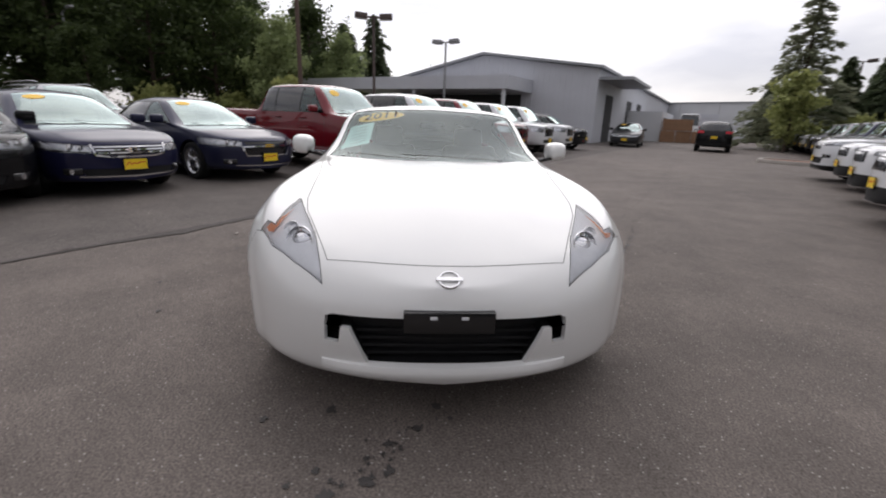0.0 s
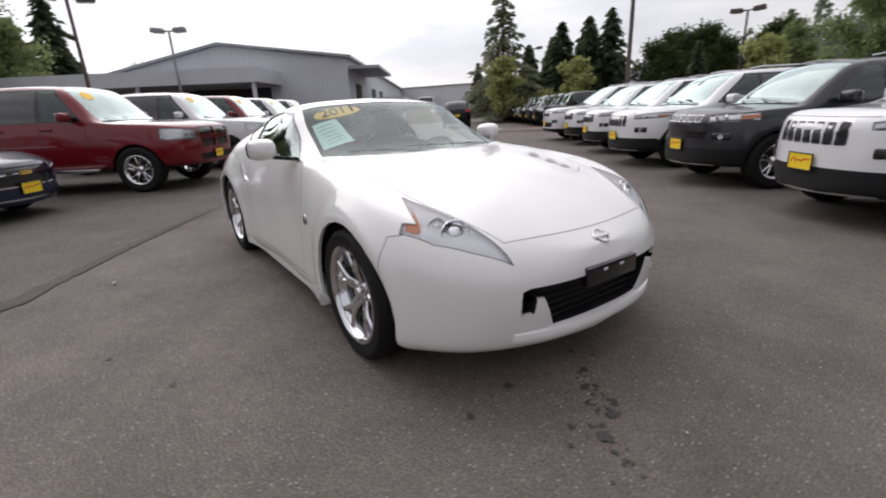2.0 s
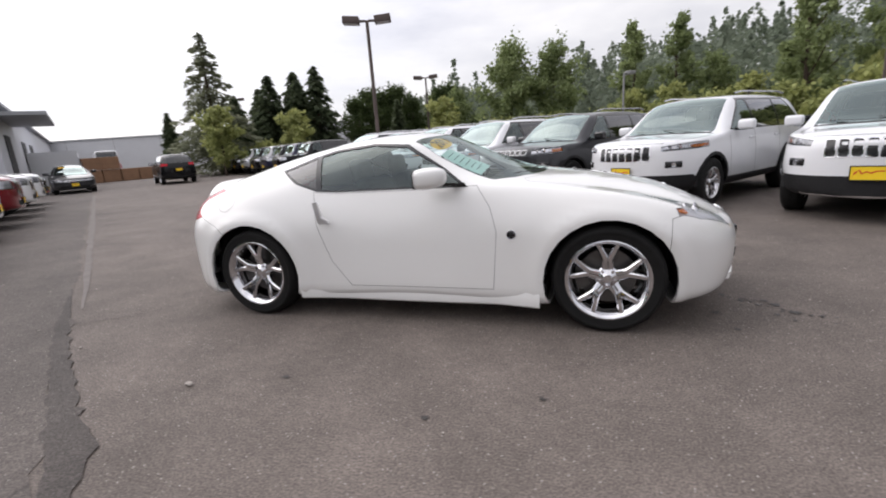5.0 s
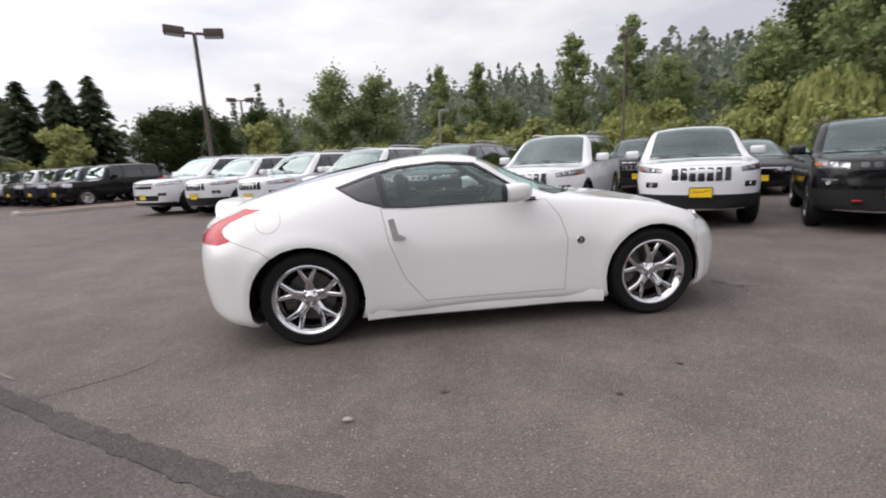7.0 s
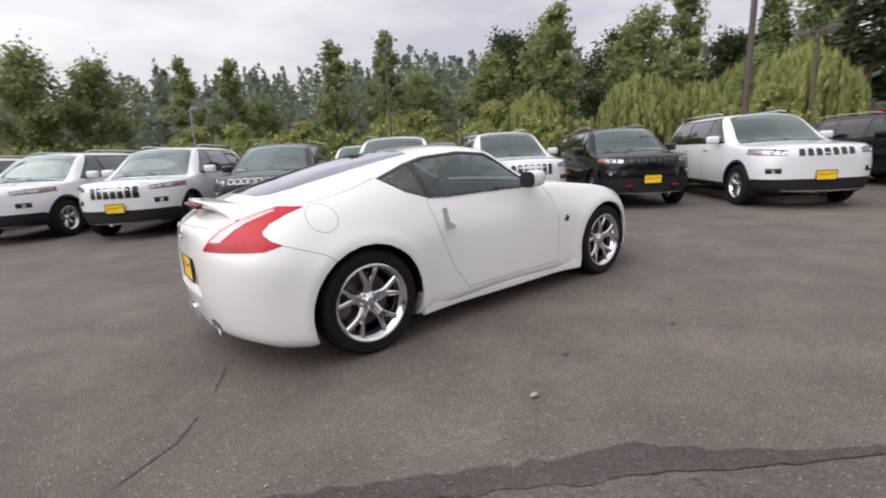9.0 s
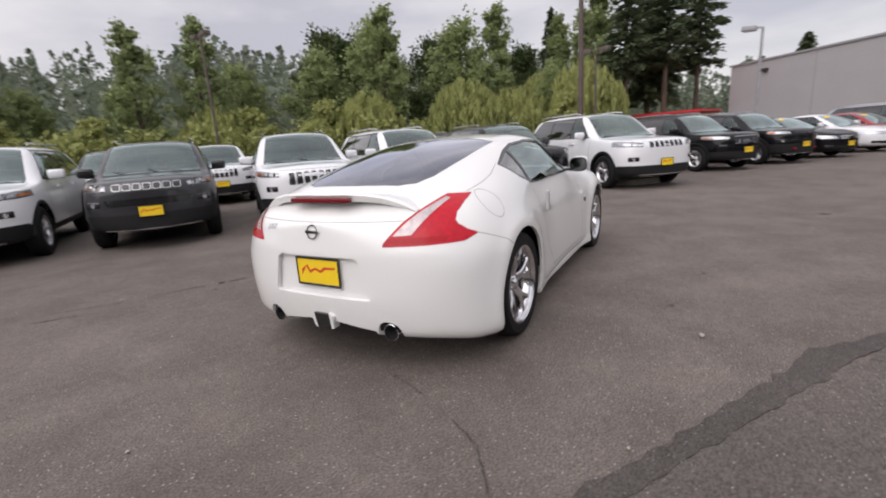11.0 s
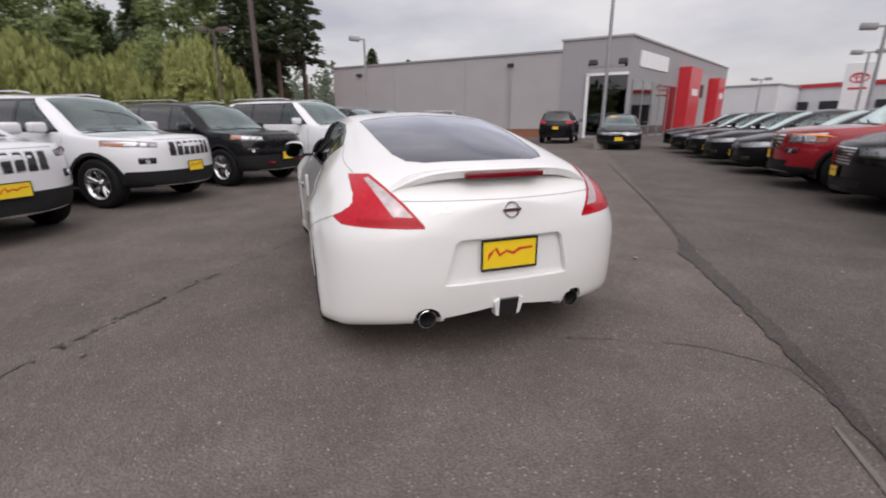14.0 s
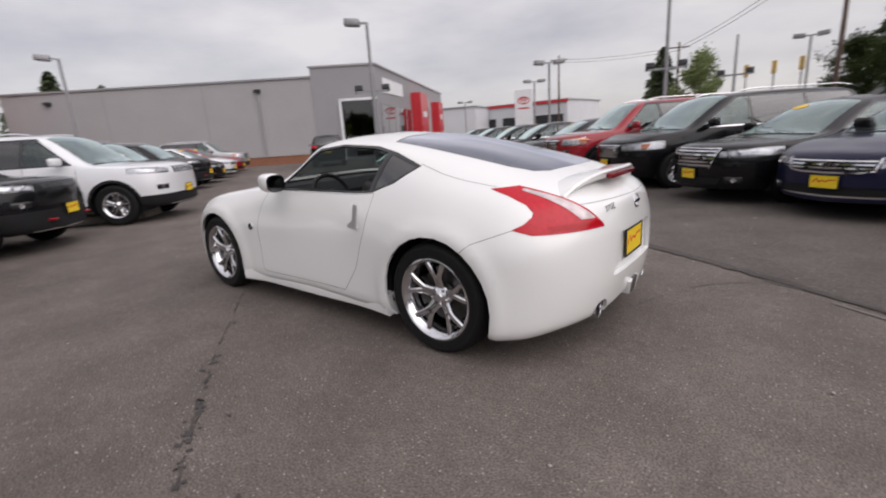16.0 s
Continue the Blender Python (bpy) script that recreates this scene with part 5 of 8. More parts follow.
    for isle in islands[1:]:
        if len(isle) <= 3:
            for f in isle:
                f[lay] = next((g_[lay] for e in f.edges for g_ in e.link_faces if g_[lay]), 0)
    for k, isle in enumerate(loose):
        for f in isle:
            f[lay] = 60 + k
    take(bm, 0, "body", paint, car, "", 0.02)
    for k in range(len(loose)):
        take(bm, 60 + k, "body_panel", paint, car, "", 0.02)
    if clad:
        take(bm, dark, "lower_cladding", M_PLASTIC, car, "black plastic cladding", 0.02)
    take(bm, 1, "windscreen", G_CAR, car, "", 0, -0.002)
    take(bm, 8, "rear_window", G_DARK, car, "", 0, -0.002)
    for s in (-1, 1):
        for n, k in enumerate(kinds):
            take(bm, k, "side_window", G_DARK if n else G_SIDE, car, "", 0, -0.003, s)
        take(bm, 4, "window_surround", M_GLOSSBLACK, car, "", 0.012, 0, s)
        lamp = take(bm, 6, "headlamp", G_LENS, car, "", 0, 0.001, s)
        take(bm, 6, "lamp_bowl", M_LAMPBOWL, lamp, "", 0, -0.02, s)
        # dark brow over the lamp bowl
        if not S.get("far"):
            part("lamp_brow", ribbon(bvh, [(h, s * (hy0 + (hy1 * 1.08 - hy0) * q), hz0 + 0.012 + 0.02 * q) for q in (0.05, 0.5, 1.0)], (1, 0, 0), (-1, 0, 0), 0.016, -0.006, 5), M_GLOSSBLACK, lamp)
        for q, big in ((0.62, 1.0), (0.28, 0.8)):
            hit, n, _, _ = bvh.ray_cast(Vector((h + 1, s * (hy0 * (1 - q) + hy1 * q), 0.5 * (hz0 + hz1) + 0.02 * q)), Vector((-1, 0, 0)))
            if hit is None or S.get("far"):
                continue
            b = bmesh.new()
            r = big * min(0.06, 0.46 * (hz1 - hz0))
            revolve(b, [(r, 0.012), (r * 0.9, 0.004), (r * 0.6, 0.004), (r * 0.4, 0.014), (0.0005, 0.017)], 16, "X")
            o = part("projector", b, M_CHROME, lamp)
            o.matrix_local = Matrix.Translation(hit + Vector((-0.022, 0, 0)))
        o2 = [(h, s * (hy1 * 1.0), hz1 - 0.020), (h, s * (hy1 * 1.03), hz0 + 0.03), (h, s * hy1 * 1.10, hz0 + 0.05), (h, s * hy1 * 1.10, hz1 - 0.012)]
        if S.get("amber"):
            part("turn_signal", drape(bvh, o2, (1, 0, 0), (-1, 0, 0), -0.008, 1), M_AMBER, lamp, "amber turn signal")
        take(bm, 7, "tail_lamp", M_REDLENS, car, "", 0.012, 0.001, s)
        # door mirror, handles, seams
        b = bmesh.new()
        mx, my, mz = cowl - 0.42, s * (w + 0.075), belt + 0.11
        box(b, (mx - 0.055, my - 0.115, mz - 0.075), (mx + 0.065, my + 0.115, mz + 0.075), 0.04, 3)
        mi = part("mirror", b, S.get("mirror", paint), car)
        b = bmesh.new()
        box(b, (mx - 0.03, min(s * w * 0.9, my), mz - 0.08), (mx + 0.03, max(s * w * 0.9, my), mz - 0.045), 0.012, 2)
        part("mirror_foot", b, M_PLASTIC, mi)
        b = bmesh.new()
        box(b, (mx - 0.060, my - 0.095, mz - 0.058), (mx - 0.052, my + 0.095, mz + 0.058), 0.002, 1)
        part("mirror_glass", b, M_CHROME, mi)
        y3 = s * 3
        sill = S["clear"] + 0.14
        door = [ax0 + 0.10] + list(posts[:S.get("doors", 2)])
        for k, xd in enumerate(door):
            lean = -0.04 if k == 0 else 0.0
            low = xd + lean
            if k == len(door) - 1:
                low = max(low, ax_r + arch + 0.04) if low < ax_r + arch + 0.04 else low
            part("panel_gap", ribbon(bvh, [(xd, 0, z0 - 0.03), (xd, 0, 0.6 * belt), (low, 0, sill)], (0, y3, 0), (0, -s, 0), 0.007, 0.001, 6), M_GAP, car)
        part("panel_gap", ribbon(bvh, [(door[0] - 0.04, 0, sill), (max(door[-1], ax_r + arch + 0.04), 0, sill)], (0, y3, 0), (0, -s, 0), 0.007, 0.001, 8), M_GAP, car)
        for xd in posts[:S.get("doors", 2)]:
            hit, n, _, _ = bvh.ray_cast(Vector((xd + 0.13, y3, belt - 0.09)), Vector((0, -s, 0)))
            if hit is not None:
                b = bmesh.new()
                box(b, (hit.x - 0.10, hit.y - 0.018, hit.z - 0.016), (hit.x + 0.10, hit.y + 0.026, hit.z + 0.016) if s > 0 else (hit.x + 0.10, hit.y + 0.018, hit.z + 0.016), 0.010, 2)
                if s < 0:
                    for v in b.verts:
                        v.co.y -= 0.02
                part("door_handle", b, S.get("handle", paint), car)
        if S.get("rails"):
            b = bmesh.new()
            zr = H - 0.035
            xs = [rr - 0.05 + (rf - rr - 0.15) * k / 8 for k in range(9)]
            rings_ = []
            for k, x in enumerate(xs):
                z = zr + (0.015 if k in (0, 8) else 0.05)
                rings_.append([b.verts.new((x, s * rw * 0.93 + 0.017 * math.cos(t), z + 0.014 * math.sin(t))) for t in [6.2832 * q / 6 for q in range(6)]])
            for p, q in zip(rings_, rings_[1:]):
                for t in range(6):
                    b.faces.new((p[t], p[(t + 1) % 6], q[(t + 1) % 6], q[t]))
            bmesh.ops.recalc_face_normals(b, faces=b.faces)
            part("roof_rail", b, S.get("rail", M_ALLOY), car)
        if S.get("belt_trim"):
            xs = np.linspace(ax0 + 0.04, rx0, 9)
            part("window_trim", ribbon(bvh, [(float(x), 0, z0 - 0.012) for x in xs], (0, y3, 0), (0, -s, 0), 0.020, 0.006, 3), M_CHROME, car, "bright window trim")
        for x in (ax_f, ax_r):
            b = bmesh.new()
            revolve(b, [(arch + 0.001, s * (w - 0.06)), (arch + 0.012, s * (w - 0.12)), (arch + 0.012, s * w * 0.42), (0.02, s * w * 0.42)], 20, "Y", (x, 0, R - 0.01))
            bmesh.ops.delete(b, geom=[v for v in b.verts if v.co.z < S["clear"] - 0.04], context="VERTS")
            part("wheel_housing", b, M_PLASTIC, car)
            wheel(car, R, S["rim"], S.get("tyre", 0.22), (x, s * (w - 0.145), R), s, S.get("spokes", 5), metal, 20 if S.get("far") else 28, S.get("twin", True), "", False, 0, S.get("far", False))
        # fog lamp
        if "fog" in S:
            fz, fy = S["fog"]
            hit, n, _, _ = bvh.ray_cast(Vector((h + 1, s * fy, fz)), Vector((-1, 0, 0)))
            b = bmesh.new()
            box(b, (-0.03, -0.115, -0.048), (0.008, 0.115, 0.048), 0.022, 3)
            o = part("fog_lamp", b, M_GLOSSBLACK, car)
            if not S.get("far"):
                b = bmesh.new()
                revolve(b, [(0.034, 0.007), (0.032, 0.014), (0.020, 0.011), (0.0005, 0.016)], 14, "X")
                part("fog_lens", b, M_CHROME, o)
            o.matrix_local = Matrix.Translation(hit) @ Matrix.Rotation(math.atan2(n.y, n.x), 4, "Z")
    for gk, (a, b, c_, d_, gm) in enumerate(S["grille"]):
        take(bm, 30 + gk, "grille", gm, car, "", 0.0, -0.015)
    for (za, zb_, wa, wb, n, gm) in S.get("bars", ()):
        for k in range(n):
            f = (k + 0.5) / n
            z, ww = za + (zb_ - za) * f, wa + (wb - wa) * f
            part("grille_bar", ribbon(bvh, [(h, -ww, z), (h, -ww * 0.5, z), (h, 0, z), (h, ww * 0.5, z), (h, ww, z)], (1, 0, 0), (-1, 0, 0), (zb_ - za) / n * 0.5, 0.006, 4), gm, car)
    if "slots" in S:
        za, zb_, gap, n, rimm = S["slots"]
        for k in range(n):
            y = (k - (n - 1) / 2) * gap
            for grow, lift, gm, nm in ((0.010, 0.003, rimm, "slot_rim"), (-0.002, 0.006, M_GLOSSBLACK, "grille_slot")):
                hw = gap * 0.36 + grow
                out = [(h, y - hw, za - grow + 0.012), (h, y - hw + 0.012, za - grow), (h, y + hw - 0.012, za - grow), (h, y + hw, za - grow + 0.012),
                       (h, y + hw, zb_ + grow - 0.012), (h, y + hw - 0.012, zb_ + grow), (h, y - hw + 0.012, zb_ + grow), (h, y - hw, zb_ + grow - 0.012)]
                part(nm, drape(bvh, out, (1, 0, 0), (-1, 0, 0), lift, 1), gm, car)
    for pts, wd, gm in S.get("trim", ()):
        part("trim", ribbon(bvh, [(h, y, z) for y, z in pts], (1, 0, 0), (-1, 0, 0), wd, 0.006, 5), gm, car, "bright trim")
    part("cowl", ribbon(bvh, [(cowl + 0.075 - 0.10 * (y / w) ** 2, float(y), 0) for y in np.linspace(-0.76 * w, 0.76 * w, 9)], (0, 0, 3), (0, 0, -1), 0.07, 0.004, 3), M_PLASTIC, car)
    # bonnet gap
    for s in (-1, 1):
        part("panel_gap", ribbon(bvh, [(cowl + 0.02, s * w * 0.80, 0), (0.5 * (cowl + h), s * w * 0.79, 0), (h - 0.30, s * w * 0.70, 0)], (0, 0, 3), (0, 0, -1), 0.007, 0.001, 8), M_GAP, car)
    part("panel_gap", ribbon(bvh, [(h, y, nose + 0.005) for y in np.linspace(-hy0, hy0, 5)], (1, 0, 0), (-1, 0, 0), 0.008, 0.001, 4), M_GAP, car)
    for y0, y1 in (() if S.get("far") else ((0.45 * w, -0.1 * w), (-0.05 * w, -0.6 * w))):
        part("wiper", ribbon(bvh, [(cowl + 0.02, y0, 0), (cowl - 0.01, (y0 + y1) / 2, 0), (cowl - 0.07, y1, 0)], (0, 0, 3), (0, 0, -1), 0.02, 0.012, 6), M_PLASTIC, car)
    if S.get("plate"):
        hit, n, _, _ = bvh.ray_cast(Vector((h + 1, 0, S["plate"])), Vector((-1, 0, 0)))
        plate(car, Matrix.Translation(hit + Vector((0.02, 0, 0))) @ Matrix(((0, 0, 1), (1, 0, 0), (0, 1, 0))).to_4x4())
        hit, n, _, _ = bvh.ray_cast(Vector((-h - 1, 0, S.get("rplate", 0.9))), Vector((1, 0, 0)))
        plate(car, Matrix.Translation(hit + Vector((-0.02, 0, 0))) @ Matrix(((0, 0, -1), (-1, 0, 0), (0, 1, 0))).to_4x4())
    if S.get("sticker"):
        y = -rw * 0.55
        ell = [(rf + 0.20 + 0.07 * b_, y + 0.14 * a_, 0) for a_, b_ in ring(0, 0, 1, 18)]
        part("year_sticker", drape(bvh, ell, (0, 0, 3), (0, 0, -1), 0.003, 1), M_STICKER, car, "yellow windscreen sticker")
    # cabin
    fl = belt - 0.12
    b = bmesh.new()
    box(b, (rr - 0.1 if S["back"] != "hatch" else -h + 0.35, -w * 0.82, fl - 0.10), (cowl - 0.15, w * 0.82, fl), 0.02, 1)
    box(b, (cowl - 0.62, -w * 0.80, fl), (cowl - 0.10, w * 0.80, belt + 0.02), 0.06, 2)
    part("cabin_lining", b, M_CABIN, car)
    for x in S.get("seats", (0.15,) if S.get("far") else (0.15, -0.75)):
        for s in (-1, 1):
            b = bmesh.new()
            box(b, (x - 0.08, s * 0.37 - 0.24, fl - 0.05), (x + 0.08, s * 0.37 + 0.24, fl + 0.34), 0.05, 2, Matrix.Rotation(-0.25, 4, "Y"))
            box(b, (x - 0.15, s * 0.37 - 0.13, fl + 0.33), (x - 0.05, s * 0.37 + 0.13, fl + 0.52), 0.035, 2, Matrix.Rotation(-0.2, 4, "Y"))
            part("seat", b, M_LEATHER, car)
    bm.free()
    if m is not None:
        car.matrix_world = m
    return car


def parked(front, facing, L, z=0.0):
    """The pose of a car whose nose stands at front and points along facing (degrees from +x)."""
    a = radians(facing)
    return pose(front[0] - math.cos(a) * L / 2, front[1] - math.sin(a) * L / 2, z, 0, 0, facing)


CHEROKEE = dict(L=4.62, W=1.86, H=1.68, cowl=1.10, rf=0.38, rr=-1.75, hood=1.09, nose=0.98, belt=1.06, roofw=0.62, deck=-2.22, deckz=1.14, tailz=1.06, clear=0.27, R=0.365, rim=0.225, axf=1.38, axr=-1.33, clad=0.42,
                posts=(0.05, -0.92), back="hatch", amber=True, head=(0.875, 0.965, 0.54, 0.80, 0.80), tail=(1.02, 1.16, 0.52), grille=[(0.42, 0.52, 0.70, 0.76, M_PLASTIC)], slots=(0.755, 0.945, 0.118, 7, M_CHROME), rails=True, chin=0.12, fog=(0.69, 0.68),
                plate=0.575, trim=[([(-0.62, 0.325), (0, 0.315), (0.62, 0.325)], 0.022, M_ALLOY)], rplate=0.80, r1=0.85, p1=2.5, rise=0.07, rx=(-1.45, -1.95))
COMPASS = dict(CHEROKEE, L=4.40, W=1.82, H=1.64, cowl=1.05, rf=0.32, rr=-1.65, hood=1.08, nose=0.97, belt=1.03, deck=-2.12, deckz=1.12, axf=1.32, axr=-1.32, head=(0.88, 0.985, 0.52, 0.78, 0.6), slots=(0.89, 0.965, 0.125, 7, M_SILVER),
               grille=[(0.66, 0.76, 0.52, 0.56, M_GLOSSBLACK), (0.42, 0.54, 0.66, 0.70, M_PLASTIC)], posts=(0.02, -0.90), rx=(-1.40, -1.85), mirror=M_GLOSSBLACK, fog=(0.70, 0.70), r1=0.7)
COMPASS_B = dict(COMPASS, slots=(0.89, 0.965, 0.125, 7, M_PLASTIC), clad=0.48)
GRAND = dict(CHEROKEE, L=4.82, W=1.94, H=1.76, cowl=1.12, rf=0.36, rr=-1.85, hood=1.15, nose=1.02, belt=1.12, deck=-2.32, deckz=1.20, tailz=1.10, axf=1.47, axr=-1.45, R=0.38, rim=0.235, clad=0.40, head=(0.91, 1.02, 0.55, 0.84, 0.65),
             slots=(0.90, 1.015, 0.125, 7, M_CHROME), amber=False, posts=(0.05, -0.95), rx=(-1.65, -2.1), r1=0.65, p1=3.0, rise=0.05, fog=(0.66, 0.74), roofw=0.66, clear=0.26)
DURANGO = dict(GRAND, L=5.08, cowl=1.20, axf=1.55, axr=-1.50, deck=-2.44, rr=-2.0, rx=(-1.8, -2.25), slots=(0.88, 0.90, 0.01, 1, M_PLASTIC), grille=[(0.82, 1.0, 0.44, 0.50, M_GLOSSBLACK), (0.46, 0.62, 0.6, 0.66, M_PLASTIC)],
               bars=[(0.895, 0.925, 0.46, 0.46, 1, M_WHITE)], clad=0.30)
SEDAN = dict(L=4.86, W=1.85, H=1.46, cowl=1.05, rf=0.15, rr=-0.85, hood=0.945, nose=0.755, belt=0.94, roofw=0.56, deck=-1.70, deckz=1.06, tailz=1.02, clear=0.19, R=0.335, rim=0.225, axf=1.42, axr=-1.37, posts=(-0.12, -1.02), doors=2, back="deck",
             head=(0.61, 0.725, 0.48, 0.76, 0.80), tail=(0.80, 0.96, 0.50), grille=[(0.58, 0.71, 0.40, 0.46, M_GLOSSBLACK), (0.29, 0.40, 0.55, 0.62, M_PLASTIC)], bars=[(0.59, 0.71, 0.41, 0.45, 3, M_CHROME)], plate=0.45, belt_trim=True, rplate=0.72,
             r1=0.75, p1=2.5, r0=0.5, rise=0.04, rx=(-0.70, -1.42), sticker=True, fog=(0.37, 0.68), seats=(0.05, -0.80))
ACCORD = dict(SEDAN, trim=[([(-0.47, 0.725), (-0.44, 0.585), (-0.30, 0.56), (0, 0.555), (0.30, 0.56), (0.44, 0.585), (0.47, 0.725)], 0.022, M_CHROME), ([(-0.05, 0.65), (0.05, 0.65)], 0.075, M_CHROME), ([(-0.62, 0.30), (0, 0.285), (0.62, 0.30)], 0.022, M_CHROME)])
MALIBU = dict(SEDAN, H=1.47, bars=[], grille=[(0.655, 0.715, 0.44, 0.46, M_GLOSSBLACK), (0.47, 0.605, 0.42, 0.48, M_GLOSSBLACK)], head=(0.62, 0.74, 0.50, 0.78, 0.80),
              trim=[([(-0.5, 0.615), (-0.43, 0.465), (0, 0.455), (0.43, 0.465), (0.5, 0.615)], 0.02, M_CHROME), ([(-0.5, 0.62), (0, 0.635), (0.5, 0.62)], 0.02, M_CHROME), ([(-0.09, 0.635), (0, 0.635), (0.09, 0.635)], 0.045, M_STICKER), ([(-0.60, 0.30), (0, 0.285), (0.60, 0.30)], 0.02, M_CHROME)], plate=0.43)
SONATA = dict(SEDAN, bars=[(0.54, 0.80, 0.38, 0.47, 5, M_CHROME)], grille=[(0.53, 0.81, 0.38, 0.48, M_GLOSSBLACK), (0.30, 0.40, 0.5, 0.55, M_PLASTIC)], nose=0.81, handle=M_CHROME, head=(0.68, 0.80, 0.50, 0.80, 0.85), plate=0.44, trim=[([(-0.38, 0.53), (-0.48, 0.81)], 0.02, M_CHROME), ([(0.38, 0.53), (0.48, 0.81)], 0.02, M_CHROME), ([(-0.48, 0.81), (0.48, 0.81)], 0.02, M_CHROME)])
MINIVAN = dict(L=5.15, W=1.99, H=1.73, cowl=1.45, rf=0.45, rr=-2.05, hood=1.08, nose=0.90, belt=1.06, roofw=0.68, deck=-2.46, deckz=1.16, tailz=1.08, clear=0.20, R=0.345, rim=0.22, axf=1.62, axr=-1.46, posts=(0.15, -1.0), back="hatch", head=(0.73, 0.88, 0.50, 0.82, 0.70),
               tail=(0.98, 1.30, 0.62), grille=[(0.60, 0.86, 0.40, 0.48, M_GLOSSBLACK), (0.30, 0.44, 0.6, 0.66, M_PLASTIC)], bars=[(0.61, 0.86, 0.41, 0.47, 6, M_CHROME)], plate=0.50, rplate=0.95, r1=0.70, p1=2.6, rise=0.02, rx=(-1.95, -2.28), rails=True, seats=(0.3, -0.7), handle=M_CHROME, belt_trim=True, amber=True)
CROSSOVER = dict(CHEROKEE, L=4.95, W=1.98, H=1.78, hood=1.14, nose=1.0, belt=1.10, cowl=1.20, rf=0.42, rr=-1.9, deck=-2.38, deckz=1.2, R=0.38, rim=0.24, axf=1.50, axr=-1.50, clad=0.30, slots=(0.6, 0.61, 0.01, 1, M_PLASTIC), head=(0.82, 1.0, 0.58, 0.86, 0.6), rx=(-1.75, -2.15),
                 grille=[(0.72, 0.98, 0.46, 0.50, M_GLOSSBLACK), (0.40, 0.52, 0.6, 0.66, M_PLASTIC)], bars=[(0.73, 0.98, 0.46, 0.5, 4, M_CHROME)], plate=0.60)
PICKUP = dict(L=5.85, W=2.02, H=1.93, cowl=1.35, rf=0.72, rr=-0.95, hood=1.26, nose=1.12, belt=1.24, roofw=0.70, deck=-1.12, deckz=1.34, tailz=1.34, clear=0.40, R=0.405, rim=0.255, axf=1.93, axr=-1.72, posts=(0.35, -0.50), doors=2, back="cab", bed=True,
              head=(0.88, 1.08, 0.62, 0.90, 0.55), tail=(0.98, 1.28, 0.84), grille=[(0.74, 1.10, 0.50, 0.56, M_GLOSSBLACK), (0.50, 0.62, 0.56, 0.60, M_PLASTIC)], bars=[(0.90, 0.945, 0.54, 0.54, 1, M_GLOSSBLACK)], plate=0.60, rplate=0.65, r1=0.50, p1=3.4, r0=0.08, p0=4,
              rise=0.02, rx=(-0.86, -0.95), sticker=True, tyre=0.27, seats=(0.55, -0.35), nx=84)
RAM = dict(PICKUP, trim=[([(0, 0.74), (0, 1.10)], 0.09, M_MAROON), ([(-0.55, 0.92), (0.55, 0.92)], 0.08, M_MAROON)])
WRANGLER = dict(L=4.40, W=1.86, H=1.84, cowl=0.62, rf=0.36, rr=-1.95, hood=1.16, nose=1.08, belt=1.16, roofw=0.68, deck=-2.08, deckz=1.30, tailz=1.26, clear=0.42, R=0.40, rim=0.23, axf=1.40, axr=-1.40, clad=0.50, posts=(-0.25, -1.15), back="hatch", head=(0.86, 1.04, 0.50, 0.66, 0.3),
                tail=(0.95, 1.15, 0.72), grille=[(0.5, 0.62, 0.8, 0.8, M_PLASTIC)], slots=(0.84, 1.05, 0.10, 7, M_GLOSSBLACK), plate=0.60, rplate=0.9, r1=0.30, p1=4, r0=0.2, p0=5, rise=0.0, rx=(-1.88, -1.95), tyre=0.26, nx=60)
VAN = dict(L=5.9, W=2.05, H=2.65, cowl=2.0, rf=1.35, rr=-2.7, hood=1.35, nose=1.15, belt=1.30, roofw=0.80, deck=-2.86, deckz=1.5, tailz=1.4, clear=0.25, R=0.35, rim=0.2, axf=1.95, axr=-1.75, posts=(0.9,), doors=1, back="hatch", head=(0.85, 1.1, 0.6, 0.88, 0.5), tail=(1.0, 1.5, 0.85),
           grille=[(0.7, 1.0, 0.5, 0.55, M_PLASTIC)], plate=0, r1=0.5, p1=3, r0=0.15, p0=5, rise=0.0, rx=(0.85, 0.80), nx=60)

ROW = 145.5          # the aisle runs along this heading
FACE_J, FACE_L = -124.5, 55.5
JEEPS = "white crossovers in a row"
j = vehicle("suv", "white compact SUV with black cladding and seven-slot grille", M_WHITE, CHEROKEE, "car", JEEPS, parked((4.05, 2.38), FACE_J + 4, 4.62))
for x, y, d in ((1.65, 3.67, -3), (-2.25, 6.30, 1), (-4.2, 7.95, -1), (-6.15, 9.55, 1)):
    copy_thing(j, parked((x, y), FACE_J + d, 4.62))
vehicle("suv", "dark grey compact SUV with silver grille rings", M_GREY, COMPASS, "car", JEEPS, parked((-0.30, 5.02), FACE_J, 4.40))
k_ = vehicle("suv", "black compact SUV with red tow hooks", M_BLACK, COMPASS_B, "car", JEEPS, parked((5.75, 0.95), FACE_J - 6, 4.40))
for y in (-0.42, 0.42):
    part("tow_hook", boxes(((2.10, y - 0.05, 0.44), (2.215, y + 0.05, 0.475), 0.012, 2)), M_RED, k_, "red tow hook")
gc = vehicle("suv", "large white SUV with seven-slot chrome grille", M_WHITE, GRAND, "car", JEEPS, parked((7.05, -1.30), FACE_J - 10, 4.82))
vehicle("suv", "white three-row SUV with cross-bar grille", M_WHITE, DURANGO, "car", JEEPS, parked((-8.1, 10.75), FACE_J, 5.08))
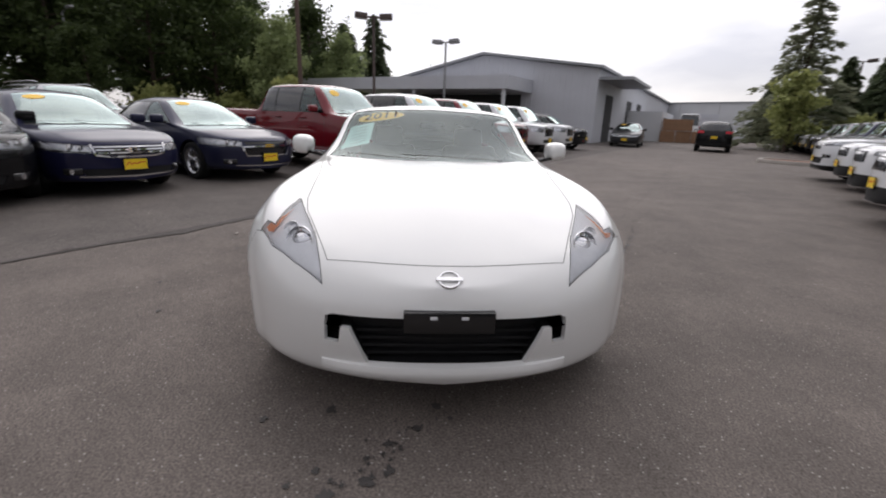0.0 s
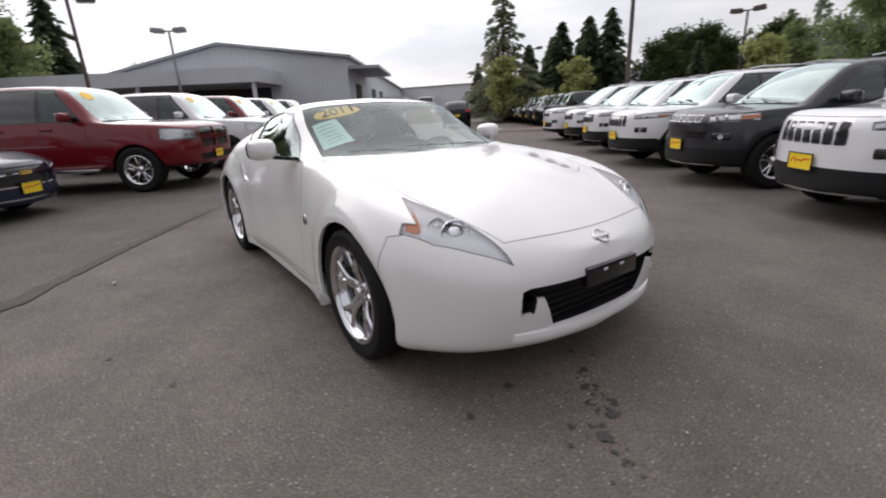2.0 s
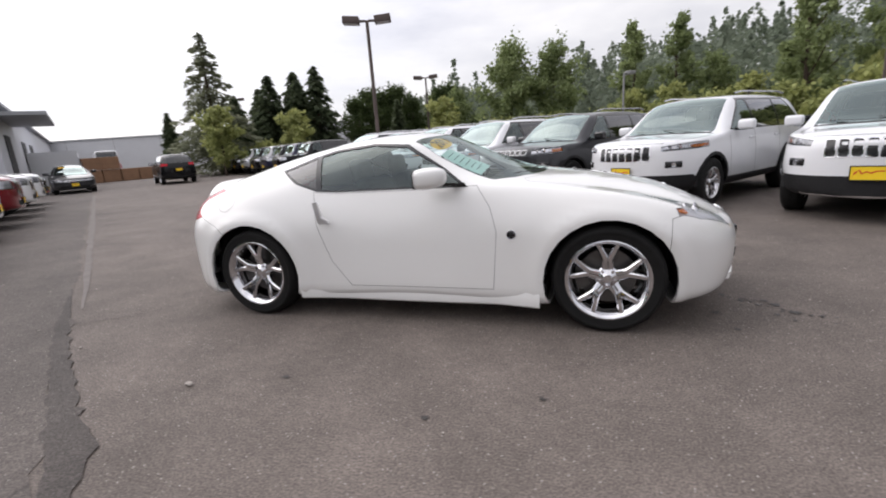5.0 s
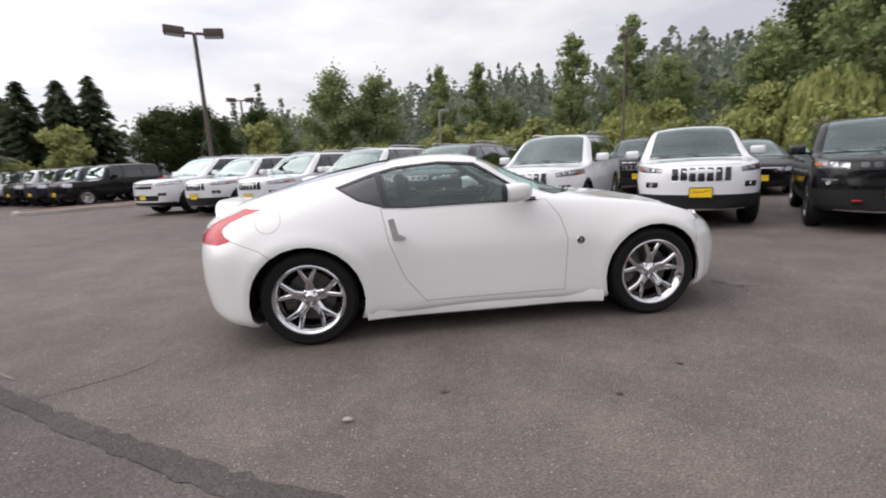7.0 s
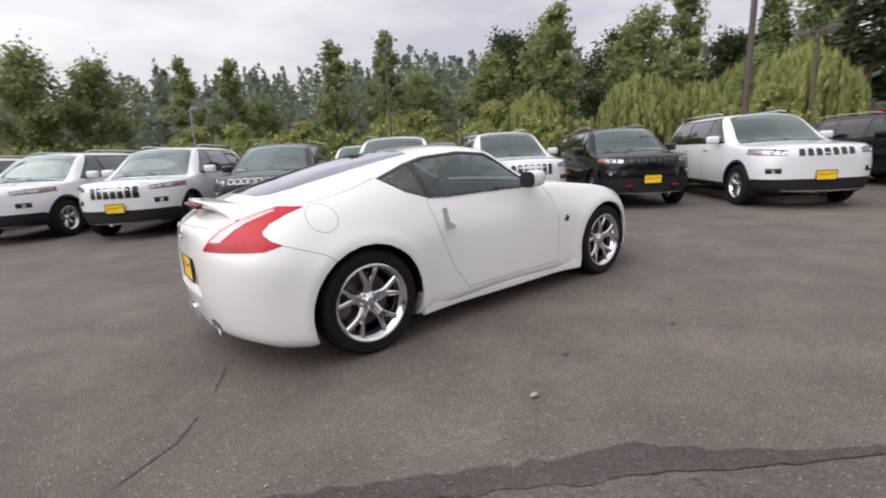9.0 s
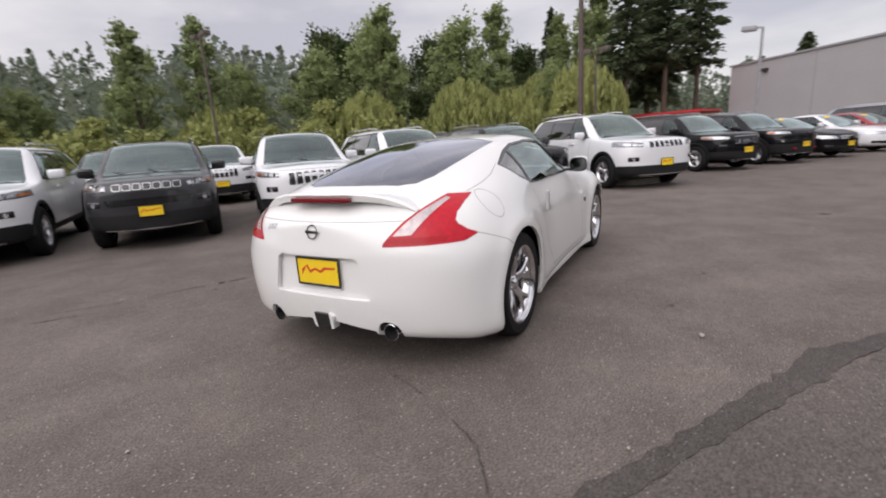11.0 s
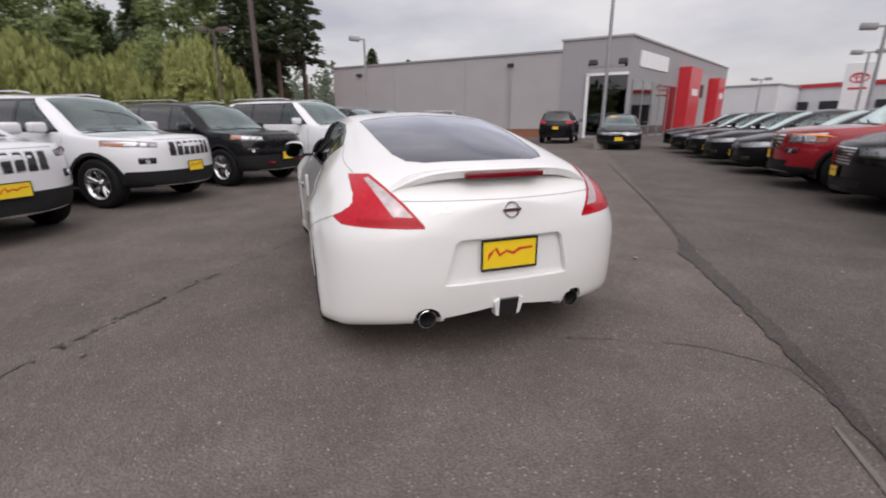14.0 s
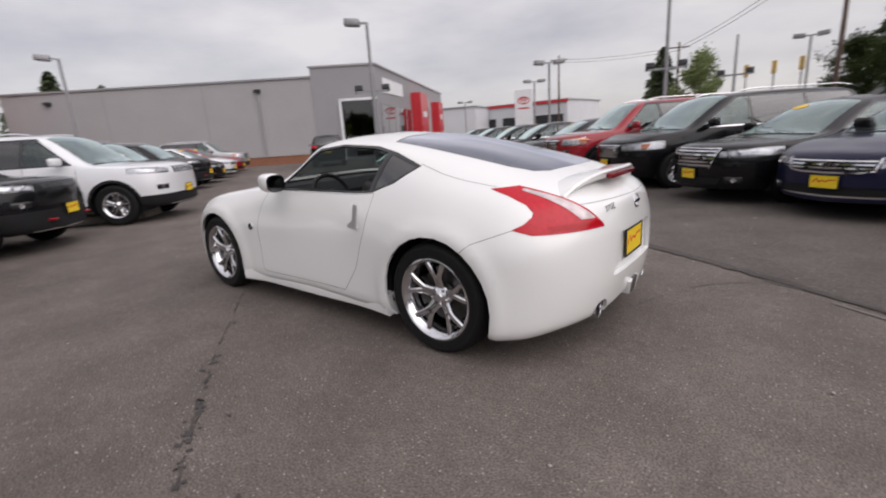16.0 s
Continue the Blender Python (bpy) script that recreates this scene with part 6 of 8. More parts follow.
LEFT = "used cars in a row"
vehicle("sedan", "navy blue sedan with chrome grille and yellow plate", M_NAVY, ACCORD, "car", LEFT, parked((-3.12, -4.08), FACE_L, 4.86))
vehicle("sedan", "slate blue sedan with split grille and yellow plate", M_SLATE, MALIBU, "car", LEFT, parked((-5.05, -2.78), FACE_L, 4.86))
vehicle("sedan", "black sedan with chrome barred grille", M_BLACK, SONATA, "car", LEFT, parked((-1.52, -5.18), FACE_L - 11, 4.86))
vehicle("minivan", "black minivan with chrome grille", M_BLACK, MINIVAN, "car", LEFT, parked((0.28, -6.62), FACE_L - 11, 5.15))
vehicle("suv", "bright red crossover with yellow sticker", M_RED, CROSSOVER, "car", LEFT, parked((2.10, -7.80), FACE_L - 11, 4.95))
r_ = vehicle("pickup", "deep red crew-cab pickup truck", M_MAROON, RAM, "truck", LEFT, parked((-6.70, -0.10), FACE_L, 5.85), M_CHROME)
for sd in (-1, 1):
    part("running_board", boxes(((-0.95, sd * 0.99 - 0.07, 0.40), (1.30, sd * 0.99 + 0.07, 0.46), 0.02, 2)), M_CHROME, r_, "chrome running board")
f_ = vehicle("pickup", "white crew-cab pickup truck with black wheels", M_WHITE, PICKUP, "truck", LEFT, parked((-9.4, 1.9), FACE_L, 5.85), M_PLASTIC)

# further vehicles, seen only from afar
FAR_W, FAR_S = dict(WRANGLER, far=True), dict(SEDAN, far=True, nx=60)
w_ = vehicle("off_roader", "black boxy off-road SUV with seven-slot grille", M_BLACK, FAR_W, "car", "off-roaders in a row", parked((-15.0, 17.4), FACE_J, 4.4))
for k in (2, 4, 7):
    copy_thing(w_, parked((-15.0 - 1.95 * k, 17.4 + 1.40 * k), FACE_J, 4.4))
w2_ = vehicle("off_roader", "silver boxy off-road SUV", M_SILVER, FAR_W, "car", "off-roaders in a row", parked((-15.0 - 1.95 * 3, 17.4 + 1.4 * 3), FACE_J, 4.4))
copy_thing(w2_, parked((-15.0 - 1.95 * 5, 17.4 + 1.4 * 5), FACE_J, 4.4))
w3_ = vehicle("off_roader", "slate blue boxy off-road SUV", M_SLATE, FAR_W, "car", "off-roaders in a row", parked((-15.0 - 1.95, 17.4 + 1.4), FACE_J, 4.4))
copy_thing(w3_, parked((-15.0 - 1.95 * 6, 17.4 + 1.4 * 6), FACE_J, 4.4))
vehicle("van", "tall white delivery van seen from behind", M_WHITE, dict(VAN, far=True), "van", "", pose(-42.0, 28.0, 0, 0, 0, 147))
bs = vehicle("suv", "black compact SUV standing in the aisle", M_BLACK, dict(CHEROKEE, far=True), "car", "", pose(-22.5, 17.6, 0, 0, 0, 146))
copy_thing(bs, pose(18.4, -13.9, 0, 0, 0, -40))
copy_thing(bs, parked((11.2, -3.1), FACE_J - 8, 4.62))
copy_thing(r_, parked((-11.5, 3.5), FACE_L, 5.85))
for k in (1, 2):
    copy_thing(f_, parked((-11.5 - 2.25 * k, 3.5 + 1.6 * k), FACE_L, 5.85))
copy_thing(k_, parked((-18.6, 8.4), FACE_L, 4.4))
bk = vehicle("sedan", "black sedan in a row of used cars", M_BLACK, FAR_S, "car", LEFT, parked((4.0, -9.15), FACE_L - 11, 4.86))
for x, y, d in ((5.9, -10.45, -11), (7.7, -11.7, -11), (9.4, -12.8, -8), (11.6, -14.6, -10)):
    copy_thing(bk, parked((x, y), FACE_L + d, 4.86))
copy_thing(bk, parked((15.4, -6.2), FACE_J - 8, 4.86))
copy_thing(bk, parked((11.2, -11.9), 140, 4.86))
copy_thing(k_, parked((13.3, -4.7), FACE_J - 8, 4.4))
ws_ = vehicle("sedan", "white sedan in a row of used cars", M_WHITE, FAR_S, "car", LEFT, parked((17.7, -7.9), FACE_J - 8, 4.86))
rs_ = vehicle("sedan", "bright red sedan in a row of used cars", M_RED, FAR_S, "car", LEFT, parked((19.9, -9.5), FACE_J - 8, 4.86))
sv_ = vehicle("suv", "silver SUV in a row of used cars", M_SILVER, dict(CROSSOVER, far=True), "car", LEFT, parked((22.4, -11.2), FACE_J - 8, 4.95))
gs_ = vehicle("sedan", "grey sedan parked side-on by the warehouse", M_GREY, FAR_S, "car", "", pose(-25.5, 13.8, 0, 0, 0, -30))
# second row, nose to nose behind the crossovers
BACK = Vector((0.566, 0.824, 0)) * 5.6
for k, (src, x, y) in enumerate(((bs, 2.9, 3.0), (j, 0.7, 4.6), (bs, -1.4, 6.0), (bk, -3.6, 7.6), (ws_, -5.7, 9.2), (bk, 5.3, 1.6), (bs, 7.8, -0.2))):
    copy_thing(src, parked((x + BACK.x, y + BACK.y), FACE_J + 2, 4.6))
copy_thing(gs_, parked((-6.3, -8.8), FACE_L, 4.86))
copy_thing(sv_, parked((-8.1, -7.3), FACE_L, 4.95))
copy_thing(bk, parked((-4.5, -10.1), FACE_L, 4.86))
# cars under the far trees
for k in range(5):
    copy_thing((ws_, gs_, ws_, bk, sv_)[k], pose(-33 - 2.4 * k * 0.6, -22 + 2.5 * k, 0.0, 0, 0, 35))

# ---------------- trees ----------------


def leaf_shader(name, color, dark):
    m = bpy.data.materials.new(name)
    m.use_nodes = True
    nt = m.node_tree
    b = nt.nodes["Principled BSDF"]
    geo = nt.nodes.new("ShaderNodeNewGeometry")
    oi = nt.nodes.new("ShaderNodeObjectInfo")
    co = nt.nodes.new("ShaderNodeTexCoord")
    nz = nt.nodes.new("ShaderNodeTexNoise")
    nz.inputs["Scale"].default_value = 0.7
    nt.links.new(co.outputs["Object"], nz.inputs["Vector"])
    ramp = nt.nodes.new("ShaderNodeMixRGB")
    ramp.inputs[1].default_value, ramp.inputs[2].default_value = (*dark, 1), (*color, 1)
    add = nt.nodes.new("ShaderNodeMath")
    add.operation = "ADD"
    half = nt.nodes.new("ShaderNodeMath")
    half.operation = "MULTIPLY_ADD"
    half.inputs[1].default_value, half.inputs[2].default_value = 0.55, -0.18
    third = nt.nodes.new("ShaderNodeMath")
    third.operation = "MULTIPLY_ADD"
    third.inputs[1].default_value = 0.25
    nt.links.new(geo.outputs["Random Per Island"], half.inputs[0])
    nt.links.new(oi.outputs["Random"], third.inputs[0])
    nt.links.new(half.outputs[0], third.inputs[2])
    nt.links.new(nz.outputs["Fac"], add.inputs[0])
    nt.links.new(third.outputs[0], add.inputs[1])
    nt.links.new(add.outputs[0], ramp.inputs[0])
    nt.links.new(ramp.outputs[0], b.inputs["Base Color"])
    b.inputs["Roughness"].default_value = 0.6
    b.inputs["Specular IOR Level"].default_value = 0.25
    tr = nt.nodes.new("ShaderNodeBsdfTranslucent")
    nt.links.new(ramp.outputs[0], tr.inputs[0])
    mix = nt.nodes.new("ShaderNodeMixShader")
    mix.inputs[0].default_value = 0.40
    out = nt.nodes["Material Output"]
    nt.links.new(b.outputs[0], mix.inputs[1])
    nt.links.new(tr.outputs[0], mix.inputs[2])
    nt.links.new(mix.outputs[0], out.inputs[0])
    return m


L_BROAD = leaf_shader("broad_leaves", (0.285, 0.340, 0.150), (0.110, 0.150, 0.065))
L_PALE = leaf_shader("pale_willow_leaves", (0.400, 0.420, 0.160), (0.190, 0.225, 0.080))
L_DARK = leaf_shader("dark_broad_leaves", (0.070, 0.098, 0.032), (0.024, 0.038, 0.014))
L_FIR = leaf_shader("fir_needles", (0.120, 0.150, 0.080), (0.042, 0.062, 0.038))
L_SPRUCE = leaf_shader("pale_spruce_needles", (0.26, 0.275, 0.18), (0.11, 0.13, 0.085))
# paler and greyer: distance haze is painted into these leaves
L_FAR_HAZE = leaf_shader("far_woods", (0.205, 0.240, 0.175), (0.110, 0.145, 0.105))
M_BARK = shader("bark", (0.085, 0.062, 0.048), 0.9, 0, 0, 3, 0.35, 0.6, 0.6, 0.3, 0, 30, (1, 1, 0.2))


def cards(centres, across, along, name, material, parent):
    """Many small leaves: one folded blade at each centre."""
    n = len(centres)
    v = np.empty((n * 4, 3))
    nrm = np.cross(across, along)
    nrm /= np.linalg.norm(nrm, axis=1, keepdims=True) + 1e-9
    size = np.linalg.norm(across, axis=1, keepdims=True)
    v[0::4] = centres - along
    v[1::4] = centres + across + nrm * size * 0.3
    v[2::4] = centres + along
    v[3::4] = centres - across + nrm * size * 0.3
    k = np.arange(n)[:, None] * 4
    tri = np.array([[0, 1, 2], [0, 2, 3]])
    faces = (k[:, :, None] + tri[None]).reshape(-1, 3)
    me = bpy.data.meshes.new(name)
    me.from_pydata(v.tolist(), [], faces.tolist())
    me.materials.append(material)
    me.shade_smooth()
    ob = new(name, me)
    ob.parent = parent
    return ob


def unit(rng, n):
    d = rng.normal(size=(n, 3))
    return d / np.linalg.norm(d, axis=1, keepdims=True)


def trunk_part(tree, h, r, rng, limbs, lean=0.03):
    bm = bmesh.new()
    pts = [Vector((lean * h * math.sin(2.3 * f + rng.random() * 0.2) * f, lean * h * math.cos(3.1 * f) * f * 0.6, h * f)) for f in np.linspace(0, 1, 7)]
    for k, (a, b) in enumerate(zip(pts, pts[1:])):
        tube(bm, a, b, r * (1 - 0.14 * k), r * (1 - 0.14 * (k + 1)) + 0.01, 8, False)
    for a, b, q in limbs:
        a, b = Vector(a), Vector(b)
        mid = a.lerp(b, 0.5) + Vector((0, 0, -0.06 * (b - a).length))
        tube(bm, a, mid, q, q * 0.7, 6, False)
        tube(bm, mid, b, q * 0.7, q * 0.25, 6, False)
    part("trunk", bm, M_BARK, tree)


def broadleaf(label, h, w, seed, leaves, material, category="tree", base=0.22, size=0.17, spread=0.16):
    """Limbs fork from the stem and carry loose sprays of leaves; the outline stays ragged."""
    rng = np.random.default_rng(seed)
    tree = thing("tree", label, category, "trees round the car park")
    nl = 26
    f = base + (0.97 - base) * (np.arange(nl) + rng.random(nl)) / nl
    a = np.arange(nl) * 2.4 + 0.9 * rng.random(nl)
    reach = w * np.sin(np.clip((f - base) / (1 - base), 0, 1) ** 0.62 * math.pi * 0.93 + 0.16) * (0.62 + 0.62 * rng.random(nl))
    rise = h * (0.05 + 0.13 * rng.random(nl)) * (1.15 - 0.5 * f)
    root = np.stack([0 * f, 0 * f, h * f * 0.86], 1)
    tip = np.stack([reach * np.cos(a), reach * np.sin(a), h * f * 0.86 + rise], 1)
    # twigs off each limb
    nt_ = nl * 7
    on = rng.integers(0, nl, nt_)
    u = 0.30 + 0.75 * rng.random(nt_)
    tw0 = root[on] + (tip - root)[on] * u[:, None]
    tw1 = tw0 + unit(rng, nt_) * (w * 0.30 * (0.5 + rng.random(nt_)))[:, None] + np.array([0, 0, 0.03 * h])
    which = rng.integers(0, nt_, leaves)
    t = rng.random(leaves)[:, None]
    p = tw0[which] * (1 - t) + tw1[which] * t + rng.normal(size=(leaves, 3)) * (w * spread * 0.55)
    p[:, 2] = np.maximum(p[:, 2], 0.05)
    s = size * (0.5 + 0.9 * rng.random(leaves))[:, None]
    x = unit(rng, leaves)
    y = np.cross(x, unit(rng, leaves))
    y /= np.linalg.norm(y, axis=1, keepdims=True)
    cards(p, x * s * 0.7, y * s, "crown", material, tree)
    limbs = [(tuple(root[k]), tuple(tip[k]), 0.007 * h * (1.2 - float(f[k]))) for k in range(0, nl, 2)]
    trunk_part(tree, h * 0.9, 0.017 * h, rng, limbs)
    return tree


def willow(label, h, w, seed, leaves, material):
    rng = np.random.default_rng(seed)
    tree = thing("tree", label, "tree", "trees round the car park")
    ns = 210
    a = rng.random(ns) * 6.283
    r = w * np.sqrt(rng.random(ns))
    top = h * (1 - 0.42 * (r / w) ** 2) * (0.9 + 0.1 * rng.random(ns))
    ln = top * (0.45 + 0.45 * rng.random(ns))
    which = rng.integers(0, ns, leaves)
    t = rng.random(leaves)
    p = np.stack([r[which] * np.cos(a[which]) * (1 + 0.10 * t), r[which] * np.sin(a[which]) * (1 + 0.10 * t), top[which] - ln[which] * t], 1)
    p += rng.normal(size=(leaves, 3)) * np.array([0.07, 0.07, 0.1])
    y = np.array([0, 0, -1.0]) + 0.32 * unit(rng, leaves)
    x = np.cross(y, unit(rng, leaves))
    x /= np.linalg.norm(x, axis=1, keepdims=True)
    s = 0.16 * (0.6 + 0.8 * rng.random(leaves))[:, None]
    cards(p, x * s * 0.36, y * s * 1.5, "crown", material, tree)
    limbs = [((0, 0, h * 0.35), (float(0.8 * r[k] * np.cos(a[k])), float(0.8 * r[k] * np.sin(a[k])), float(top[k] * 0.92)), 0.07) for k in range(10)]
    trunk_part(tree, h * 0.6, 0.22, rng, limbs)
    return tree


def conifer(label, h, w, seed, leaves, material, base=0.10, thin=1.0, droop=0.35, size=0.16, power=0.85):
    rng = np.random.default_rng(seed)
    tree = thing("tree", label, "conifer", "trees round the car park")
    nb = int(90 * thin) + 30
    t = base + (1 - base) * (np.arange(nb) + rng.random(nb)) / nb
    a = np.arange(nb) * 2.399 + rng.random(nb)
    ln = w * (1.02 - t) ** power * (0.62 + 0.5 * rng.random(nb)) / (1 - base) ** power
    which = rng.choice(nb, leaves, p=(ln + 0.15) / (ln + 0.15).sum())
    u = rng.random(leaves) ** 0.7
    L = ln[which] * u
    side = (rng.random(leaves) - 0.5) * 0.42 * ln[which] * (0.35 + 0.65 * u)
    ca, sa = np.cos(a[which]), np.sin(a[which])
    p = np.stack([ca * L - sa * side, sa * L + ca * side, h * t[which] - droop * L * u + (rng.random(leaves) - 0.5) * 0.035 * h], 1)
    s = size * (0.6 + 0.8 * rng.random(leaves))[:, None]
    y = np.stack([ca, sa, -droop * np.ones(leaves)], 1) + 0.55 * unit(rng, leaves)
    x = np.cross(y, np.array([0, 0, 1.0]) + 0.8 * unit(rng, leaves))
    x /= np.linalg.norm(x, axis=1, keepdims=True) + 1e-9
    cards(p, x * s * 0.6, y * s * 1.15, "crown", material, tree)
    limbs = [((0, 0, float(h * t[k])), (float(ln[k] * np.cos(a[k]) * 0.9), float(ln[k] * np.sin(a[k]) * 0.9), float(h * t[k] - droop * ln[k] * 0.8)), 0.012 + 0.012 * float(1 - t[k])) for k in range(0, nb, 3)]
    trunk_part(tree, h * 0.98, 0.014 * h + 0.03, rng, limbs, 0.004)
    return tree


def at_ray(eye, way, r, z=0.0, turn=0.0, k=1.0):
    return Matrix.Translation((eye[0] + way[0] * r, eye[1] + way[1] * r, z)) @ Matrix.Rotation(turn, 4, "Z") @ Matrix.Diagonal((k, k, k, 1))


def stand(kindtree, x, y, k=1.0, turn=None, rnd=random.Random(4)):
    """Another tree of that kind."""
    t = copy_thing(kindtree, pose(x, y, 0, 0, 0, rnd.random() * 360 if turn is None else turn))
    t.scale = (k, k, k)
    return t


T_SPRUCE = conifer("tall pale spruce with see-through branches", 10.4, 4.2, 7, 6800, L_SPRUCE, 0.04, 0.75, 0.22, 0.15, 0.92)
T_FIR = conifer("dark narrow fir tree", 10.0, 3.1, 8, 7000, L_FIR, 0.03, 1.4, 0.30, 0.20, 0.62)
T_FIR2 = conifer("tall dark ragged fir tree", 15.0, 3.0, 9, 5000, L_FIR, 0.26, 0.8, 0.35, 0.24)
T_PINE = conifer("tall thin pine with a bare lower trunk", 15.0, 2.3, 10, 2600, L_FIR, 0.40, 0.35, 0.10, 0.24, 0.5)
T_CONE = conifer("dense dark clipped conifer", 6.5, 1.9, 12, 5200, L_FIR, 0.0, 1.6, 0.2, 0.17)
T_BROAD = broadleaf("leafy green broadleaf tree", 9.0, 2.6, 21, 9000, L_BROAD, "tree", 0.16, 0.12)
T_POPLAR = broadleaf("slender green poplar tree", 10.5, 1.7, 22, 7500, L_BROAD, "tree", 0.10, 0.115)
T_DARK = broadleaf("dense dark broadleaf tree", 12.0, 3.8, 23, 9500, L_DARK, "tree", 0.15, 0.15)
T_BUSH = broadleaf("low pale green leafy shrub", 2.6, 1.9, 24, 3200, L_PALE, "shrub", 0.0, 0.13)
T_YOUNG = broadleaf("young yellow-green ornamental tree", 5.0, 1.5, 25, 3600, L_PALE, "tree", 0.12, 0.14)
T_WILLOW = willow("weeping willow with pale green strands", 6.2, 3.0, 26, 11000, L_PALE)
T_SPRUCE.matrix_world = pose(-26.4, 25.6, 0, 0, 0, 20)
T_YOUNG.matrix_world = pose(-23.6, 23.0, 0)
T_CONE.matrix_world = pose(-44, 37.5, 0)
T_FIR.matrix_world = pose(-26.0, 32.3, 0) @ Matrix.Diagonal((0.8, 0.8, 0.8, 1))
T_BROAD.matrix_world = pose(-4.6, 33.5, 0)
T_POPLAR.matrix_world = pose(4.9, 40.2, 0)
T_DARK.matrix_world = pose(-30.5, -24.0, 0)
T_BUSH.matrix_world = pose(-1.0, 30.5, 0)
T_WILLOW.matrix_world = pose(29.0, 14.0, 0)
T_FIR2.matrix_world = pose(42, 2.2, 0)
T_PINE.matrix_world = pose(37.5, 0.6, 0)
for kt, spots in (
    (T_CONE, ((-45, 44, 0.8), (-40, 40, 0.75), (-13.0, 30.5, 0.72))),
    (T_FIR, ((-23.6, 33.0, 0.74), (-27.4, 32.6, 0.66), (-24.8, 34.4, 0.84), (-60, -13, 1.25), (-57, -5, 1.3), (-63, -20, 1.2), (-58, -8, 1.1), (62, -12, 1.05), (80, -22, 1.15), (-66, -10, 1.35), (-28.2, 33.6, 0.72), (-22.4, 34.2, 0.86), (-29.5, 31.8, 0.66), (12, -62, 1.0), (-12, -52, 1.0))),
    (T_FIR2, ((50, 13, 1.0), (-44, -32, 1.05), (-50, -20, 1.1), (-52, -12, 1.05), (-8, -46, 0.85), (-16, -46, 0.95))),
    (T_PINE, ((41.5, -1.6, 1.0), (35.5, 3.2, 0.9), (-46, -26, 1.0))),
    (T_BROAD, ((-1.2, 34.2, 0.95), (-9.5, 36, 0.66), (11.0, 40.0, 0.8), (16.5, 38.0, 0.85), (22.0, 31.0, 1.0), (27, 27, 1.15), (31, 24, 1.45), (35.5, 17.5, 1.4), (-33, -10, 0.95), (-37, -6, 0.9), (-38, -13.5, 1.1), (-62, 2, 0.9), (33.5, 8.5, 0.8), (3.5, -36.0, 0.7))),
    (T_POPLAR, ((8.2, 39.0, 1.0), (14.2, 31.5, 1.05), (17.8, 29.5, 1.12), (28.5, 21.0, 1.25), (-13.5, 41.0, 0.62), (40, 9.5, 1.2), (33, 13, 1.2), (39.5, 6.0, 1.35), (44, 8, 1.3))),
    (T_DARK, ((-27, -27.5, 0.95), (-33.5, -19.5, 1.05), (-36, -16, 1.0), (-24, -31, 1.0), (-39, -24, 1.2), (-40, -9.5, 0.95), (-46, -17, 1.1), (41, 38, 1.35), (35, 30, 1.1), (-30, 36, 0.5), (-16, 38, 0.6), (-20, 40, 0.62), (-19.6, 36.6, 0.52), (-17.2, 37.4, 0.56), (-14.8, 38.4, 0.5), (-12, 41, 0.6), (-16, -41, 0.9), (-10, -40, 0.8), (-23, -38, 0.9), (46, 26, 1.2), (54, 18, 1.1), (-24.5, -25.5, 0.6), (-28.5, -21.0, 0.55), (-33, -34, 1.25), (-28, -38, 1.25), (-38, -30, 1.3), (-34, -27, 1.2), (-44, -23, 1.3), (-7.5, -36, 0.62), (-10.5, -34, 0.7), (-5.0, -39, 0.52))),
    (T_BUSH, ((2.5, 31, 1.0), (6, 32, 1.1), (9, 29.5, 1.2), (12.5, 28.5, 1.2), (16, 27, 1.35), (19, 25, 1.2), (22, 23.5, 1.35), (25, 19.5, 1.3), (27.5, 17, 1.2), (30.5, 11, 1.1), (31, 8, 1.0), (-5, 31, 1.0), (-9, 30, 0.9), (-24, 28, 0.9), (29, 5, 0.9), (-34, -14, 1.0), (-31, -18, 1.1), (-38, 1.5, 1.1), (13, 33.5, 1.2), (20, 29, 1.3), (3.5, 37, 1.2), (-3, 37, 1.1), (9.5, 37, 1.2), (16, 34, 1.3))),
    (T_YOUNG, ((-20.6, 27.8, 0.95), (-9.8, 32.4, 1.0), (4.8, 36.5, 0.9), (11.5, 32.5, 0.9), (19.5, 27.0, 1.0), (24.5, 24.0, 1.1), (30.0, 6.5, 0.9), (-27.5, -8.0, 0.75), (7.2, 34, 0.9))),
    (T_WILLOW, ((31.0, 11.0, 0.85), (33.5, 6.2, 1.12), (33.5, 14.5, 1.0), (17.5, 28.5, 0.8), (26.5, 21.5, 0.95), (36.0, 9.8, 1.1))),
):
    for x, y, k in spots:
        stand(kt, x, y, k)


# wooded hill behind the lot, and its far trees
def ridge(x, y):
    """Height of the land: level by the lot, rising to a wooded ridge."""
    n = 0.56 * x + 0.83 * y
    along = 0.83 * x - 0.56 * y
    f = min(max((n - 58) / 110, 0), 1)
    return (f * f * (3 - 2 * f)) * (15 + 13 * min(max((along + 90) / 130, 0), 1)) * (0.85 + 0.3 * noise.noise(Vector((x * 0.012, y * 0.012, 0))))


